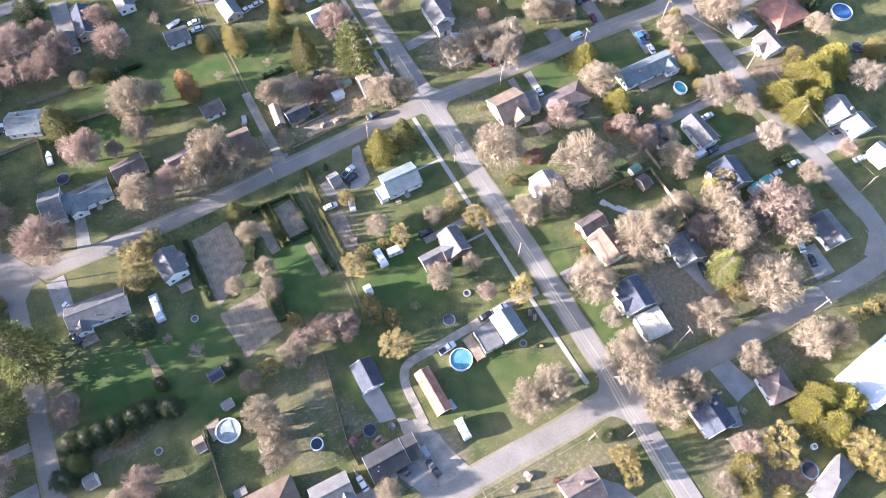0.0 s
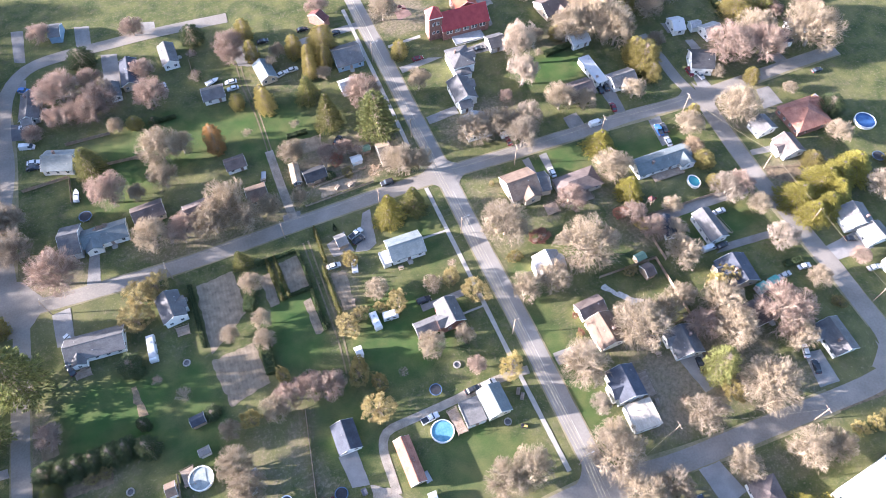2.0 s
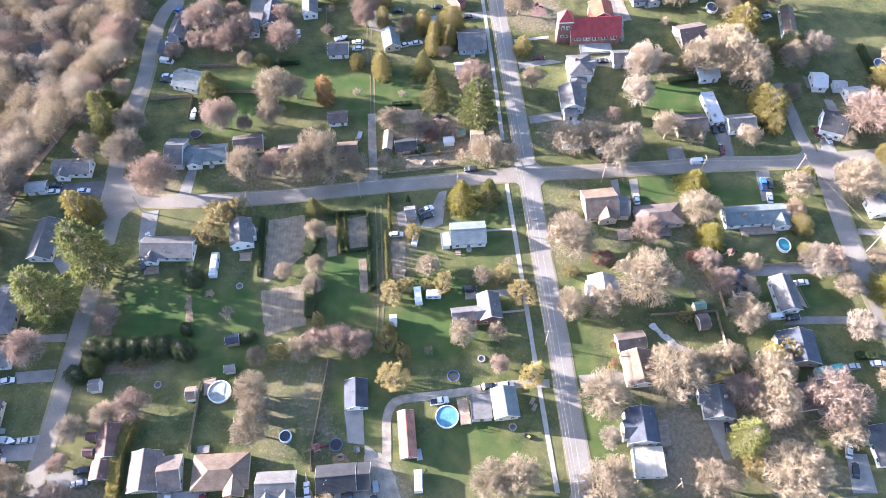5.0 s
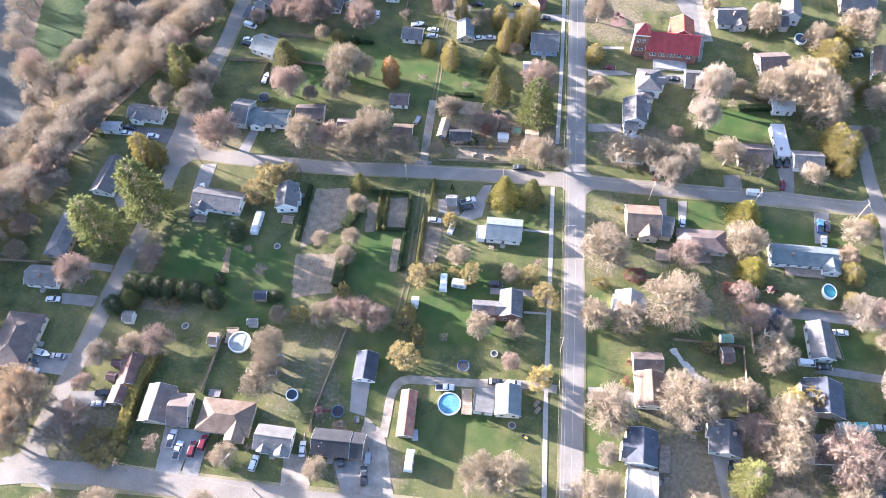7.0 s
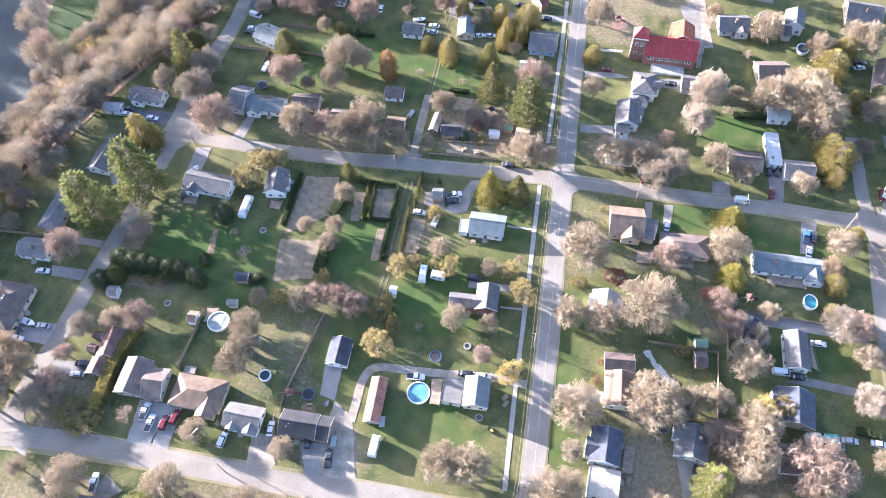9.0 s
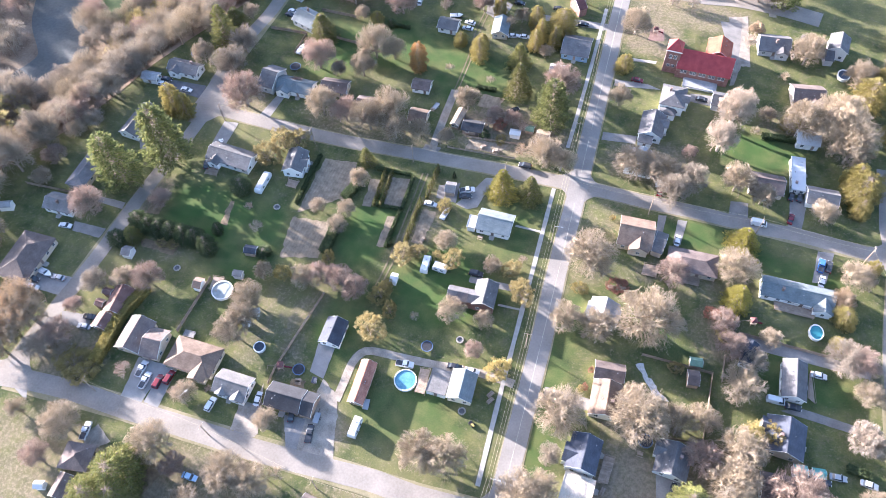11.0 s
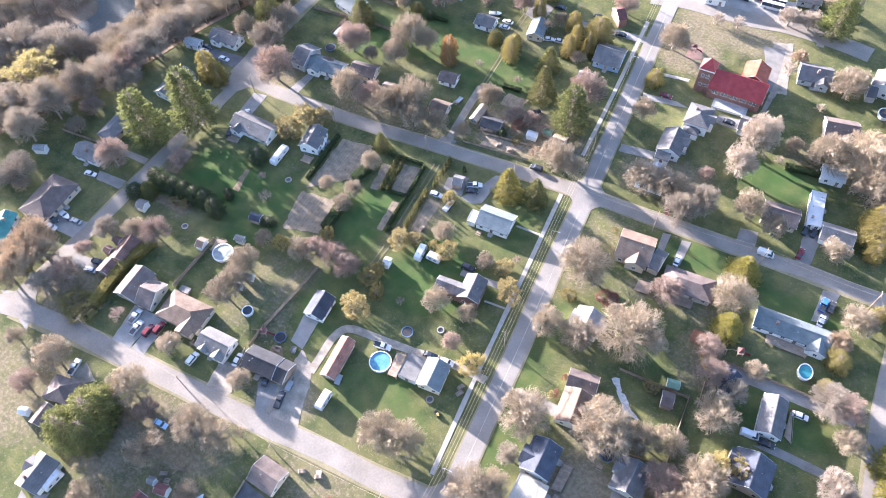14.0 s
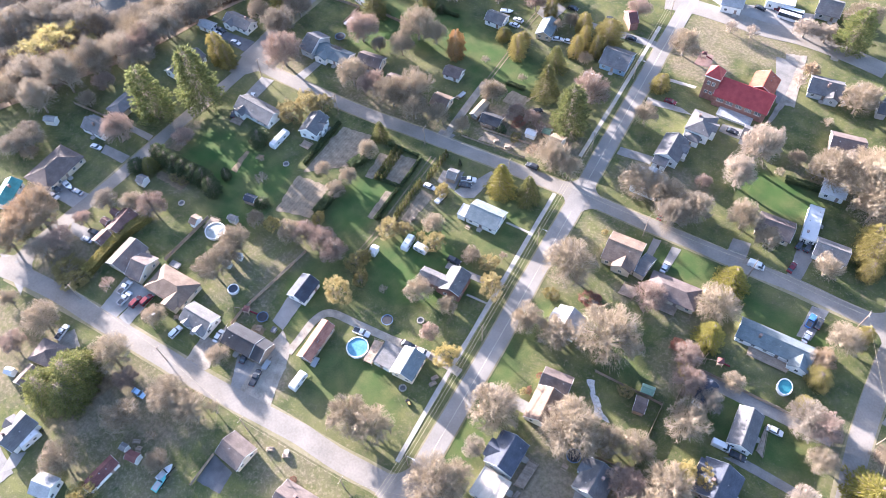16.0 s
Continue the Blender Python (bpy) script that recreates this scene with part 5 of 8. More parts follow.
def leafy(seed, kind):
    """A budding round tree or shrub, 10 m high and about 9.6 m across, of many small sprays in uneven clumps."""
    r = random.Random(seed)
    root = new("tree")
    v, f = [], []
    bits = [tube([(0, 0, -0.2), (0.1, 0, 2.5), (0, 0.1, 6)], [0.35, 0.25, 0.1], 6)]
    for i in range(110):
        u, a = r.uniform(-0.75, 1), r.uniform(0, 2 * math.pi)
        s = math.sqrt(1 - u * u) * (1 + 0.18 * math.sin(2 * a + seed) + 0.12 * math.sin(5 * a)) * (1.06 - 0.22 * max(u, 0))
        c = Vector((4.2 * s * math.cos(a), 4.2 * s * math.sin(a), 5.2 + 4.2 * u)) * r.uniform(0.78, 1.04)
        if i % 3 == 0:
            bits.append(tube([(0, 0, 2.4), Vector((0, 0, 4)).lerp(c, 0.5), c], [0.12, 0.07, 0.02], 4, False))
        rad = r.uniform(0.4, 1.05)
        axis = (c - Vector((0, 0, 3))).normalized()
        for j in range(90):
            o = ball(r)
            k = len(v)
            v += fan(r, c + o * rad * r.uniform(0.3, 1.0), o * 0.8 + axis * 0.8, r.uniform(0.22, 0.55), r.uniform(0.09, 0.19))
            f.append((k, k + 1, k + 2))
    part("trunk", mesh("trunk", *join(*bits), M_TRUNK, True), root)
    part("crown", mesh("crown", v, f, LEAF[kind]), root)
    return root


BARE_WORD = {"bt": "tan-twigged", "bp": "pinkish-budded", "bg": "grey-twigged", "bl": "pale-barked", "bo": "ochre-twigged"}
LEAF_WORD = {
    "sp": ("cone", "dark green spruce tree standing in a lawn"), "sy": ("cone", "spruce tree with sunlight painted into its yellow-green needles"), "pi": ("pine", "tall feathery green pine tree"),
    "ce": ("oval", "olive-yellow cedar tree with a dense crown"), "de": ("oval", "dark green evergreen shrub in a row"), "go": ("round", "rounded shrub tree with golden spring buds"),
    "gy": ("round", "yellow-budding rounded tree on a lawn"), "ol": ("round", "olive-green rounded shrub beside a lawn"), "or": ("oval", "browned orange evergreen tree"),
    "lg": ("oval", "large light green pine tree"), "wi": ("round", "pale yellow budding willow tree"), "mu": ("round", "low reddish-brown garden shrub"), "th": ("cone", "slim dark green columnar evergreen tree"),
}
STOCK = {}


def tree(x, y, d, h, kind, ground_z=None):
    """A tree of crown width d and height h, with its own turn."""
    turn = rng.uniform(0, 360)
    z = valley(x, y) if ground_z is None else ground_z
    if kind in TWIG:
        key, wide = (kind, (rng.randint(0, 3) if kind in ("bt", "bp", "bg") else 0) if d > 6.5 else 9), 10.0
        label, cat = f"{BARE_WORD[kind]} bare broadleaf tree with spreading branches", "tree"
    else:
        form, label = LEAF_WORD[kind]
        key, wide = (kind, rng.randint(0, 1)), {"cone": 4.2, "pine": 9.4, "oval": 9.4, "round": 9.6}[form]
        cat = "shrub" if h < 5 else "tree"
    m = Matrix.LocRotScale((x, y, z), Euler((0, 0, radians(turn))), (d / wide, d / wide, h / 10.0))
    if key not in STOCK:
        leaf = "de" if kind == "th" else kind
        ob = bare_tree(hash_of(key), kind, key[1] == 9) if kind in TWIG else leafy(hash_of(key), leaf) if form == "round" else conifer(hash_of(key), leaf, form)
        STOCK[key] = ob
        ob.matrix_basis = m
    else:
        src = STOCK[key]
        keep = src.matrix_basis.copy()
        src.matrix_basis = Matrix.Identity(4)
        ob = copy_thing(src, m)
        src.matrix_basis = keep
    return tagged(ob, label, cat)


def hash_of(key):
    return sum(ord(c) * (i + 3) for i, c in enumerate(key[0])) + 17 * key[1]


tree(-121.7, 113.1, 11.9, 22.0, "sp")
tree(-111.8, 99.2, 15.2, 14.4, "bg")
tree(-99.1, 86.2, 19.0, 16.0, "bp")
tree(-112.9, 112.9, 13.2, 12.6, "bg")
tree(-126.8, 102.7, 10.8, 10.2, "bt")
tree(-86.2, 129.9, 12.2, 13.0, "sp")
tree(-80.6, 114.0, 14.5, 13.7, "bp")
tree(-123.0, 74.0, 9.5, 16.1, "ce")
tree(-118.5, 74.0, 7.3, 12.3, "ce")
tree(-1.0, 123.3, 9.8, 17.0, "sp")
tree(14.4, 112.3, 17.7, 22.1, "pi")
tree(-42.5, 125.1, 8.3, 14.0, "or")
tree(-21.4, 137.6, 8.1, 12.0, "ce")
tree(-31.4, 144.2, 6.8, 6.0, "ce")
tree(6.4, 161.6, 12.5, 13.0, "ce")
tree(-5.3, 138.7, 9.1, 12.0, "sp")
tree(-4.7, 162.9, 8.0, 11.0, "ce")
tree(-1.6, 149.7, 6.6, 11.0, "ce")
tree(5.2, 153.6, 6.7, 11.0, "ce")
tree(-60.7, 154.7, 14.3, 13.6, "bp")
tree(-61.3, 126.4, 17.6, 16.0, "bt")
tree(-53.9, 128.0, 11.0, 10.5, "bt")
tree(-62.1, 115.3, 11.9, 11.3, "bt")
tree(-71.6, 112.7, 6.8, 6.4, "bg")
tree(-17.2, 110.7, 11.4, 10.8, "bt")
tree(14.3, 129.5, 15.4, 14.6, "bp")
tree(23.8, 92.6, 11.4, 10.8, "bt")
tree(16.7, 94.1, 13.5, 12.8, "bt")
tree(-5.9, 109.5, 7.5, 5.2, "bp")
tree(0.9, 109.0, 8.0, 5.6, "bp")
tree(-68.6, 91.2, 14.1, 13.4, "bt")
tree(-59.0, 91.0, 12.3, 11.7, "bp")
tree(-48.9, 89.8, 15.4, 14.6, "bt")
tree(-42.8, 96.4, 16.1, 15.3, "bt")
tree(-38.0, 88.8, 13.1, 12.4, "bt")
tree(-29.7, 91.5, 9.9, 9.4, "bt")
tree(-19.5, 92.1, 7.8, 7.4, "bt")
tree(-75.5, 146.3, 7.3, 7.0, "bt")
tree(-82.5, 154.4, 12.7, 12.0, "bp")
tree(-28.7, 166.6, 10.0, 9.5, "bp")
tree(-44.4, 162.3, 4.9, 4.7, "bt")
tree(100.5, 173.9, 13.8, 13.1, "bt")
tree(34.6, 171.5, 13.3, 12.6, "bt")
tree(36.4, 130.1, 10.2, 9.7, "bt")
tree(77.0, 130.0, 14.5, 21.0, "bl")
tree(80.0, 139.0, 9.5, 13.0, "bl")
tree(75.0, 119.0, 13.0, 14.5, "bl")
tree(101.4, 135.6, 17.5, 16.0, "bt")
tree(98.1, 138.4, 7.7, 6.0, "ce")
tree(115.6, 134.3, 24.5, 17.2, "bt")
tree(113.4, 143.1, 18.7, 15.0, "bt")
tree(118.0, 127.0, 18.1, 15.0, "bt")
tree(135.3, 172.3, 17.7, 16.0, "bt")
tree(120.1, 166.6, 13.1, 12.5, "bt")
tree(83.0, 102.7, 13.1, 12.5, "bt")
tree(92.2, 99.7, 9.8, 9.3, "bt")
tree(68.0, 98.3, 12.8, 12.2, "bg")
tree(47.7, 99.4, 15.9, 11.1, "bt")
tree(56.6, 99.5, 16.0, 11.2, "bt")
tree(65.7, 113.7, 6.6, 4.6, "bp")
tree(123.4, 112.5, 14.6, 12.0, "ce")
tree(123.6, 156.6, 14.4, 14.0, "ce")
tree(131.9, 143.4, 8.1, 8.0, "ce")
tree(34.6, 149.2, 7.7, 8.0, "ce")
tree(129.1, 167.1, 11.0, 12.0, "ce")
tree(79.1, 176.7, 6.4, 7.0, "bl")
tree(-111.8, 51.9, 21.0, 29.0, "pi")
tree(-123.3, 38.3, 18.0, 26.0, "pi")
tree(-107.4, 23.9, 7.0, 8.4, "de")
tree(-102.7, 23.2, 6.9, 8.3, "de")
tree(-98.8, 23.3, 6.9, 8.2, "de")
tree(-94.5, 23.5, 6.8, 8.2, "de")
tree(-89.7, 23.6, 7.0, 8.4, "de")
tree(-85.5, 23.8, 7.0, 8.4, "de")
tree(-80.0, 22.1, 7.5, 9.0, "de")
tree(-80.6, 29.8, 4.5, 5.4, "de")
tree(-95.9, 19.6, 4.7, 3.0, "go")
tree(-92.5, 20.1, 4.1, 3.0, "go")
tree(-111.4, 15.7, 7.8, 5.0, "de")
tree(-107.1, 18.2, 6.9, 7.0, "sp")
tree(-82.0, 49.2, 8.8, 6.0, "de")
tree(-78.3, 63.9, 10.5, 9.0, "go")
tree(-75.9, 71.6, 10.6, 9.0, "go")
tree(-70.8, 73.5, 8.7, 9.0, "go")
tree(-68.3, 34.9, 5.9, 4.1, "bg")
tree(-127.1, 23.1, 13.6, 13.0, "bp")
tree(-61.8, 27.1, 5.6, 3.0, "de")
tree(-57.3, 19.5, 7.3, 7.0, "bt")
tree(-106.2, 34.5, 9.2, 6.4, "bp")
tree(-75.3, 42.4, 3.9, 2.7, "bp")
tree(-153.3, 52.6, 9.0, 7.2, "bt")
tree(-151.5, 29.0, 8.5, 7.5, "bt")
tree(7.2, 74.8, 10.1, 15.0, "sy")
tree(16.7, 77.1, 8.7, 12.0, "sp")
tree(-43.5, 73.8, 6.1, 9.0, "sp")
tree(-11.3, 77.6, 1.5, 4.0, "th")
tree(-16.7, 40.2, 8.1, 6.0, "go")
tree(-12.2, 43.1, 5.5, 5.0, "go")
tree(-5.4, 43.5, 4.1, 4.0, "go")
tree(0.1, 43.0, 7.2, 8.0, "go")
tree(19.1, 46.3, 6.7, 5.0, "go")
tree(25.0, 37.9, 8.8, 9.0, "go")
tree(-9.8, 63.4, 5.8, 5.0, "gy")
tree(-17.9, 24.1, 7.8, 6.0, "ol")
tree(-16.9, 27.2, 5.0, 5.0, "ol")
tree(-4.7, 49.7, 8.9, 6.2, "bt")
tree(12.8, 45.7, 7.4, 5.2, "bt")
tree(21.6, 51.4, 3.7, 2.6, "bp")
tree(5.5, 25.4, 10.2, 7.1, "bt")
tree(16.3, 25.6, 7.5, 6.0, "bt")
tree(-32.7, 24.5, 10.8, 9.0, "bp")
tree(-26.5, 22.7, 10.3, 9.0, "bp")
tree(-39.2, 23.8, 10.0, 8.0, "bp")
tree(-43.6, 21.3, 10.0, 8.0, "bt")
tree(-39.6, 31.3, 5.1, 5.0, "ol")
tree(-42.2, 64.4, 8.4, 8.0, "bt")
tree(-41.5, 51.0, 7.7, 7.0, "bt")
tree(-42.1, 44.2, 8.0, 6.0, "bt")
tree(-52.0, 49.7, 6.9, 5.0, "bt")
tree(-51.2, 20.8, 5.9, 6.0, "gy")
tree(-22.7, 43.7, 1.9, 2.0, "th")
tree(42.4, 56.9, 19.1, 14.0, "bt")
tree(64.0, 39.6, 23.0, 16.1, "bt")
tree(87.5, 67.6, 15.2, 11.0, "bt")
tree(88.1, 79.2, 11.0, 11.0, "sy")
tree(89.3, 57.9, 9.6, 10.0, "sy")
tree(68.9, 60.9, 11.7, 8.2, "bp")
tree(86.1, 48.6, 9.7, 6.8, "bp")
tree(89.4, 40.7, 10.6, 7.4, "bp")
tree(123.8, 76.9, 12.4, 8.7, "bt")
tree(128.3, 82.0, 6.1, 7.0, "ce")
tree(120.0, 67.7, 9.0, 6.3, "bo")
tree(121.0, 61.7, 8.7, 6.0, "ce")
tree(122.0, 47.2, 14.0, 8.0, "bg")
tree(111.9, 98.5, 10.0, 9.5, "bt")
tree(62.5, 90.6, 14.1, 13.4, "bg")
tree(123.5, 105.6, 8.5, 8.0, "ce")
tree(49.7, 33.9, 12.8, 10.0, "bt")
tree(40.3, 33.4, 11.8, 10.0, "bt")
tree(100.7, 47.5, 7.9, 5.5, "bt")
tree(41.8, 46.7, 5.2, 4.0, "ol")
tree(87.6, 44.2, 5.3, 4.0, "gy")
tree(53.0, 51.9, 7.0, 2.0, "mu")
tree(82.9, 51.2, 5.4, 3.0, "mu")
tree(45.8, 77.6, 2.3, 2.0, "go")
tree(-126.5, -17.1, 17.0, 11.9, "bo")
tree(-124.3, -24.7, 16.8, 11.8, "bo")
tree(-121.1, -19.2, 14.8, 10.3, "bo")
tree(-123.9, -31.2, 14.7, 10.3, "bo")
tree(-108.6, -1.6, 10.2, 7.1, "bg")
tree(-110.5, -11.0, 6.9, 4.9, "bp")
tree(-108.8, -21.6, 11.9, 8.4, "bp")
tree(-111.4, -27.3, 11.5, 8.0, "bg")
tree(-82.8, -25.3, 6.5, 4.5, "bp")
tree(-60.8, -25.5, 8.7, 6.1, "bt")
tree(-64.5, -26.3, 4.4, 3.1, "bp")
tree(-57.8, 9.2, 11.8, 9.0, "bt")
tree(-55.4, 2.7, 11.6, 9.0, "bt")
tree(-56.8, -3.3, 12.4, 9.0, "bt")
tree(-100.3, 2.4, 9.6, 6.7, "bt")
tree(-92.4, 4.8, 12.4, 8.7, "bp")
tree(-98.6, -27.8, 11.6, 5.0, "ol")
tree(-94.0, -29.9, 9.3, 4.0, "ol")
tree(-103.1, -26.3, 7.5, 5.2, "bt")
tree(-55.2, -22.1, 3.0, 2.1, "bp")
tree(-15.7, 11.2, 9.7, 10.0, "go")
tree(-13.0, 19.5, 5.7, 6.0, "ol")
tree(25.5, 10.3, 8.0, 9.0, "gy")
tree(16.3, 15.1, 6.9, 5.0, "bp")
tree(-5.1, 20.6, 3.7, 2.6, "bg")
tree(11.6, -20.3, 14.0, 11.0, "bt")
tree(19.2, -19.3, 14.0, 12.0, "bt")
tree(-34.2, -25.3, 8.4, 5.9, "bt")
tree(67.3, 9.1, 20.0, 14.0, "bt")
tree(77.6, 12.2, 11.2, 9.0, "bt")
tree(84.9, 14.5, 10.9, 9.0, "bt")
tree(46.0, 3.2, 17.2, 12.0, "bt")
tree(96.0, 8.6, 15.6, 12.0, "bt")
tree(86.4, 4.0, 11.7, 9.0, "bp")
tree(95.1, -1.0, 16.3, 12.0, "bt")
tree(93.7, 28.6, 14.2, 9.9, "bt")
tree(84.1, -10.4, 11.4, 14.2, "lg")
tree(111.4, -1.0, 20.5, 14.4, "bp")
tree(112.0, -8.7, 13.8, 11.0, "bt")
tree(75.3, 29.1, 4.4, 4.0, "go")
tree(104.3, 16.4, 8.3, 7.0, "gy")
tree(98.1, 14.5, 7.7, 8.0, "gy")
tree(46.4, -8.3, 7.6, 5.3, "bg")
tree(46.5, -18.6, 11.7, 8.2, "bt")
tree(51.1, 14.9, 2.4, 2.0, "mu")
tree(50.0, 13.9, 2.4, 2.0, "go")
tree(51.7, 20.8, 2.1, 2.0, "mu")
tree(69.9, -15.7, 5.1, 3.6, "bt")
tree(85.3, -55.2, 11.1, 12.0, "sy")
tree(91.2, -58.0, 11.3, 12.0, "sy")
tree(84.6, -62.8, 11.1, 12.0, "sy")
tree(81.3, -56.3, 9.3, 10.0, "sy")
tree(94.4, -60.8, 7.8, 9.0, "sy")
tree(68.3, -61.4, 11.5, 8.0, "gy")
tree(56.4, -62.1, 9.3, 7.0, "ce")
tree(88.4, -72.4, 12.9, 9.0, "gy")
tree(89.2, -77.2, 8.7, 8.0, "gy")
tree(27.5, -44.9, 7.3, 8.0, "gy")
tree(27.2, -49.5, 6.9, 7.0, "gy")
tree(27.3, -37.9, 4.5, 4.0, "de")
tree(42.8, -23.9, 18.0, 12.6, "bt")
tree(45.5, -37.3, 16.3, 11.4, "bt")
tree(53.8, -37.0, 13.0, 10.0, "bt")
tree(75.8, -38.0, 11.8, 8.2, "bt")
tree(95.8, -40.2, 14.2, 9.9, "bt")
tree(103.7, -41.9, 11.5, 8.1, "bt")
tree(61.9, -56.9, 7.5, 5.2, "bp")
tree(48.5, -63.4, 7.7, 5.4, "bt")
tree(48.0, -44.3, 3.2, 2.0, "go")
tree(49.4, -47.4, 2.4, 2.0, "go")
tree(54.4, -67.6, 6.4, 4.0, "ce")
tree(61.9, -72.0, 5.7, 5.0, "ce")
tree(8.4, -42.2, 2.3, 1.0, "mu")
tree(94.4, -20.8, 20.0, 14.0, "bt")
tree(73.1, -22.2, 13.6, 9.5, "bt")
tree(85.1, -17.6, 7.3, 5.0, "gy")
tree(113.8, -39.9, 5.0, 4.0, "gy")
tree(119.1, -40.1, 5.1, 4.0, "gy")
tree(123.4, -40.3, 5.6, 4.0, "ol")
tree(133.3, -2.9, 4.8, 3.0, "ol")
tree(131.7, 6.2, 9.5, 6.6, "bt")
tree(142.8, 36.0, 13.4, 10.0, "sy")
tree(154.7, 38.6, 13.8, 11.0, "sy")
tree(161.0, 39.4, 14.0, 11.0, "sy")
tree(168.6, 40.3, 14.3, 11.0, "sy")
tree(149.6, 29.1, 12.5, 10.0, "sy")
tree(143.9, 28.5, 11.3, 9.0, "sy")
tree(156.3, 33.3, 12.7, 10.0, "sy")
tree(158.0, 48.5, 8.1, 6.0, "ce")
tree(128.5, 23.3, 11.7, 8.2, "bl")
tree(128.9, 37.8, 9.7, 7.0, "bt")
tree(174.1, 55.7, 11.0, 7.7, "bt")
tree(173.2, 28.8, 14.3, 10.0, "bg")
tree(187.8, 38.4, 10.3, 6.0, "ce")
tree(140.8, 47.9, 3.9, 2.7, "bo")
tree(126.3, 46.9, 12.0, 8.4, "bp")
tree(120.2, 52.1, 6.0, 4.0, "ce")
tree(149.5, 8.9, 7.7, 5.4, "bp")
tree(156.3, 105.9, 21.3, 14.9, "bp")
tree(170.7, 102.3, 20.4, 14.3, "bp")
tree(173.0, 112.0, 18.2, 12.7, "bt")
tree(191.3, 101.1, 26.7, 18.7, "bt")
tree(199.0, 114.2, 16.3, 11.4, "bt")
tree(120.8, 116.4, 10.0, 12.0, "ce")
tree(143.2, 76.8, 18.0, 14.5, "bt")
tree(173.8, 126.6, 14.1, 9.0, "ce")
tree(184.8, 123.9, 8.7, 12.0, "sp")
tree(159.3, 90.9, 6.7, 7.0, "ce")
tree(170.7, 81.4, 6.7, 4.7, "bt")
tree(148.8, 143.9, 14.5, 10.1, "bg")
tree(141.3, 146.8, 8.5, 9.0, "de")
tree(179.4, 136.5, 15.0, 10.5, "bt")
tree(196.5, 133.9, 15.4, 10.8, "bt")
tree(188.6, 121.4, 9.4, 6.6, "bp")
tree(199.3, 117.7, 8.1, 6.0, "bt")
tree(178.8, 67.8, 11.2, 8.0, "de")
tree(148.6, 98.3, 7.2, 5.0, "bt")
tree(-93.2, 167.9, 19.1, 13.3, "bp")
tree(-79.1, 160.2, 16.0, 11.2, "bp")
tree(-62.6, 171.4, 11.2, 8.0, "bp")
tree(-88.4, 157.0, 12.2, 8.6, "bp")
tree(-82.6, 173.1, 11.4, 8.0, "bp")
tree(-84.4, 185.3, 10.3, 9.0, "de")
tree(-41.7, 183.9, 9.4, 9.0, "de")
tree(-28.4, 173.2, 14.9, 10.4, "bp")
tree(-21.6, 179.3, 8.7, 10.0, "ce")
tree(-21.9, 142.9, 6.4, 9.0, "ce")
tree(-69.1, 146.4, 6.5, 5.0, "ce")
tree(-99.2, 205.1, 11.0, 7.7, "bp")
tree(-63.6, 196.3, 11.9, 8.3, "bp")
tree(-62.5, 145.4, 4.8, 4.0, "de")
tree(-43.6, 176.0, 5.0, 3.5, "bp")
tree(-43.5, 164.7, 4.8, 3.4, "bp")
tree(-125.4, 126.7, 9.9, 9.0, "sp")
tree(-72.8, 115.2, 6.5, 5.0, "bp")
tree(-64.2, -53.6, 15.0, 17.0, "lg")
tree(-66.8, -61.0, 13.5, 16.9, "lg")
tree(-60.8, -58.9, 12.4, 15.6, "lg")
tree(-64.8, -49.2, 9.9, 12.3, "lg")
tree(-44.3, -55.2, 12.9, 9.0, "bt")
tree(-50.5, -73.0, 12.1, 8.5, "bt")
tree(-61.8, -42.6, 14.5, 10.1, "bt")
tree(-37.7, -43.0, 13.7, 9.6, "bt")
tree(-29.9, -42.7, 12.5, 9.0, "bt")
tree(-27.3, -58.8, 8.0, 5.6, "bt")
tree(-53.1, -45.8, 8.5, 5.9, "bp")
tree(-92.3, -56.0, 9.3, 6.5, "bp")
tree(-37.7, -77.0, 9.2, 6.0, "gy")
tree(-34.2, -54.7, 4.5, 3.1, "bo")
tree(-24.4, -38.5, 5.3, 6.0, "bt")
tree(-189.6, 45.2, 29.0, 19.0, "wi")
tree(-179.0, 25.8, 22.6, 15.8, "bg")
tree(-163.5, 31.0, 17.0, 19.0, "bg")
tree(-202.7, 32.6, 18.0, 12.6, "bg")
tree(-162.0, 44.5, 15.0, 17.0, "bg")
tree(-219.1, 43.6, 24.8, 17.3, "bg")
tree(-180.2, 78.8, 16.5, 11.5, "bg")
tree(-153.8, 74.6, 19.9, 13.9, "bg")
tree(-153.2, 85.8, 18.7, 13.1, "bg")
tree(-182.4, 71.6, 16.4, 11.5, "bg")
tree(-211.7, 55.7, 24.6, 17.2, "bg")
tree(-196.8, 62.8, 24.0, 16.8, "bg")
tree(-154.3, 2.9, 14.9, 10.4, "bg")
tree(-164.0, 18.0, 15.0, 17.0, "bg")
tree(-150.4, 59.1, 10.3, 7.2, "bg")
tree(-126.7, 77.7, 10.4, 6.0, "de")
tree(-90.3, -45.4, 13.4, 9.4, "bt")
tree(-106.4, -46.0, 7.5, 5.2, "bt")
tree(72.1, 205.6, 11.9, 8.3, "bl")
tree(80.0, 206.6, 11.9, 8.3, "bl")
tree(89.6, 206.4, 16.2, 20.2, "pi")
tree(80.9, 185.2, 7.5, 6.0, "bo")
tree(54.2, 195.2, 6.4, 6.0, "bl")
tree(46.1, 194.1, 6.4, 6.0, "bl")
tree(102.2, 179.4, 13.7, 9.6, "bt")
tree(89.9, 222.1, 16.6, 11.6, "bt")
tree(9.8, 184.3, 11.5, 8.1, "bp")
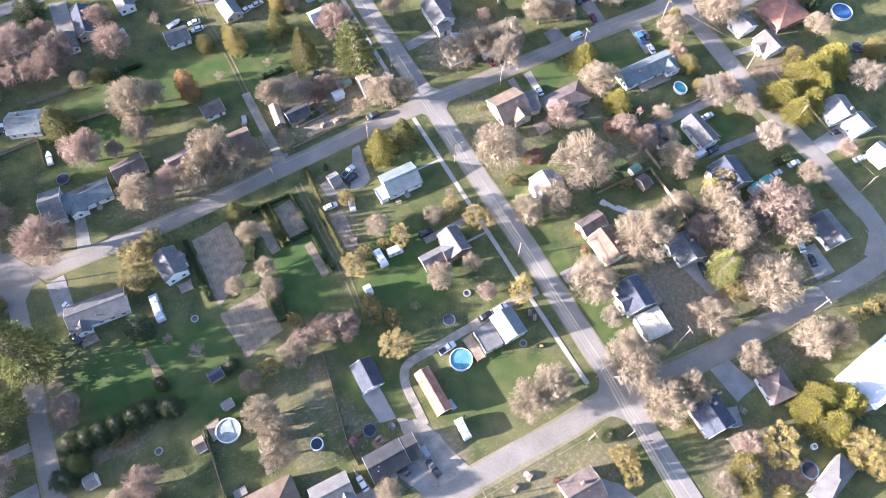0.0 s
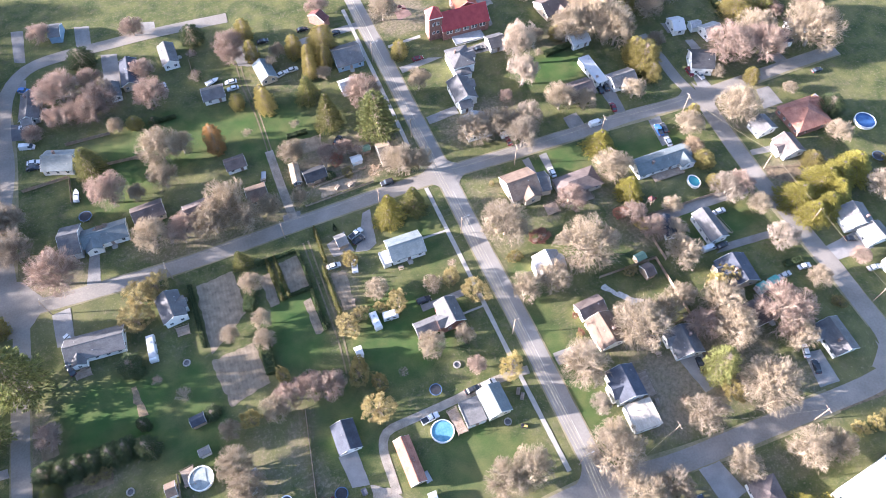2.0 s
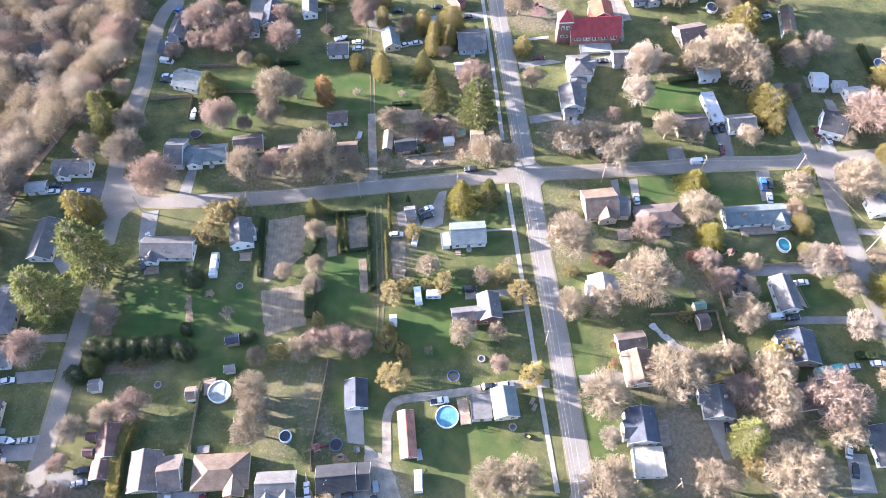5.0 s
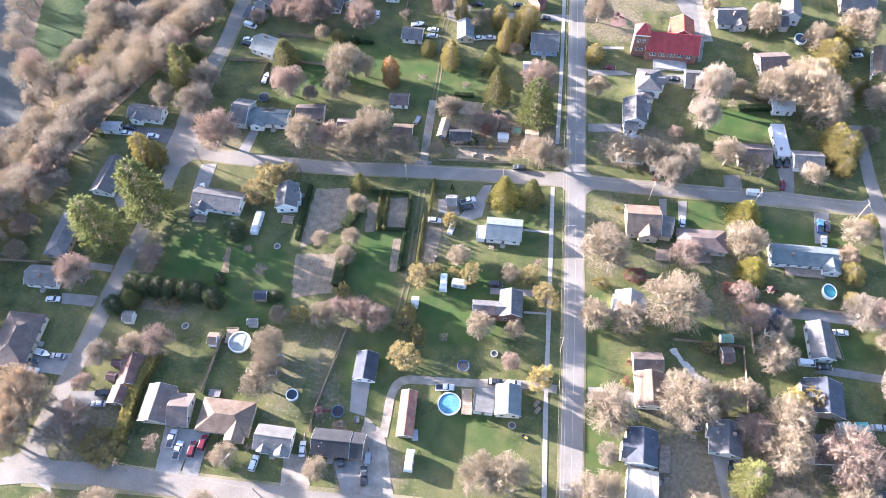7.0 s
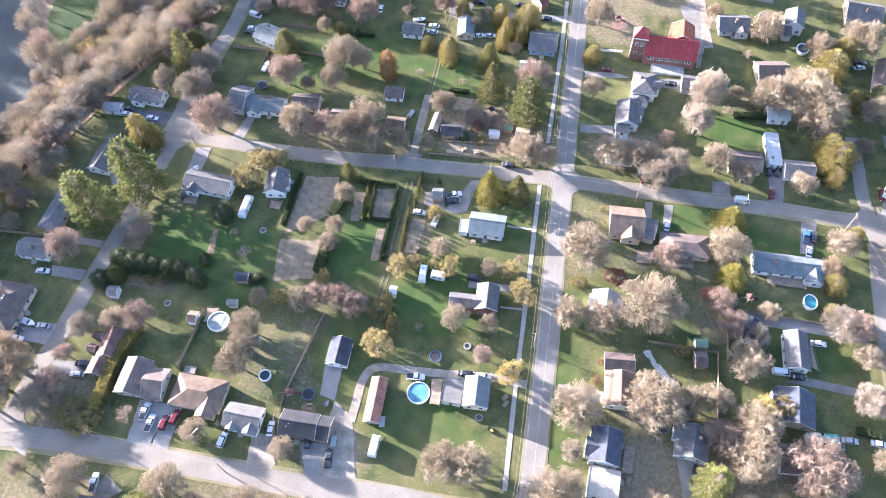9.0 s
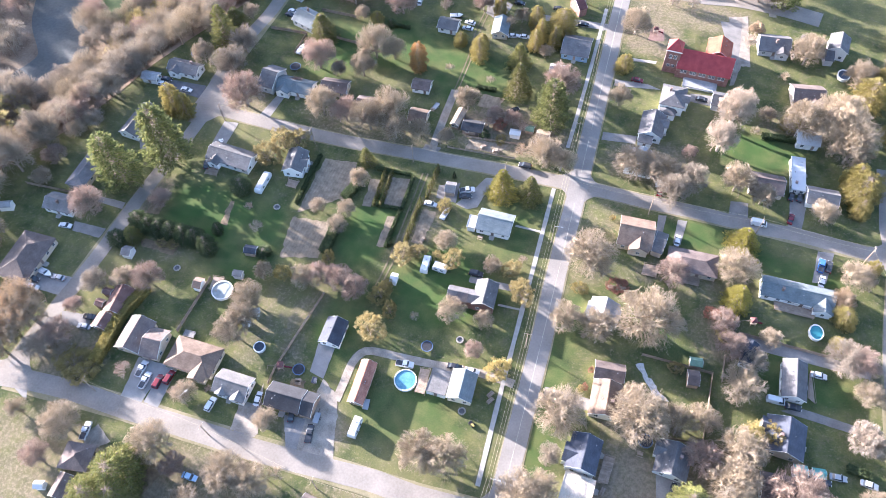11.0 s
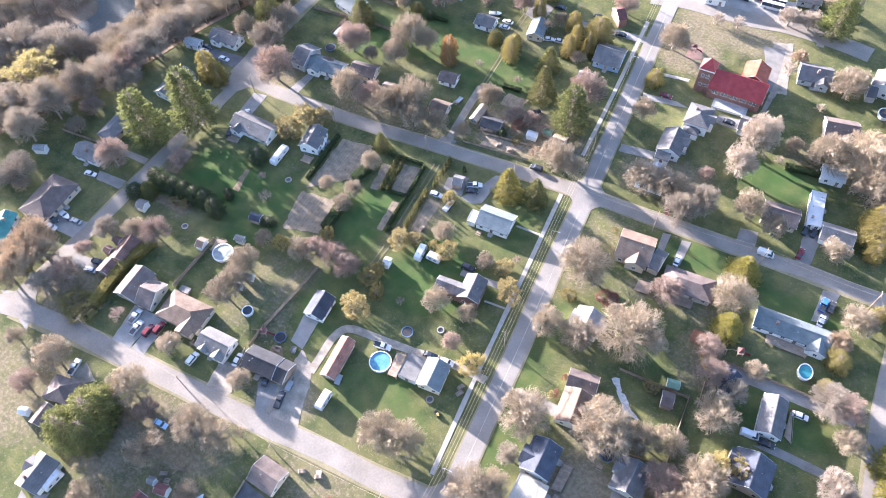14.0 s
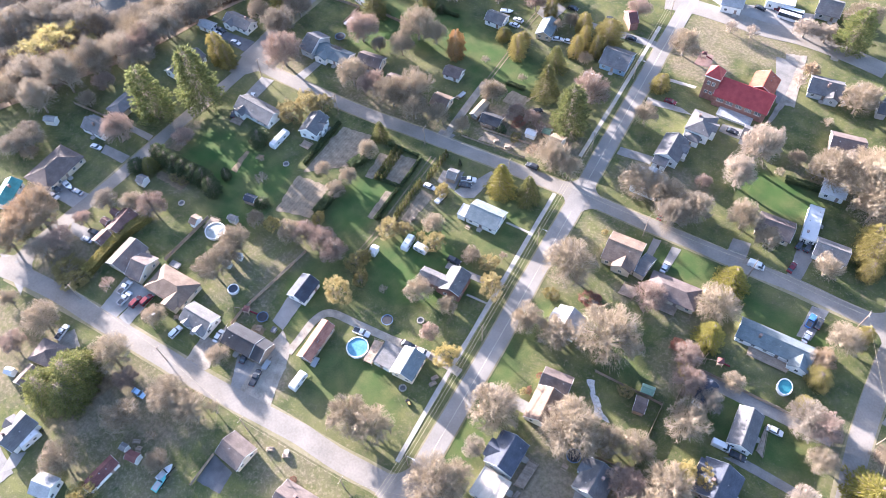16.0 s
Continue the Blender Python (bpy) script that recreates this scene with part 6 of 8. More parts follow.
tree(-152.6, 111.3, 16.8, 11.8, "bt")
tree(-145.3, 124.1, 19.0, 13.3, "bt")
tree(-139.8, 143.2, 16.9, 11.8, "bt")
tree(-130.1, 147.5, 16.9, 11.9, "bt")
tree(-170.6, 119.2, 13.0, 11.0, "go")
tree(-172.9, 108.0, 12.0, 10.0, "go")
tree(-171.3, 97.3, 9.0, 8.0, "wi")
tree(-167.0, 129.1, 10.0, 9.0, "go")
tree(-150.9, 94.4, 13.4, 9.4, "bt")
tree(-162.0, 92.0, 14.7, 10.3, "bt")
tree(-154.4, 122.9, 12.7, 9.0, "bt")
tree(-146.8, 138.5, 14.2, 9.9, "bt")
tree(-174.7, 129.9, 14.5, 10.2, "bg")
tree(-156.5, 67.3, 15.3, 10.7, "bp")
tree(-177.2, 152.6, 16.6, 11.6, "bg")
tree(-165.9, 151.0, 16.3, 11.4, "bg")
tree(-155.9, 152.4, 16.1, 11.2, "bg")
tree(-124.6, 151.9, 13.1, 9.2, "bt")
tree(-132.8, 120.7, 12.5, 10.0, "bt")
tree(-186.5, 102.9, 10.3, 8.0, "bg")
tree(-175.0, 88.8, 12.3, 9.0, "bg")
tree(-168.7, 59.4, 15.4, 10.7, "bp")
tree(-157.7, 59.3, 14.0, 9.8, "bp")
tree(-162.6, 45.9, 13.9, 9.7, "bt")
tree(-153.8, 39.7, 10.1, 7.1, "bp")
tree(-132.4, 185.5, 18.9, 13.2, "bt")
tree(-126.1, 193.7, 16.5, 11.5, "bt")
tree(-126.6, 163.0, 18.0, 12.6, "bp")
tree(-123.7, 175.1, 14.5, 10.1, "bt")
tree(-136.5, 206.6, 15.4, 10.8, "bt")
tree(-121.3, 132.8, 8.4, 7.0, "bt")
tree(-3.0, 106.0, 5.9, 3.0, "mu")
tree(5.1, 106.4, 6.4, 4.4, "bp")
tree(-7.1, 104.6, 6.3, 4.4, "bp")
tree(-0.7, 99.3, 4.8, 2.0, "ol")
tree(-7.4, 99.7, 4.8, 3.0, "de")
tree(8.2, 95.8, 6.2, 4.3, "bo")
tree(-158.1, -2.1, 11.2, 7.8, "bg")
tree(-150.9, -0.7, 7.3, 5.1, "bo")
tree(-21.0, 165.4, 6.9, 11.0, "ce")
tree(-14.8, 159.9, 6.1, 6.0, "bt")
tree(-0.7, 155.2, 5.6, 12.0, "ce")
tree(-11.2, 164.4, 7.4, 7.0, "bt")
tree(3.4, 148.0, 7.0, 5.0, "bt")
tree(-13.2, 126.9, 4.5, 3.1, "bt")
tree(9.1, 113.5, 5.4, 4.0, "bp")
tree(-30.8, 128.5, 4.5, 3.2, "bt")
tree(-104.6, 152.2, 8.9, 6.3, "bp")
tree(-96.0, 157.5, 10.3, 7.2, "bp")
tree(-85.1, 100.9, 6.7, 5.0, "bp")
tree(86.9, 131.5, 4.6, 3.2, "bt")
tree(94.3, 163.0, 5.0, 3.5, "bt")
tree(138.8, 137.9, 13.8, 9.7, "bt")
tree(133.5, 121.0, 8.4, 7.0, "bt")
tree(89.8, 140.3, 7.1, 5.0, "bt")
tree(68.2, 47.3, 5.8, 5.0, "bt")
tree(97.1, 38.1, 8.9, 6.2, "bg")
tree(131.4, 22.2, 7.2, 6.0, "bt")


# ---- woods along the river ----
def inside(x, y, poly):
    odd = False
    for (xa, ya), (xb, yb) in zip(poly, poly[1:] + poly[:1]):
        if (ya > y) != (yb > y) and x < (xb - xa) * (y - ya) / (yb - ya) + xa:
            odd = not odd
    return odd


MEADOW = [(-214.0, 170.0), (-190.0, 170.0), (-174.0, 150.0), (-180.0, 134.0), (-186.0, 121.0), (-196.0, 121.0), (-206.0, 140.0)]
RIVER = [(-236.0, 330.0), (-233.0, 210.0), (-228.0, 150.0), (-216.0, 118.0), (-196.0, 92.0), (-212.0, 60.0), (-262.0, 30.0), (-330.0, 10.0)]
CREEK = [(-172.0, 172.0), (-164.0, 150.0), (-166.0, 134.0), (-172.0, 112.0), (-178.0, 92.0), (-190.0, 74.0)]
M_RIVER = mat("river_water", (0.07, 0.078, 0.076), (0.12, 0.125, 0.12), 0.85, 0.05, 0.8, 0.3, 0.0, 0.0, 0.1)
strip("river", RIVER, 22.0, 0.22, M_RIVER, "grey-brown river water behind bare woods", "water", 0.12)
strip("creek", CREEK, 6.0, 0.18, M_RIVER, "narrow grey side channel of the river", "water", 0.08)
M_MEADOW = mat("meadow_grass", (0.035, 0.06, 0.028), (0.08, 0.1, 0.045), 1.0, 0.08, 0.8, 0.4, 0.0, 0.0, 0.1)
patch("meadow", MEADOW, 0.14, M_MEADOW, "green river meadow among bare trees", "meadow", 1.5)
M_LITTER = mat("leaf_litter", (0.12, 0.09, 0.065), (0.25, 0.2, 0.15), 1.0, 0.1, 1.0, 0.5, 0.0, 0.0, 0.1)


def on_line(x, y, line):
    """Distance from a point to a broken line."""
    p, best = Vector((x, y)), 1e9
    for a, b in zip(line, line[1:]):
        a, b = Vector(a), Vector(b)
        k = min(max((p - a).dot(b - a) / (b - a).length_squared, 0), 1)
        best = min(best, (a.lerp(b, k) - p).length)
    return best


def edge_at(y):
    for (xa, ya), (xb, yb) in zip(BLUFF, BLUFF[1:]):
        if ya <= y <= yb:
            return xa + (xb - xa) * (y - ya) / (yb - ya)
    return -150.0


def litter():
    """Brown leaf litter under the woods: a sheet laid over the slope and the flat below it."""
    verts, faces, n = [], [], 16
    ys = [-60 + 5 * k for k in range(66)]
    for y in ys:
        e = edge_at(y) - 1.5
        for k in range(n):
            x = e - 120 * (k / (n - 1)) ** 1.5 + (1.5 * noise.noise((0.2 * y, k, 0)) if k == 0 else 0)
            verts.append((x, y, valley(x, y) + 0.09))
    for j in range(len(ys) - 1):
        for k in range(n - 1):
            faces.append((j * n + k, j * n + n + k, j * n + n + k + 1, j * n + k + 1))
    me = mesh("ground_woods", verts, faces, M_LITTER, True)
    if me.polygons[0].normal.z < 0:
        me.flip_normals()
    tagged(new("ground_woods", me), "brown leaf litter under riverside woods", "ground", kind="structure")


litter()


def wood_template(seed):
    """A light bare tree, 10 m across: trunk, limbs and twigs, as numbers for the far woods."""
    r = random.Random(seed)
    v, f = join(tube([(0, 0, -0.3), (0, 0, 3)], [0.3, 0.2], 5), *[tube([(0, 0, 2.6), (2.6 * math.cos(a), 2.6 * math.sin(a), 6.4), (3.4 * math.cos(a), 3.4 * math.sin(a), 8)], [0.16, 0.09, 0.04], 4, False) for a in (0.3, 1.4, 2.6, 3.7, 4.9, 5.8)])
    tris = [(q[0], q[k], q[k + 1]) for q in f for k in range(1, len(q) - 1)]
    v = [tuple(q) for q in v]
    for i in range(2300):
        u, a = r.uniform(-0.5, 1), r.uniform(0, 2 * math.pi)
        s = math.sqrt(1 - u * u) * (1 + 0.15 * math.sin(3 * a + seed))
        k = r.uniform(0.35, 1.0)
        c = Vector((4.6 * s * math.cos(a) * k, 4.6 * s * math.sin(a) * k, 5.6 + 3.9 * u * k))
        o = Vector((math.cos(a) * s, math.sin(a) * s, u)) + Vector((r.uniform(-1, 1), r.uniform(-1, 1), r.uniform(-1, 1))) * 0.8
        n = len(v)
        v += [tuple(q) for q in fan(r, c, o, r.uniform(0.5, 1.3), r.uniform(0.07, 0.13))]
        tris.append((n, n + 1, n + 2))
    return np.array(v), np.array(tris)


def woods(name, kind, label, spots):
    """Many far trees as one sheet of stuff."""
    forms = [wood_template(s) for s in (3, 8, 14)]
    vs, fs, base = [], [], 0
    for k, (x, y, d, h) in enumerate(spots):
        v, t = forms[k % 3]
        a = k * 1.7
        turn = np.array([[math.cos(a), -math.sin(a), 0], [math.sin(a), math.cos(a), 0], [0, 0, 1]])
        vs.append((v * (d / 10, d / 10, h / 10)) @ turn.T + (x, y, valley(x, y)))
        fs.append(t + base)
        base += len(v)
    me = mesh(name, np.concatenate(vs).tolist(), np.concatenate(fs).tolist(), TWIG[kind])
    tagged(new(name, me), label, "woods", kind="stuff")


wood = random.Random(21)
SPOTS = {"bt": [], "bg": [], "bp": []}
gy = -30.0
while gy < 300:
    gx = edge_at(gy) - 4
    while gx > edge_at(gy) - 170:
        x, y = gx + wood.uniform(-3, 3), gy + wood.uniform(-3, 3)
        far = edge_at(gy) - gx
        if on_line(x, y, RIVER) > 13 and on_line(x, y, CREEK) > 5 and not inside(x, y, MEADOW) and wood.random() < (0.97 if far < 70 else 0.85):
            d = wood.uniform(8, 13)
            SPOTS[wood.choice(("bt", "bt", "bt", "bg", "bg", "bp"))].append((x, y, d, d * wood.uniform(1.0, 1.35)))
        gx -= 6.8 if far < 70 else 9.0
    gy += 7.8
woods("woods_tan", "bt", "tan leafless riverside woods down the bluff", SPOTS["bt"])
woods("woods_grey", "bg", "grey leafless riverside woods down the bluff", SPOTS["bg"])
woods("woods_pinkish", "bp", "pinkish-budded leafless riverside woods down the bluff", SPOTS["bp"])



# ---- hedges and fences ----
def hedge(x0, y0, x1, y1, h, w, kind="de", label="clipped dark green evergreen hedge along a garden"):
    r = random.Random(int(abs(x0 * 31 + y1 * 17)))
    root = tagged(new("hedge"), label, "hedge")
    a, b = Vector((x0, y0, 0)), Vector((x1, y1, 0))
    root.matrix_basis = at(x0, y0, math.degrees(math.atan2(y1 - y0, x1 - x0)))
    L = (b - a).length
    v, f = [], []
    a1, b1 = w * 0.36, h * 0.86
    part("core", mesh("core", *box(0.2, -a1, -0.05, L - 0.2, a1, b1), LEAF[kind]), root)
    for i in range(int(L * (w + 2 * h) * 26) + 60):
        s, t, u = r.uniform(0, L), r.uniform(-1, 1), r.uniform(0, 1)
        if r.random() < 0.6:
            t = math.copysign(r.uniform(0.8, 1.0), t)
        else:
            u = r.uniform(0.85, 1.0)
        lump = 1 + 0.18 * noise.noise((s * 0.9, x0, u))
        c = Vector((s, t * w / 2 * lump, u * h * (1 + 0.14 * noise.noise((s * 0.8, y0, 1)))))
        o = Vector((r.uniform(-1, 1), t + r.uniform(-0.7, 0.7), r.uniform(-0.2, 1)))
        k = len(v)
        v += fan(r, c, o, r.uniform(0.25, 0.55), r.uniform(0.2, 0.36))
        f.append((k, k + 1, k + 2))
    part("leaves", mesh("leaves", v, f, LEAF[kind]), root)
    part("stems", mesh("stems", *join(*[tube([(q + 0.4, 0, -0.1), (q + 0.4, 0, h * 0.8)], [0.05, 0.03], 4) for q in range(int(L))] or [tube([(0, 0, 0), (0, 0, h * 0.6)], [0.05, 0.03], 4)]), M_TRUNK), root)


def thuja_row(x0, y0, x1, y1, n, h):
    """A row of slim columnar evergreens, each a part of the hedge."""
    root = tagged(new("evergreen_row"), "row of slim dark green columnar evergreens along a plot", "hedge")
    root.matrix_basis = at(x0, y0)
    if "th" not in STOCK:
        src = conifer(5, "sp", "cone")
        STOCK["th"] = [c.data for c in src.children]
        for c in list(src.children) + [src]:
            bpy.data.objects.remove(c)
    for k in range(n):
        t = k / (n - 1)
        one = part("shrub", STOCK["th"][1], root)
        one.matrix_local = Matrix.LocRotScale(((x1 - x0) * t, (y1 - y0) * t, 0), Euler((0, 0, k * 2.1)), (0.4, 0.4, (h + 0.6 + 0.3 * (k % 3)) / 10))
        part("stem", STOCK["th"][0], one)


POST = mesh("post", *box(-0.06, -0.06, -0.1, 0.06, 0.06, 1.75), WALL["wood"])


def fence(x0, y0, x1, y1, h, w=0.1):
    root = tagged(new("fence"), "weathered brown board fence between back yards", "fence")
    L = math.hypot(x1 - x0, y1 - y0)
    root.matrix_basis = at(x0, y0, math.degrees(math.atan2(y1 - y0, x1 - x0)))
    n = max(1, round(L / 2.4))
    for i in range(n + 1):
        part("post", POST, root).matrix_local = at(L * i / n, 0)
    span, verts, faces = L / n, [], []
    steps = max(4, int(span / 0.2))
    for k in range(steps):
        a0, a1, yy, top = span * k / steps, span * (k + 1) / steps, 0.025 * (k % 2), h - 0.04 * ((k * 7) % 3)
        verts += [(a0, yy, 0.05), (a1, yy, 0.05), (a1, yy, top), (a0, yy, top), (a0, yy + 0.03, 0.05), (a1, yy + 0.03, 0.05), (a1, yy + 0.03, top), (a0, yy + 0.03, top)]
        q = 8 * k
        faces += [(q, q + 1, q + 2, q + 3), (q + 7, q + 6, q + 5, q + 4), (q + 3, q + 2, q + 6, q + 7)]
        if k:
            faces += [(q - 7, q, q + 3, q - 6), (q + 4, q - 3, q - 2, q + 7)]
    me = mesh("panel", verts, faces, WALL["wood"])
    for i in range(n):
        part("panel", me, root).matrix_local = at(L * i / n, 0)


hedge(-17.6, 122.5, -9.7, 123.0, 1.3, 1.5)
fence(-45.2, 174.4, -45.0, 164.6, 1.6)
hedge(89.3, 130.3, 104.5, 132.1, 2.0, 2.0)
fence(-158.0, 26.5, -128.4, 29.1, 1.6)
thuja_row(-17.8, 78.7, -17.6, 66.3, 7, 4.0)
thuja_row(-18.8, 62.9, -18.0, 46.3, 10, 4.0)
hedge(-25.2, 73.0, -24.2, 58.4, 1.5, 0.6)
hedge(-24.5, 57.3, -23.7, 42.0, 1.5, 0.6)
hedge(-39.5, 72.6, -25.8, 73.7, 1.4, 0.8)
thuja_row(-35.8, 72.6, -34.0, 57.4, 9, 2.2)
thuja_row(-33.2, 73.0, -31.8, 57.8, 9, 2.2)
hedge(-34.4, 57.4, -24.7, 58.3, 1.2, 0.7)
hedge(-61.2, 72.0, -60.2, 48.8, 1.8, 1.0)
hedge(-42.5, 47.3, -42.6, 33.3, 2.5, 3.0)
hedge(-42.3, 64.4, -45.1, 56.3, 2.5, 3.0)
fence(91.6, 47.3, 118.4, 47.7, 1.6)
fence(90.1, 47.6, 91.2, 53.4, 1.6)
hedge(-91.6, 2.4, -93.9, -9.0, 3.5, 3.0, "ce", "tall olive-green cedar hedge between two lots")
hedge(-93.9, -9.0, -92.7, -26.0, 3.5, 3.0, "ce", "tall olive-green cedar hedge between two lots")
fence(-74.0, 12.7, -74.5, -8.1, 1.8)
fence(-35.9, 19.4, -39.4, -9.2, 1.8)
fence(-39.4, -9.2, -39.1, -14.6, 1.8)
fence(65.1, 30.7, 86.0, 31.3, 1.7)
fence(86.0, 31.3, 86.4, 8.6, 1.7)
fence(86.4, 8.6, 76.0, 7.5, 1.7)
fence(88.6, 38.3, 89.0, 29.6, 1.7)
hedge(124.7, 15.0, 131.0, 14.8, 1.5, 2.0)
hedge(168.9, 146.4, 169.4, 131.8, 2.5, 2.0)
hedge(202.0, 123.4, 218.9, 124.2, 2.5, 2.0)
fence(216.6, 138.6, 217.9, 128.5, 1.6)
fence(-94.5, 145.6, -78.7, 145.9, 1.6)
fence(-81.7, 131.5, -68.6, 131.0, 1.6)
fence(-110.3, 128.8, -94.8, 130.1, 1.6)
fence(-94.3, 130.0, -94.4, 118.2, 1.6)
hedge(-61.2, 145.9, -54.3, 146.4, 1.3, 1.2)
fence(-15.1, -58.6, -15.5, -48.6, 1.6)
fence(-18.3, 90.1, 6.8, 92.6, 1.0)
fence(-13.7, 97.1, 6.0, 99.4, 1.0)


# ---- vehicles ----
PAINT = {k: mat("paint_" + k, c, tuple(v * 1.12 for v in c), 0.25, 0.7, 6.0, 0.0, 0.06, 0.0, 0.5) for k, c in {
    "white": (0.52, 0.53, 0.54), "dark": (0.03, 0.032, 0.038), "grey": (0.3, 0.31, 0.32), "red": (0.12, 0.015, 0.022), "blue": (0.05, 0.14, 0.36),
    "lightblue": (0.3, 0.45, 0.62), "teal": (0.1, 0.35, 0.33), "yellow": (0.5, 0.36, 0.12)}.items()}
M_TYRE = mat("rubber", (0.02, 0.02, 0.02), (0.035, 0.035, 0.035), 0.8, 2.0, 10.0, 0.1, 0.1)
M_RIM = mat("alloy", (0.45, 0.45, 0.46), (0.6, 0.6, 0.6), 0.35, 2.0, 10.0, 0.0, 0.1, 0.8)
M_LAMP = mat("lamp_lens", (0.5, 0.48, 0.45), (0.7, 0.68, 0.65), 0.2, 2.0, 10.0, 0.0, 0.1)
M_TAIL = mat("tail_lens", (0.25, 0.02, 0.02), (0.35, 0.04, 0.03), 0.25, 2.0, 10.0, 0.0, 0.1)


def prism(profile, w):
    """A side profile (x, z) drawn out over the width, the upper points drawn in."""
    n = len(profile)
    v = [(x, s * w / 2 * q, z) for s in (-1, 1) for x, z, q in profile]
    f = [tuple(range(n)), tuple(range(n, 2 * n))[::-1]]
    f += [(k, k + n, (k + 1) % n + n, (k + 1) % n) for k in range(n)]
    return v, f


def wheel_mesh():
    v, f = disc(0, 0.33, -0.11, 0.11, 16)
    return [(x, z, y) for x, y, z in v], [q[::-1] for q in f]


WHEEL = mesh("wheel", *wheel_mesh(), M_TYRE)
HUB = mesh("rim", [(x * 0.6, z * 1.06, y * 0.6) for x, y, z in disc(0, 0.33, -0.11, 0.11, 12)[0]], [q[::-1] for q in disc(0, 0.33, -0.11, 0.11, 12)[1]], M_RIM)
GARAGE = {}
SHAPES = {
    # length, width, body top, cabin from, to, roof from, to, roof height
    "car": (4.6, 1.8, 0.92, -1.75, 1.15, -1.15, 0.35, 1.45),
    "suv": (4.7, 1.9, 1.05, -2.2, 1.1, -1.95, 0.45, 1.75),
    "pickup": (5.6, 1.95, 1.1, -0.5, 1.35, -0.35, 0.7, 1.85),
    "van": (5.4, 2.0, 1.2, -2.6, 2.2, -2.5, 1.3, 2.2),
    "bus": (9.5, 2.5, 1.4, -4.7, 4.6, -4.6, 4.3, 3.0),
}


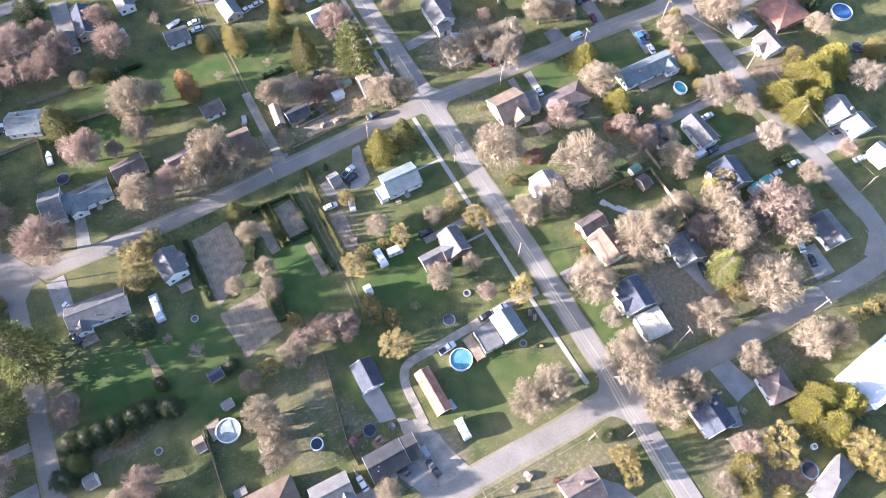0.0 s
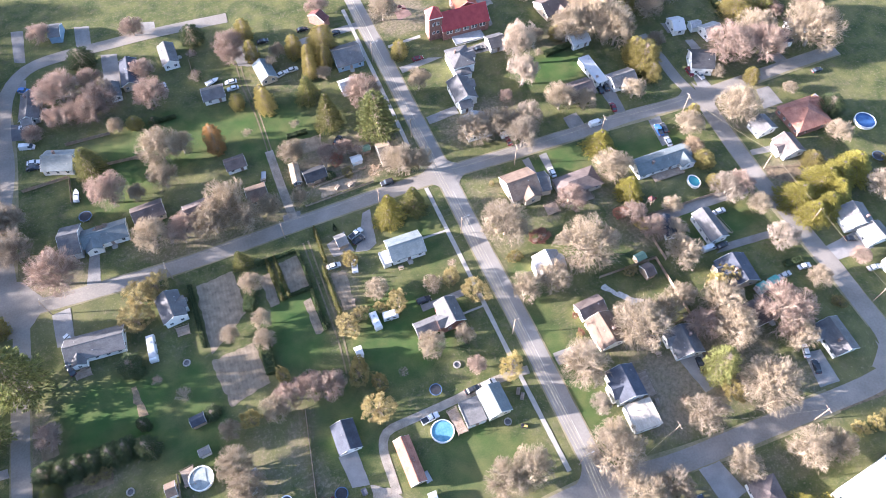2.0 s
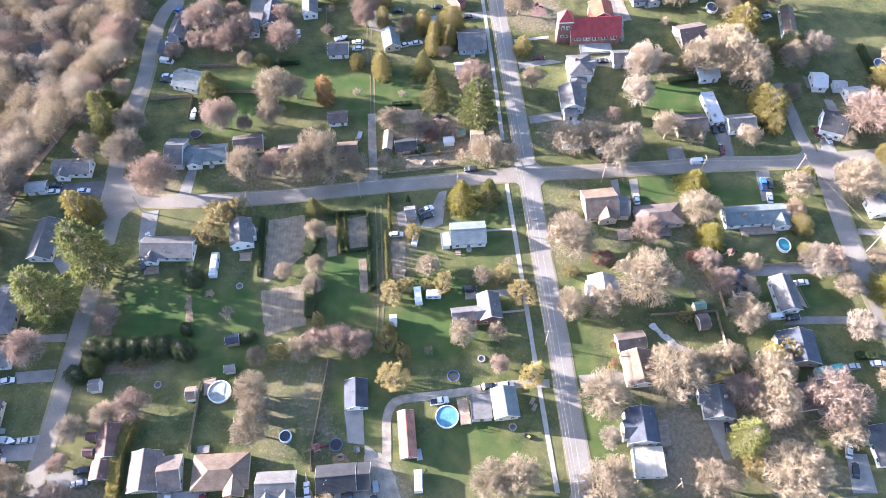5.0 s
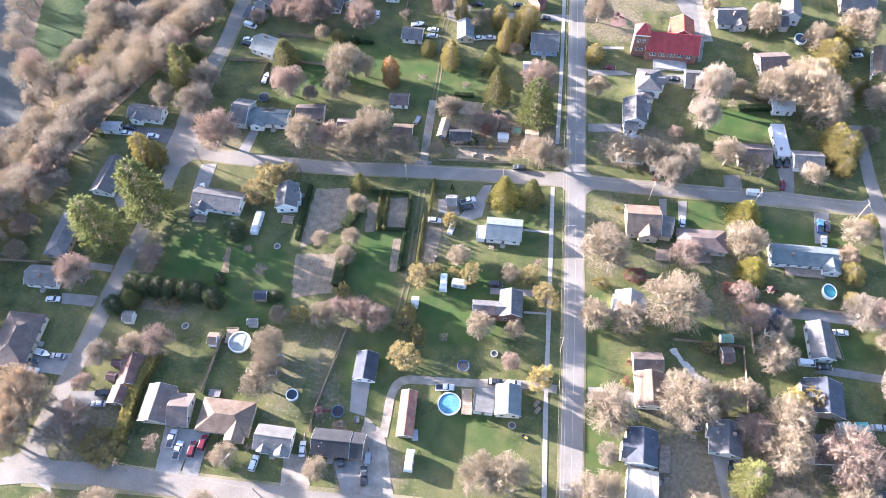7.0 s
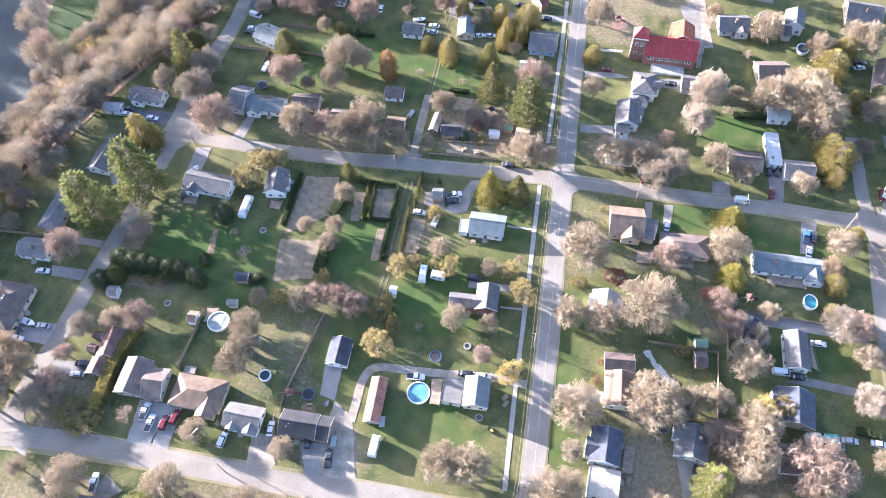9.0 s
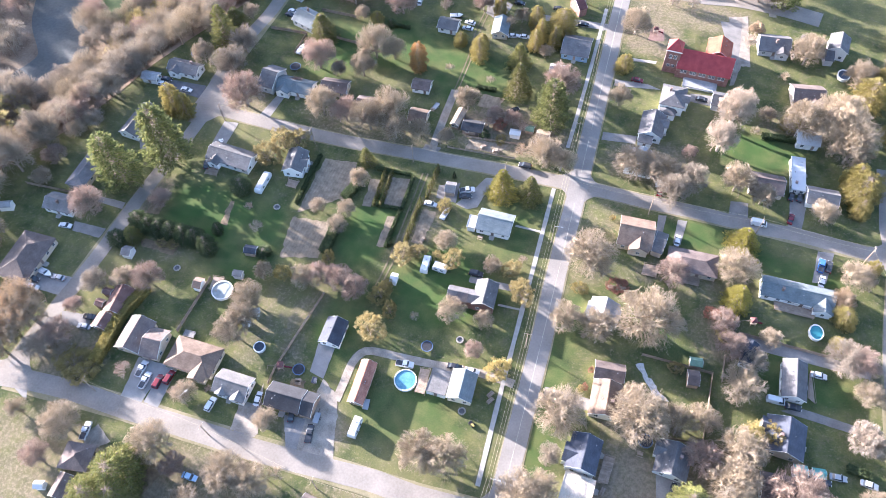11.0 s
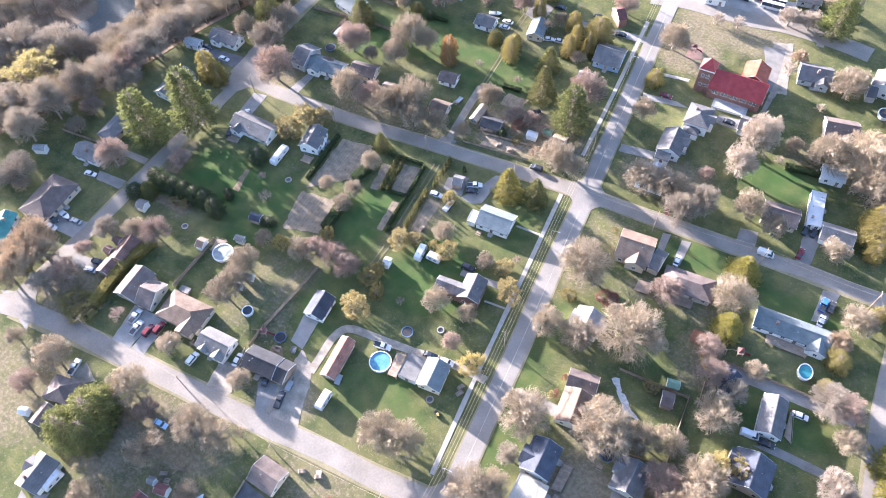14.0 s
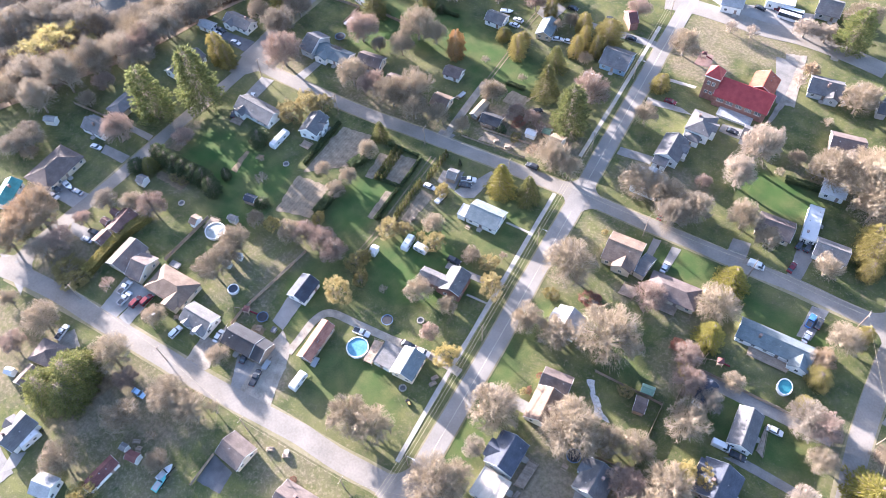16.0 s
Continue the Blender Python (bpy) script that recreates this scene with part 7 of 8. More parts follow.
def vehicle(x, y, deg, kind, colour):
    m, key = at(x, y, deg), (kind, colour)
    z0 = valley(x, y) + 0.04
    m.translation.z = z0
    if key in GARAGE:
        return copy_thing(GARAGE[key], m)
    name = {"suv": "car", "van": "van", "pickup": "pickup_truck", "bus": "bus", "boat": "boat", "flat": "utility_trailer"}.get(kind, "car")
    cw = {"dark": "black", "lightblue": "light blue"}.get(colour, colour)
    root = tagged(new(name), f"parked {cw} {name.replace('_', ' ')} standing on a drive or street", name.split("_")[0], "parked vehicles")
    paint = PAINT[colour]
    if kind == "boat":
        hull = [(-2.6, 0.55, 0.9), (-2.6, 1.25, 1), (1.2, 1.35, 1), (2.9, 1.45, 0.15), (1.6, 0.6, 0.5)]
        part("hull", mesh("hull", *prism(hull, 2.0), paint), root)
        part("windscreen", mesh("windscreen", *prism([(0.3, 1.35, 0.8), (0.6, 1.35, 0.8), (0.2, 1.8, 0.7)], 2.0), M_GLASS), root)
        part("cover", mesh("cover", *box(-2.3, -0.8, 1.36, 0.1, 0.8, 1.46), PAINT["grey"]), root)
        part("cradle", mesh("cradle", *join(box(-2, -0.8, 0.2, 2.8, -0.7, 0.6), box(-2, 0.7, 0.2, 2.8, 0.8, 0.6), box(-1, -0.9, 0.25, -0.8, 0.9, 0.4)), PAINT["dark"]), root)
        wheels = [(-0.9, 1), (-0.9, -1)]
        half = 0.95
    elif kind == "flat":
        part("bed", mesh("bed", *join(box(-1.6, -0.85, 0.5, 1.6, 0.85, 0.6), box(-1.6, -0.85, 0.6, 1.6, -0.8, 0.85), box(-1.6, 0.8, 0.6, 1.6, 0.85, 0.85), box(1.55, -0.8, 0.6, 1.6, 0.8, 0.85)), paint), root)
        part("drawbar", mesh("drawbar", *box(1.6, -0.06, 0.45, 2.9, 0.06, 0.55), PAINT["dark"]), root)
        wheels, half = [(0, 1), (0, -1)], 0.95
    else:
        L, W, zb, c0, c1, r0, r1, zr = SHAPES[kind]
        h = L / 2
        body = [(-h, 0.35, 0.96), (-h - 0.02, 0.65, 1), (-h + 0.08, zb - 0.02, 0.95), (c0, zb, 0.95), (c1, zb, 0.95), (h - 0.35, zb - 0.14, 0.92), (h, 0.62, 0.9), (h - 0.05, 0.35, 0.9), (h - 0.5, 0.24, 0.96), (-h + 0.4, 0.24, 0.96)]
        part("body", mesh("body", *prism(body, W), paint), root)
        part("cabin_glass", mesh("cabin_glass", *prism([(c0 + 0.04, zb - 0.02, 0.93), (c1 - 0.04, zb - 0.02, 0.93), (r1, zr - 0.07, 0.8), (r0, zr - 0.07, 0.8)], W), M_GLASS), root, "dark window glass")
        part("roof", mesh("roof", *prism([(r0 - 0.1, zr - 0.07, 0.83), (r1 + 0.1, zr - 0.07, 0.82), (r1 - 0.1, zr, 0.7), (r0 + 0.1, zr, 0.72)], W), paint), root)
        for s in (-1, 1):
            mid = (r0 + r1) / 2
            part("pillar", mesh("pillar", *tube([(mid, s * W * 0.465, zb), (mid, s * W * 0.405, zr - 0.05)], [0.06, 0.06], 4), paint), root)
            part("headlight", mesh("headlight", *box(h - 0.16, s * W * 0.33 - 0.18, 0.6, h + 0.01, s * W * 0.33 + 0.18, 0.74), M_LAMP), root)
            part("tail_light", mesh("tail_light", *box(-h - 0.03, s * W * 0.38 - 0.14, 0.66, -h + 0.08, s * W * 0.38 + 0.14, 0.86), M_TAIL), root)
            part("mirror", mesh("mirror", *box(c1 - 0.55, s * W * 0.5 - 0.02, zb, c1 - 0.35, s * W * 0.5 + 0.16 * s + 0.02, zb + 0.16), paint), root)
        if kind == "pickup":
            part("cargo_bed", mesh("cargo_bed", *box(-h + 0.15, -W / 2 + 0.16, zb + 0.005, c0 - 0.15, W / 2 - 0.16, zb + 0.03), PAINT["dark"]), root, "black cargo bed liner")
        if kind == "van":
            part("side_panel", mesh("side_panel", *prism([(c0 + 0.02, zb, 0.96), (0.6, zb, 0.96), (0.6, zr - 0.05, 0.84), (c0 + 0.1, zr - 0.05, 0.84)], W), paint), root)
        wheels, half = [(-L * 0.3, 1), (-L * 0.3, -1), (L * 0.31, 1), (L * 0.31, -1)], W / 2 - 0.1
    for wx, s in wheels:
        w = part("wheel", WHEEL, root)
        w.matrix_local = Matrix.Translation((wx, s * half, 0.33))
        part("rim", HUB, w, "bright alloy rim")
    root.matrix_basis = m
    GARAGE[key] = root
    return root


def camper(x, y, deg, L, W, colour):
    """A caravan or box trailer on two wheels."""
    root = tagged(new("travel_trailer"), f"{colour} travel trailer parked on the grass", "trailer")
    root.matrix_basis = at(x, y, deg)
    h = L / 2
    shell = [(-h, 0.5, 0.97), (-h - 0.05, 1.6, 1), (-h + 0.25, 2.55, 0.92), (-h + 0.7, 2.75, 0.86), (h - 0.9, 2.75, 0.86), (h - 0.25, 2.45, 0.92), (h, 1.4, 1), (h - 0.2, 0.5, 0.97)]
    part("shell", mesh("shell", *prism(shell, W), PAINT["white"]), root)
    part("roof", mesh("roof", *prism([(-h + 0.7, 2.755, 0.84), (h - 0.9, 2.755, 0.84), (h - 1.1, 2.8, 0.74), (-h + 0.9, 2.8, 0.74)], W), PAINT["grey"] if colour == "grey" else PAINT["white"]), root)
    for q in (-0.45, 0.35):
        part("roof_vent", mesh("roof_vent", *box(q * L / 2 - 0.22, -0.22, 2.78, q * L / 2 + 0.22, 0.22, 2.95), PAINT["grey"]), root)
        for s in (-1, 1):
            part("window", mesh("window", *box(q * L / 2 - 0.5, s * W / 2 - 0.03, 1.4, q * L / 2 + 0.5, s * W / 2 + 0.03, 1.95), M_GLASS), root)
    part("drawbar", mesh("drawbar", *join(tube([(h - 0.2, -0.5, 0.5), (h + 1.1, 0, 0.5)], [0.05, 0.05], 4), tube([(h - 0.2, 0.5, 0.5), (h + 1.1, 0, 0.5)], [0.05, 0.05], 4)), PAINT["dark"]), root)
    for s in (-1, 1):
        w = part("wheel", WHEEL, root)
        w.matrix_local = Matrix.Translation((-0.2, s * (W / 2 - 0.08), 0.33))
        part("rim", HUB, w)


vehicle(-137.0, 85.9, 4, "car", "white")
vehicle(-126.2, 85.9, -0, "car", "white")
vehicle(-136.8, 88.7, 3, "car", "dark")
vehicle(-31.6, 157.0, 178, "car", "white")
vehicle(-31.5, 153.4, -179, "car", "white")
vehicle(-12.2, 154.7, 20, "car", "white")
vehicle(-7.6, 155.6, 8, "car", "white")
vehicle(13.5, 170.2, 8, "car", "dark")
vehicle(10.6, 161.2, 8, "car", "white")
vehicle(-38.5, 159.1, 18, "boat", "white")
vehicle(-56.3, 163.1, 98, "car", "white")
vehicle(-15.3, 175.1, 2, "car", "dark")
vehicle(1.5, 176.6, 2, "car", "dark")
vehicle(-29.2, 108.0, 80, "flat", "grey")
vehicle(40.9, 145.1, 1, "car", "red")
vehicle(66.1, 142.4, 1, "car", "dark")
vehicle(102.2, 106.1, 83, "car", "dark")
vehicle(104.9, 106.5, 82, "car", "dark")
vehicle(137.2, 168.2, 8, "car", "dark")
vehicle(136.8, 165.2, 14, "car", "white")
camper(-75.3, 53.3, 91, 9.0, 2.5, "grey")
vehicle(-99.2, 65.4, 124, "car", "white")
vehicle(-133.1, 15.1, 9, "car", "white")
vehicle(-99.6, 54.9, 110, "car", "dark")
camper(-8.2, 39.6, 95, 6.1, 2.5, "white")
camper(-3.2, 39.9, -2, 4.9, 2.5, "white")
vehicle(-15.3, 63.7, 2, "car", "white")
vehicle(-5.1, 73.4, 27, "pickup", "white")
vehicle(-4.9, 70.7, 21, "car", "dark")
vehicle(8.5, 41.9, 4, "suv", "dark")
vehicle(92.8, 90.9, 3, "van", "white")
vehicle(102.8, 96.1, 82, "car", "red")
vehicle(113.7, 80.2, 84, "pickup", "blue")
vehicle(116.1, 80.5, 84, "car", "dark")
vehicle(114.3, 74.2, 84, "car", "white")
vehicle(59.6, 96.9, 8, "van", "white")
vehicle(68.2, 75.3, 89, "car", "white")
vehicle(59.0, 93.9, 90, "car", "red")
vehicle(-78.2, -22.8, 92, "pickup", "white")
vehicle(-75.2, -25.8, 91, "pickup", "white")
vehicle(-71.2, -24.8, 91, "suv", "red")
vehicle(-68.7, -22.5, 87, "suv", "red")
vehicle(-52.4, -26.0, 87, "suv", "white")
vehicle(-104.1, -12.7, -171, "car", "dark")
vehicle(-103.8, -16.2, -171, "car", "grey")
vehicle(-130.6, -6.5, -5, "car", "dark")
vehicle(-122.6, -3.5, -177, "car", "grey")
vehicle(-127.8, -3.4, -9, "boat", "white")
vehicle(-128.8, -9.2, 2, "car", "white")
camper(-8.6, -18.6, 91, 6.3, 2.5, "white")
vehicle(-2.2, 4.6, 9, "pickup", "white")
vehicle(12.5, 8.7, 6, "car", "dark")
vehicle(17.9, 9.0, 6, "car", "white")
vehicle(-39.7, -19.9, 98, "car", "white")
vehicle(-20.6, -24.5, 103, "pickup", "dark")
vehicle(-20.6, -19.5, 97, "flat", "grey")
vehicle(-28.0, -21.0, 103, "car", "dark")
vehicle(-8.4, -11.0, 100, "flat", "grey")
vehicle(109.4, 28.3, 4, "car", "dark")
vehicle(115.7, 40.7, 3, "car", "white")
vehicle(104.5, 28.7, 4, "van", "white")
vehicle(80.9, -6.6, 84, "car", "dark")
vehicle(118.9, 9.0, 5, "car", "dark")
vehicle(122.8, 11.5, 5, "car", "grey")
vehicle(116.1, 8.5, 3, "car", "dark")
vehicle(111.8, -50.5, 7, "car", "grey")
vehicle(113.6, -13.7, 73, "car", "white")
vehicle(113.7, -19.2, 76, "car", "dark")
vehicle(152.2, 16.1, -14, "car", "dark")
vehicle(152.2, 4.2, -3, "car", "white")
vehicle(130.8, 12.2, -2, "car", "white")
vehicle(139.5, 102.7, -90, "suv", "red")
vehicle(142.5, 99.9, -82, "car", "grey")
vehicle(187.5, 87.1, 5, "car", "dark")
vehicle(178.4, 73.6, -78, "boat", "yellow")
vehicle(-107.9, 159.5, -3, "car", "white")
vehicle(-107.6, 149.0, -13, "van", "white")
vehicle(-105.9, 141.0, -5, "car", "white")
vehicle(-106.2, 138.5, -7, "car", "dark")
vehicle(-92.5, 120.4, 87, "boat", "white")
vehicle(-107.5, 178.8, -25, "car", "blue")
camper(-63.7, -73.8, 83, 6.2, 2.5, "white")
vehicle(-47.4, -46.8, 2, "car", "lightblue")
vehicle(-23.5, -59.9, 83, "boat", "white")
vehicle(-22.7, -62.7, 93, "boat", "teal")
vehicle(-83.3, -45.1, 101, "pickup", "white")
vehicle(63.9, 216.7, 4, "bus", "white")
vehicle(63.9, 213.5, 2, "bus", "white")
vehicle(51.8, 214.0, -5, "car", "dark")
vehicle(59.1, 216.7, -13, "car", "red")
vehicle(-0.2, 115.0, 49, "car", "dark")
vehicle(-8.9, 61.2, 80, "boat", "white")
vehicle(11.2, 90.4, 182, "suv", "dark")


# ---- pools, decks, trampolines, small things ----
M_WATER = mat("pool_water", (0.06, 0.175, 0.25), (0.12, 0.265, 0.34), 0.12, 0.6, 2.5, 0.15, 0.0, 0.0, 0.5)
M_TEAL = mat("pool_water_teal", (0.03, 0.16, 0.19), (0.05, 0.22, 0.25), 0.12, 0.6, 2.5, 0.15, 0.0, 0.0, 0.5)
M_COVER = mat("pool_cover_dark", (0.02, 0.03, 0.045), (0.045, 0.055, 0.075), 0.4, 0.8, 3.0, 0.2, 0.0)
M_NAVY = mat("pool_cover_navy", (0.02, 0.06, 0.16), (0.04, 0.1, 0.24), 0.4, 0.8, 3.0, 0.2, 0.0)
M_COVERW = mat("pool_cover_white", (0.17, 0.2, 0.2), (0.29, 0.32, 0.315), 0.5, 0.8, 3.0, 0.2, 0.0)
M_NET = mat("trampoline_mat", (0.012, 0.014, 0.02), (0.03, 0.032, 0.04), 0.8, 0.8, 5.0, 0.1, 0.0)
M_PAD = mat("blue_pad", (0.05, 0.09, 0.16), (0.08, 0.13, 0.22), 0.6, 0.8, 5.0, 0.1, 0.1)
M_STEEL = mat("galvanised_steel", (0.35, 0.36, 0.37), (0.5, 0.5, 0.5), 0.45, 1.0, 8.0, 0.05, 0.1, 0.7)


def pool(x, y, d, shape, fill):
    stretch = 1.28 if shape == "oval" else 1.0
    word = {"blue": "bright blue water", "teal": "teal water", "dark": "a dark cover", "navy": "a navy cover", "white": "a pale winter cover"}[fill]
    root = tagged(new("swimming_pool"), f"{shape} above-ground pool with white rim and {word}", "pool")
    root.matrix_basis = at(x, y)
    r = d / 2
    part("wall", mesh("wall", *disc(r - 0.08, r, -0.05, 1.15, 40, 1, stretch), WALL["white"]), root)
    part("rim", mesh("rim", *disc(r - 0.2, r + 0.12, 1.15, 1.22, 40, 1, stretch), M_TRIM), root, "white pool rim")
    part("liner", mesh("liner", *disc(0, r - 0.1, 0.02, 0.98, 40, 1, stretch), {"blue": M_WATER, "teal": M_TEAL, "dark": M_COVER, "navy": M_NAVY, "white": M_COVERW}[fill]), root)
    for k in range(10):
        a = 2 * math.pi * k / 10
        part("upright", mesh("upright", *box(-0.07, -0.07, 0, 0.07, 0.07, 1.15), M_TRIM), root).matrix_local = at(math.cos(a) * (r + 0.05), math.sin(a) * (r + 0.05) * stretch, math.degrees(a))


def trampoline(x, y, d):
    root = tagged(new("trampoline"), "round black trampoline on steel legs in the grass", "trampoline")
    root.matrix_basis = at(x, y, 0, valley(x, y))
    r = d / 2
    part("jumping_mat", mesh("jumping_mat", *disc(0, r - 0.25, 0.82, 0.85, 28), M_NET), root)
    part("pad", mesh("pad", *disc(r - 0.25, r, 0.82, 0.9, 28), M_PAD), root, "dark blue spring pad")
    for k in range(6):
        a = 2 * math.pi * k / 6
        c, s = math.cos(a) * (r - 0.1), math.sin(a) * (r - 0.1)
        part("leg", mesh("leg", *tube([(c, s, -0.02), (c, s, 0.82)], [0.03, 0.03], 6), M_STEEL), root)


def deck(pts, h):
    """A boarded deck on posts: four corners, boards along the first side."""
    root = tagged(new("deck"), "grey-brown wooden deck with boards and posts behind a house", "deck")
    a, b, c, d = (Vector((*p, 0)) for p in pts)
    n = max(4, int(((d - a).length + (c - b).length) / 2 / 0.22))
    for i in range(n):
        t0, t1 = (i + 0.06) / n, (i + 0.94) / n
        p = [a.lerp(d, t0), b.lerp(c, t0), b.lerp(c, t1), a.lerp(d, t1)]
        v = [(q.x, q.y, h - 0.04) for q in p] + [(q.x, q.y, h) for q in p]
        part("board", mesh("board", v, box(0, 0, 0, 1, 1, 1)[1], WALL["wood"]), root)
    for q in (a, b, c, d):
        part("post", mesh("post", *box(q.x - 0.07, q.y - 0.07, -0.1, q.x + 0.07, q.y + 0.07, h + 0.9), WALL["wood"]), root)
    for p, q in ((a, b), (b, c), (c, d)):
        part("rail", mesh("rail", *tube([(p.x, p.y, h + 0.85), (q.x, q.y, h + 0.85)], [0.05, 0.05], 4), WALL["wood"]), root)


def fire_ring(x, y, d):
    root = tagged(new("fire_pit"), "pale stone fire ring on the lawn", "fire pit")
    root.matrix_basis = at(x, y)
    for k in range(10):
        a = 36 * k
        part("stone", STONE, root).matrix_local = at(math.cos(radians(a)) * d / 2, math.sin(radians(a)) * d / 2, a + 90)
    part("ash", mesh("ash", *disc(0, d / 2 - 0.2, -0.02, 0.05, 16), PATCH["asphalt"]), root)


STONE = mesh("stone", *box(-0.28, -0.18, -0.05, 0.28, 0.18, 0.3), M_WALK)


def lamp_post(x, y, deg, h=8.5, reach=2.2):
    root = tagged(new("street_lamp"), "wooden pole with a steel arm and street lamp", "lamp", "poles along the streets")
    root.matrix_basis = at(x, y, deg)
    part("pole", mesh("pole", *tube([(0, 0, -0.2), (0, 0, h)], [0.15, 0.1], 8), WALL["wood"]), root)
    part("arm", mesh("arm", *tube([(0, 0, h - 0.8), (reach * 0.5, 0, h - 0.3), (reach, 0, h - 0.2)], [0.05, 0.045, 0.04], 6), M_STEEL), root)
    part("lamp_head", mesh("lamp_head", *join(box(reach - 0.1, -0.15, h - 0.3, reach + 0.65, 0.15, h - 0.12)), M_STEEL), root)


def utility_pole(x, y, deg, h=10.5):
    root = tagged(new("utility_pole"), "weathered wooden utility pole with a crossarm", "pole", "poles along the streets")
    root.matrix_basis = at(x, y, deg)
    part("pole", mesh("pole", *tube([(0, 0, -0.2), (0, 0, h)], [0.17, 0.11], 8), WALL["wood"]), root)
    part("crossarm", mesh("crossarm", *box(-1.2, -0.06, h - 0.7, 1.2, 0.06, h - 0.55), WALL["wood"]), root)
    for q in (-1.05, 0, 1.05):
        part("insulator", mesh("insulator", *tube([(q, 0, h - 0.55), (q, 0, h - 0.35)], [0.05, 0.03], 6), M_TRIM), root)


M_WIRE = mat("cable", (0.3, 0.26, 0.17), (0.42, 0.37, 0.25), 0.5, 1.0, 5.0, 0.0, 0.0, 0.3)


def cable(a, b, sag=0.7, r=0.025):
    """A hanging cable between two points."""
    p, q = Vector(a), Vector(b)
    pts = [p.lerp(q, k / 10) - Vector((0, 0, sag * 4 * (k / 10) * (1 - k / 10))) for k in range(11)]
    tagged(new("overhead_cable", mesh("overhead_cable", *tube(pts, [r] * 11, 4, False), M_WIRE)), "thin overhead cable between wooden poles", "cable")


def playset(x, y):
    root = tagged(new("playset"), "wooden playground set with platform, slide and swing beam", "playset")
    root.matrix_basis = at(x, y, 20)
    for px, py in ((-0.8, -0.8), (0.8, -0.8), (0.8, 0.8), (-0.8, 0.8)):
        part("post", mesh("post", *box(px - 0.06, py - 0.06, -0.05, px + 0.06, py + 0.06, 2.8), WALL["wood"]), root)
    part("platform", mesh("platform", *box(-0.85, -0.85, 1.3, 0.85, 0.85, 1.4), WALL["wood"]), root)
    v = [(-1, -1, 2.75), (1, -1, 2.75), (1, 1, 2.75), (-1, 1, 2.75), (0, 0, 3.5)]
    part("canopy", mesh("canopy", v, [(3, 2, 1, 0), (0, 1, 4), (1, 2, 4), (2, 3, 4), (3, 0, 4)], ROOF["maroon"]), root, "red canopy")
    part("slide", mesh("slide", *join(tube([(0.9, 0, 1.35), (3.2, 0, 0.15)], [0.28, 0.28], 5)), PAINT["red"]), root, "red slide")
    part("beam", mesh("beam", *tube([(-0.8, 0, 2.3), (-4, 0, 2.3)], [0.07, 0.07], 6), WALL["wood"]), root)
    for s in (-0.9, 0.9):
        part("brace", mesh("brace", *tube([(-4, 0, 2.3), (-4.1, s, -0.05)], [0.06, 0.06], 6), WALL["wood"]), root)


def tractor(x, y):
    root = tagged(new("garden_tractor"), "small dark garden tractor standing on the lawn", "tractor")
    root.matrix_basis = at(x, y, -30)
    part("bonnet", mesh("bonnet", *prism([(0, 0.4, 1), (1.1, 0.4, 0.8), (1.05, 0.85, 0.7), (0.1, 0.95, 0.9)], 0.7), PAINT["yellow"]), root)
    part("seat", mesh("seat", *join(box(-0.6, -0.25, 0.6, -0.2, 0.25, 0.75), box(-0.7, -0.25, 0.75, -0.58, 0.25, 1.15)), PAINT["dark"]), root)
    part("chassis", mesh("chassis", *box(-0.9, -0.4, 0.3, 1.0, 0.4, 0.45), PAINT["dark"]), root)
    for wx, s in ((-0.5, 1), (-0.5, -1), (0.8, 1), (0.8, -1)):
        part("wheel", WHEEL, root).matrix_local = Matrix.Translation((wx, s * 0.5, 0.33))


def woodpile(x, y, deg):
    """Split logs stacked in two rows."""
    root = tagged(new("woodpile"), "stacked pile of cut logs in a yard", "woodpile")
    root.matrix_basis = at(x, y, deg)
    for row in range(3):
        for k in range(7 - row):
            part("log", LOG, root).matrix_local = Matrix.Translation((0.34 * (k + 0.5 * row) - 1.1, 0, 0.16 + 0.29 * row))


LOG = mesh("log", *tube([(0, -0.55, 0), (0, 0.55, 0)], [0.17, 0.16], 8), M_TRUNK)


def garden_table(x, y, deg):
    """A table with two benches."""
    root = tagged(new("picnic_table"), "weathered wooden picnic table with two benches", "table")
    root.matrix_basis = at(x, y, deg)
    for k in range(5):
        part("board", mesh("board", *box(-0.9, -0.4 + 0.16 * k, 0.72, 0.9, -0.25 + 0.16 * k, 0.76), WALL["wood"]), root)
    for s in (-1, 1):
        part("bench", mesh("bench", *box(-0.9, s * 0.75 - 0.13, 0.42, 0.9, s * 0.75 + 0.13, 0.46), WALL["wood"]), root)
        part("leg_frame", mesh("leg_frame", *join(tube([(s * 0.65, -0.75, -0.02), (s * 0.65, -0.2, 0.72)], [0.04, 0.04], 4), tube([(s * 0.65, 0.75, -0.02), (s * 0.65, 0.2, 0.72)], [0.04, 0.04], 4), box(s * 0.65 - 0.03, -0.8, 0.36, s * 0.65 + 0.03, 0.8, 0.42)), WALL["wood"]), root)


def boulder(x, y):
    r = random.Random(3)
    v, f = disc(0, 0.8, -0.1, 0.6, 9)
    v = [(a * r.uniform(0.8, 1.2), b * r.uniform(0.8, 1.2), c) for a, b, c in v]
    ob = tagged(new("boulder", mesh("boulder", v, f, M_WALK)), "pale rounded boulder beside the street", "rock")
    ob.matrix_basis = at(x, y)


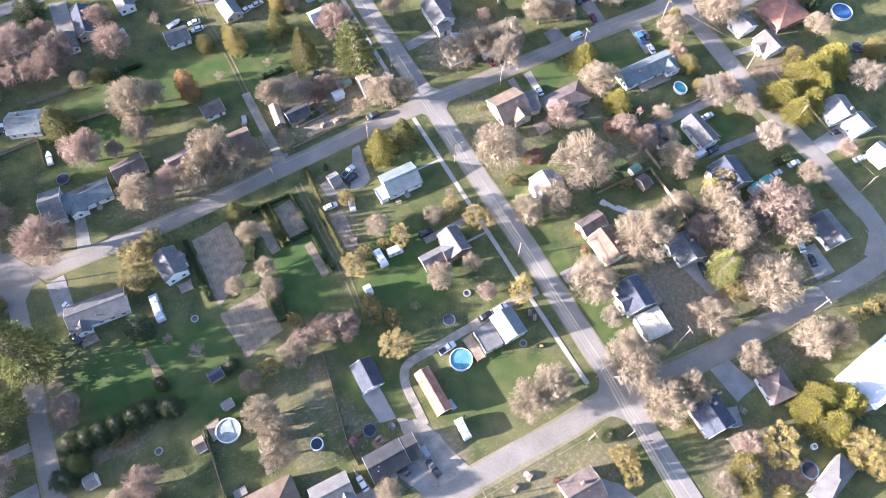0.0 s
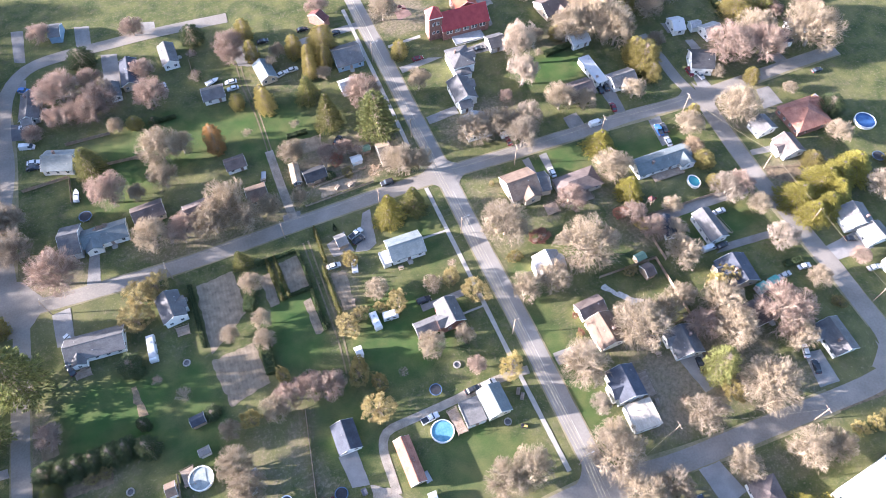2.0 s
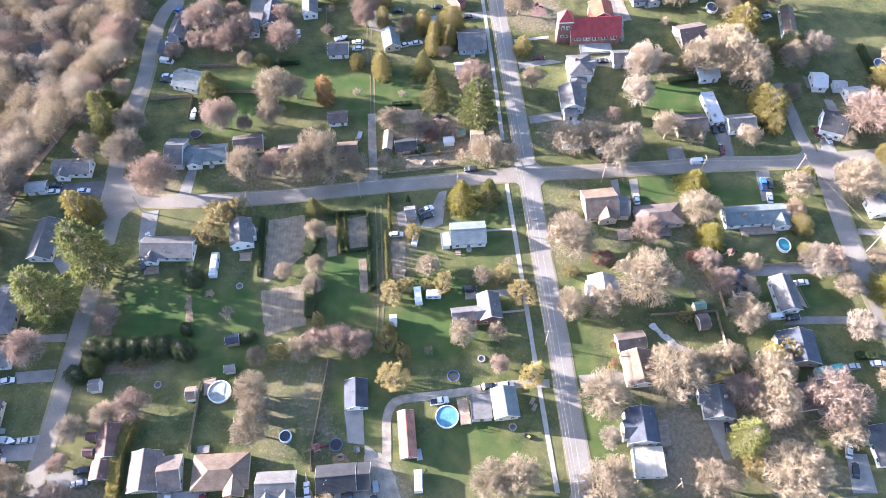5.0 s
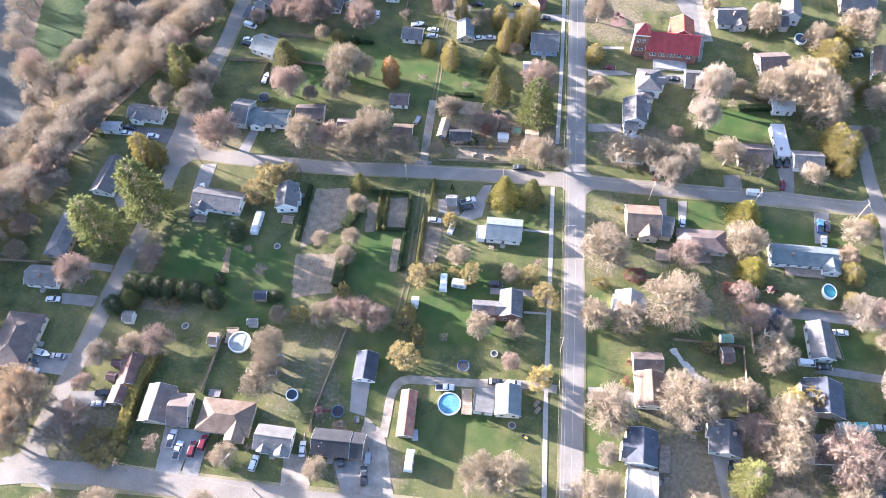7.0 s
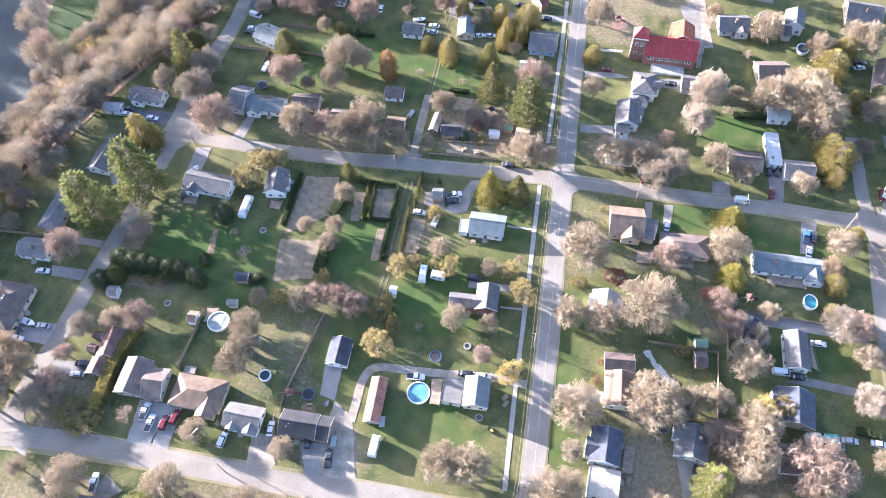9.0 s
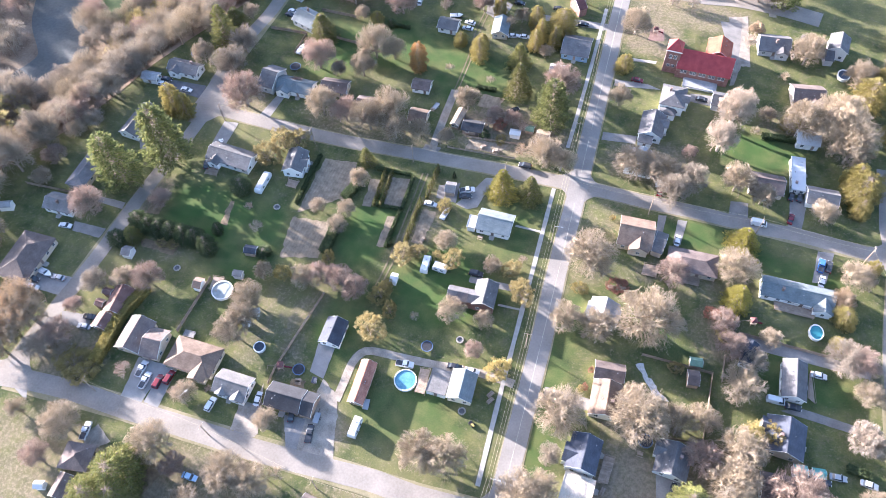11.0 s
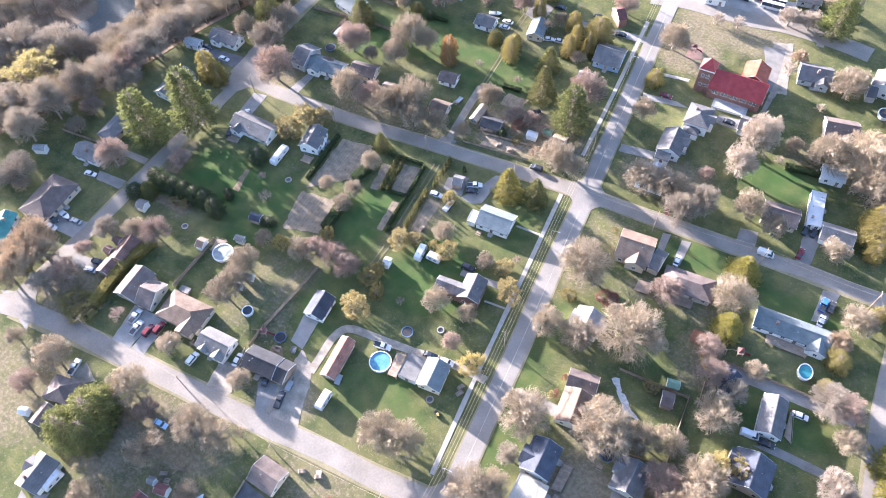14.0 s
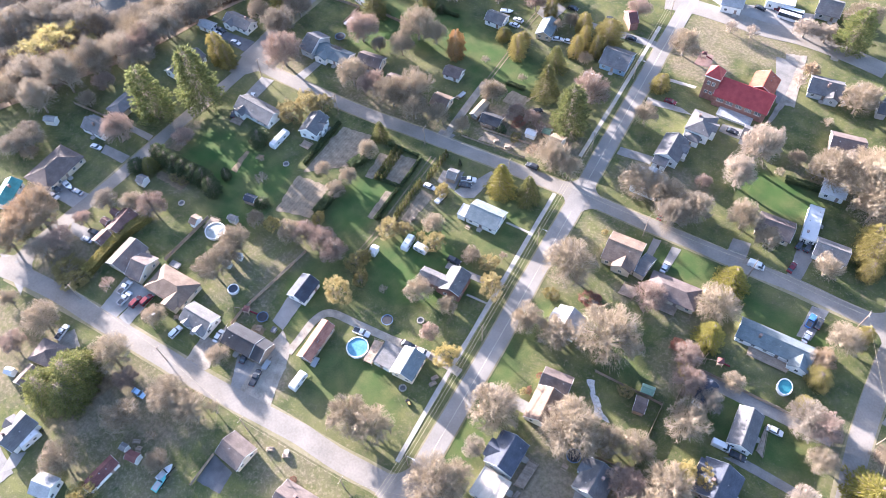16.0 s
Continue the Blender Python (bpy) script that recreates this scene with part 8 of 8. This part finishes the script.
trampoline(-132.6, 105.8, 5.3)
pool(115.7, 171.4, 4.4, "oval", "dark")
playset(42.5, 174.2)
fire_ring(-87.1, 12.6, 2.0)
pool(113.8, 54.8, 4.1, "oval", "teal")
deck([(100.5, 62.6), (113.4, 62.5), (112.7, 59.5), (101.0, 59.2)], 0.6)
deck([(59.5, 63.0), (64.2, 63.7), (64.0, 59.1), (59.3, 58.7)], 0.5)
deck([(71.7, 63.3), (77.5, 63.9), (77.4, 60.1), (71.2, 59.7)], 0.5)
playset(95.1, 52.1)
pool(-67.9, 9.5, 6.8, "round", "white")
pool(-47.0, -4.7, 3.5, "round", "dark")
lamp_post(-58.8, -28.6, 60)
pool(-0.1, -0.3, 6.7, "round", "blue")
deck([(2.9, 4.7), (5.9, 5.2), (6.9, -2.7), (3.9, -2.9)], 1.1)
trampoline(2.2, 12.3, 3.8)
trampoline(-32.2, -7.5, 3.8)
tractor(22.8, -6.5)
deck([(61.1, -3.1), (64.0, -3.0), (63.6, -10.7), (60.8, -11.2)], 0.8)
trampoline(71.1, 4.6, 4.2)
deck([(56.8, -53.2), (61.1, -53.3), (61.1, -57.7), (57.2, -57.0)], 0.8)
trampoline(72.6, -70.1, 4.8)
pool(77.7, -65.5, 1.5, "round", "white")
lamp_post(32.3, -40.5, 60)
boulder(1.7, -37.0)
pool(188.8, 58.5, 7.6, "round", "navy")
trampoline(183.1, 42.8, 4.5)
pool(173.9, 136.1, 4.5, "oval", "navy")
deck([(113.2, 32.8), (113.1, 40.5), (113.8, 40.5), (115.4, 31.6)], 0.3)
deck([(-73.2, 13.3), (-69.5, 13.9), (-69.5, 8.5), (-72.4, 8.5)], 0.9)
deck([(-99.2, 53.8), (-94.1, 54.0), (-93.6, 51.3), (-98.2, 51.0)], 0.3)
deck([(-67.9, 58.4), (-63.7, 58.5), (-63.7, 55.2), (-67.4, 55.2)], 0.3)
trampoline(-90.4, 110.8, 4.4)
playset(-37.6, -8.5)
fire_ring(18.9, -3.7, 2.0)
fire_ring(11.0, 17.9, 2.0)
woodpile(25.4, 4.0, 60)
woodpile(25.9, 2.1, 60)
garden_table(-30.7, -11.1, 10)
garden_table(5.3, 55.9, 0)
woodpile(-12.8, 49.1, 70)
woodpile(62.8, -12.8, 80)
garden_table(62.8, -4.8, 90)
garden_table(70.4, 0.5, 0)
fire_ring(-66.4, 45.8, 2.0)
garden_table(-96.1, 53.7, 10)
woodpile(-0.9, 94.1, 20)
woodpile(-5.7, 94.6, 40)
garden_table(-29.9, 106.2, 0)
garden_table(61.8, 62.3, 0)
garden_table(107.1, 61.1, 5)
garden_table(74.4, 62.1, 0)
woodpile(51.1, 50.8, 10)
woodpile(54.8, 51.8, 30)
garden_table(65.9, -48.6, 30)
woodpile(52.2, -47.7, 60)
garden_table(-30.9, -10.9, 20)
woodpile(-37.3, -57.7, 30)
garden_table(-35.0, -59.0, 20)
woodpile(-2.7, -38.9, 30)
woodpile(2.3, -38.0, 30)
garden_table(-90.3, 178.5, 0)
# ---- poles and cables ----
LINE_M = [(32.6, -62.0), (33.2, -22.0), (31.0, 22.0), (28.6, 62.0), (26.0, 108.0), (23.6, 150.0), (21.3, 192.0)]
for k, (x, y) in enumerate(LINE_M):
    (lamp_post if k % 2 else utility_pole)(x, y, 3, 10.0)
for (xa, ya), (xb, yb) in zip(LINE_M, LINE_M[1:]):
    for off, z in ((-0.9, 9.5), (0.0, 9.6), (0.9, 9.5)):
        cable((xa + off, ya, z), (xb + off, yb, z), 0.7, 0.045)
LINE_A = [(57.0, 83.4), (92.0, 85.3), (126.0, 84.8)]
for x, y in LINE_A:
    utility_pole(x, y, 92)
for (xa, ya), (xb, yb) in zip([(28.6, 83.0)] + LINE_A, LINE_A):
    cable((xa, ya - 0.8, 9.6), (xb, yb - 0.8, 9.6))
    cable((xa, ya + 0.8, 9.6), (xb, yb + 0.8, 9.6))
LINE_W = [(-104.0, 76.5), (-66.0, 76.8), (-28.0, 80.0), (6.0, 82.5)]
for x, y in LINE_W:
    utility_pole(x, y, 92, 9.0)
for (xa, ya), (xb, yb) in zip(LINE_W, LINE_W[1:]):
    cable((xa, ya, 8.8), (xb, yb, 8.8))
LINE_B = [(-88.0, -33.5), (-48.0, -34.5), (-12.0, -38.0), (22.0, -36.5), (62.0, -23.0), (104.0, -33.0)]
for x, y in LINE_B:
    utility_pole(x, y, 92, 9.5)
for (xa, ya), (xb, yb) in zip(LINE_B, LINE_B[1:]):
    cable((xa, ya, 9.2), (xb, yb, 9.2))
LINE_F = [(140.9, 52.0), (142.4, 26.0), (144.6, -6.0)]
for x, y in LINE_F:
    utility_pole(x, y, 0, 9.5)
for (xa, ya), (xb, yb) in zip([(126.0, 84.8)] + LINE_F, LINE_F):
    cable((xa, ya, 9.2), (xb, yb, 9.2))
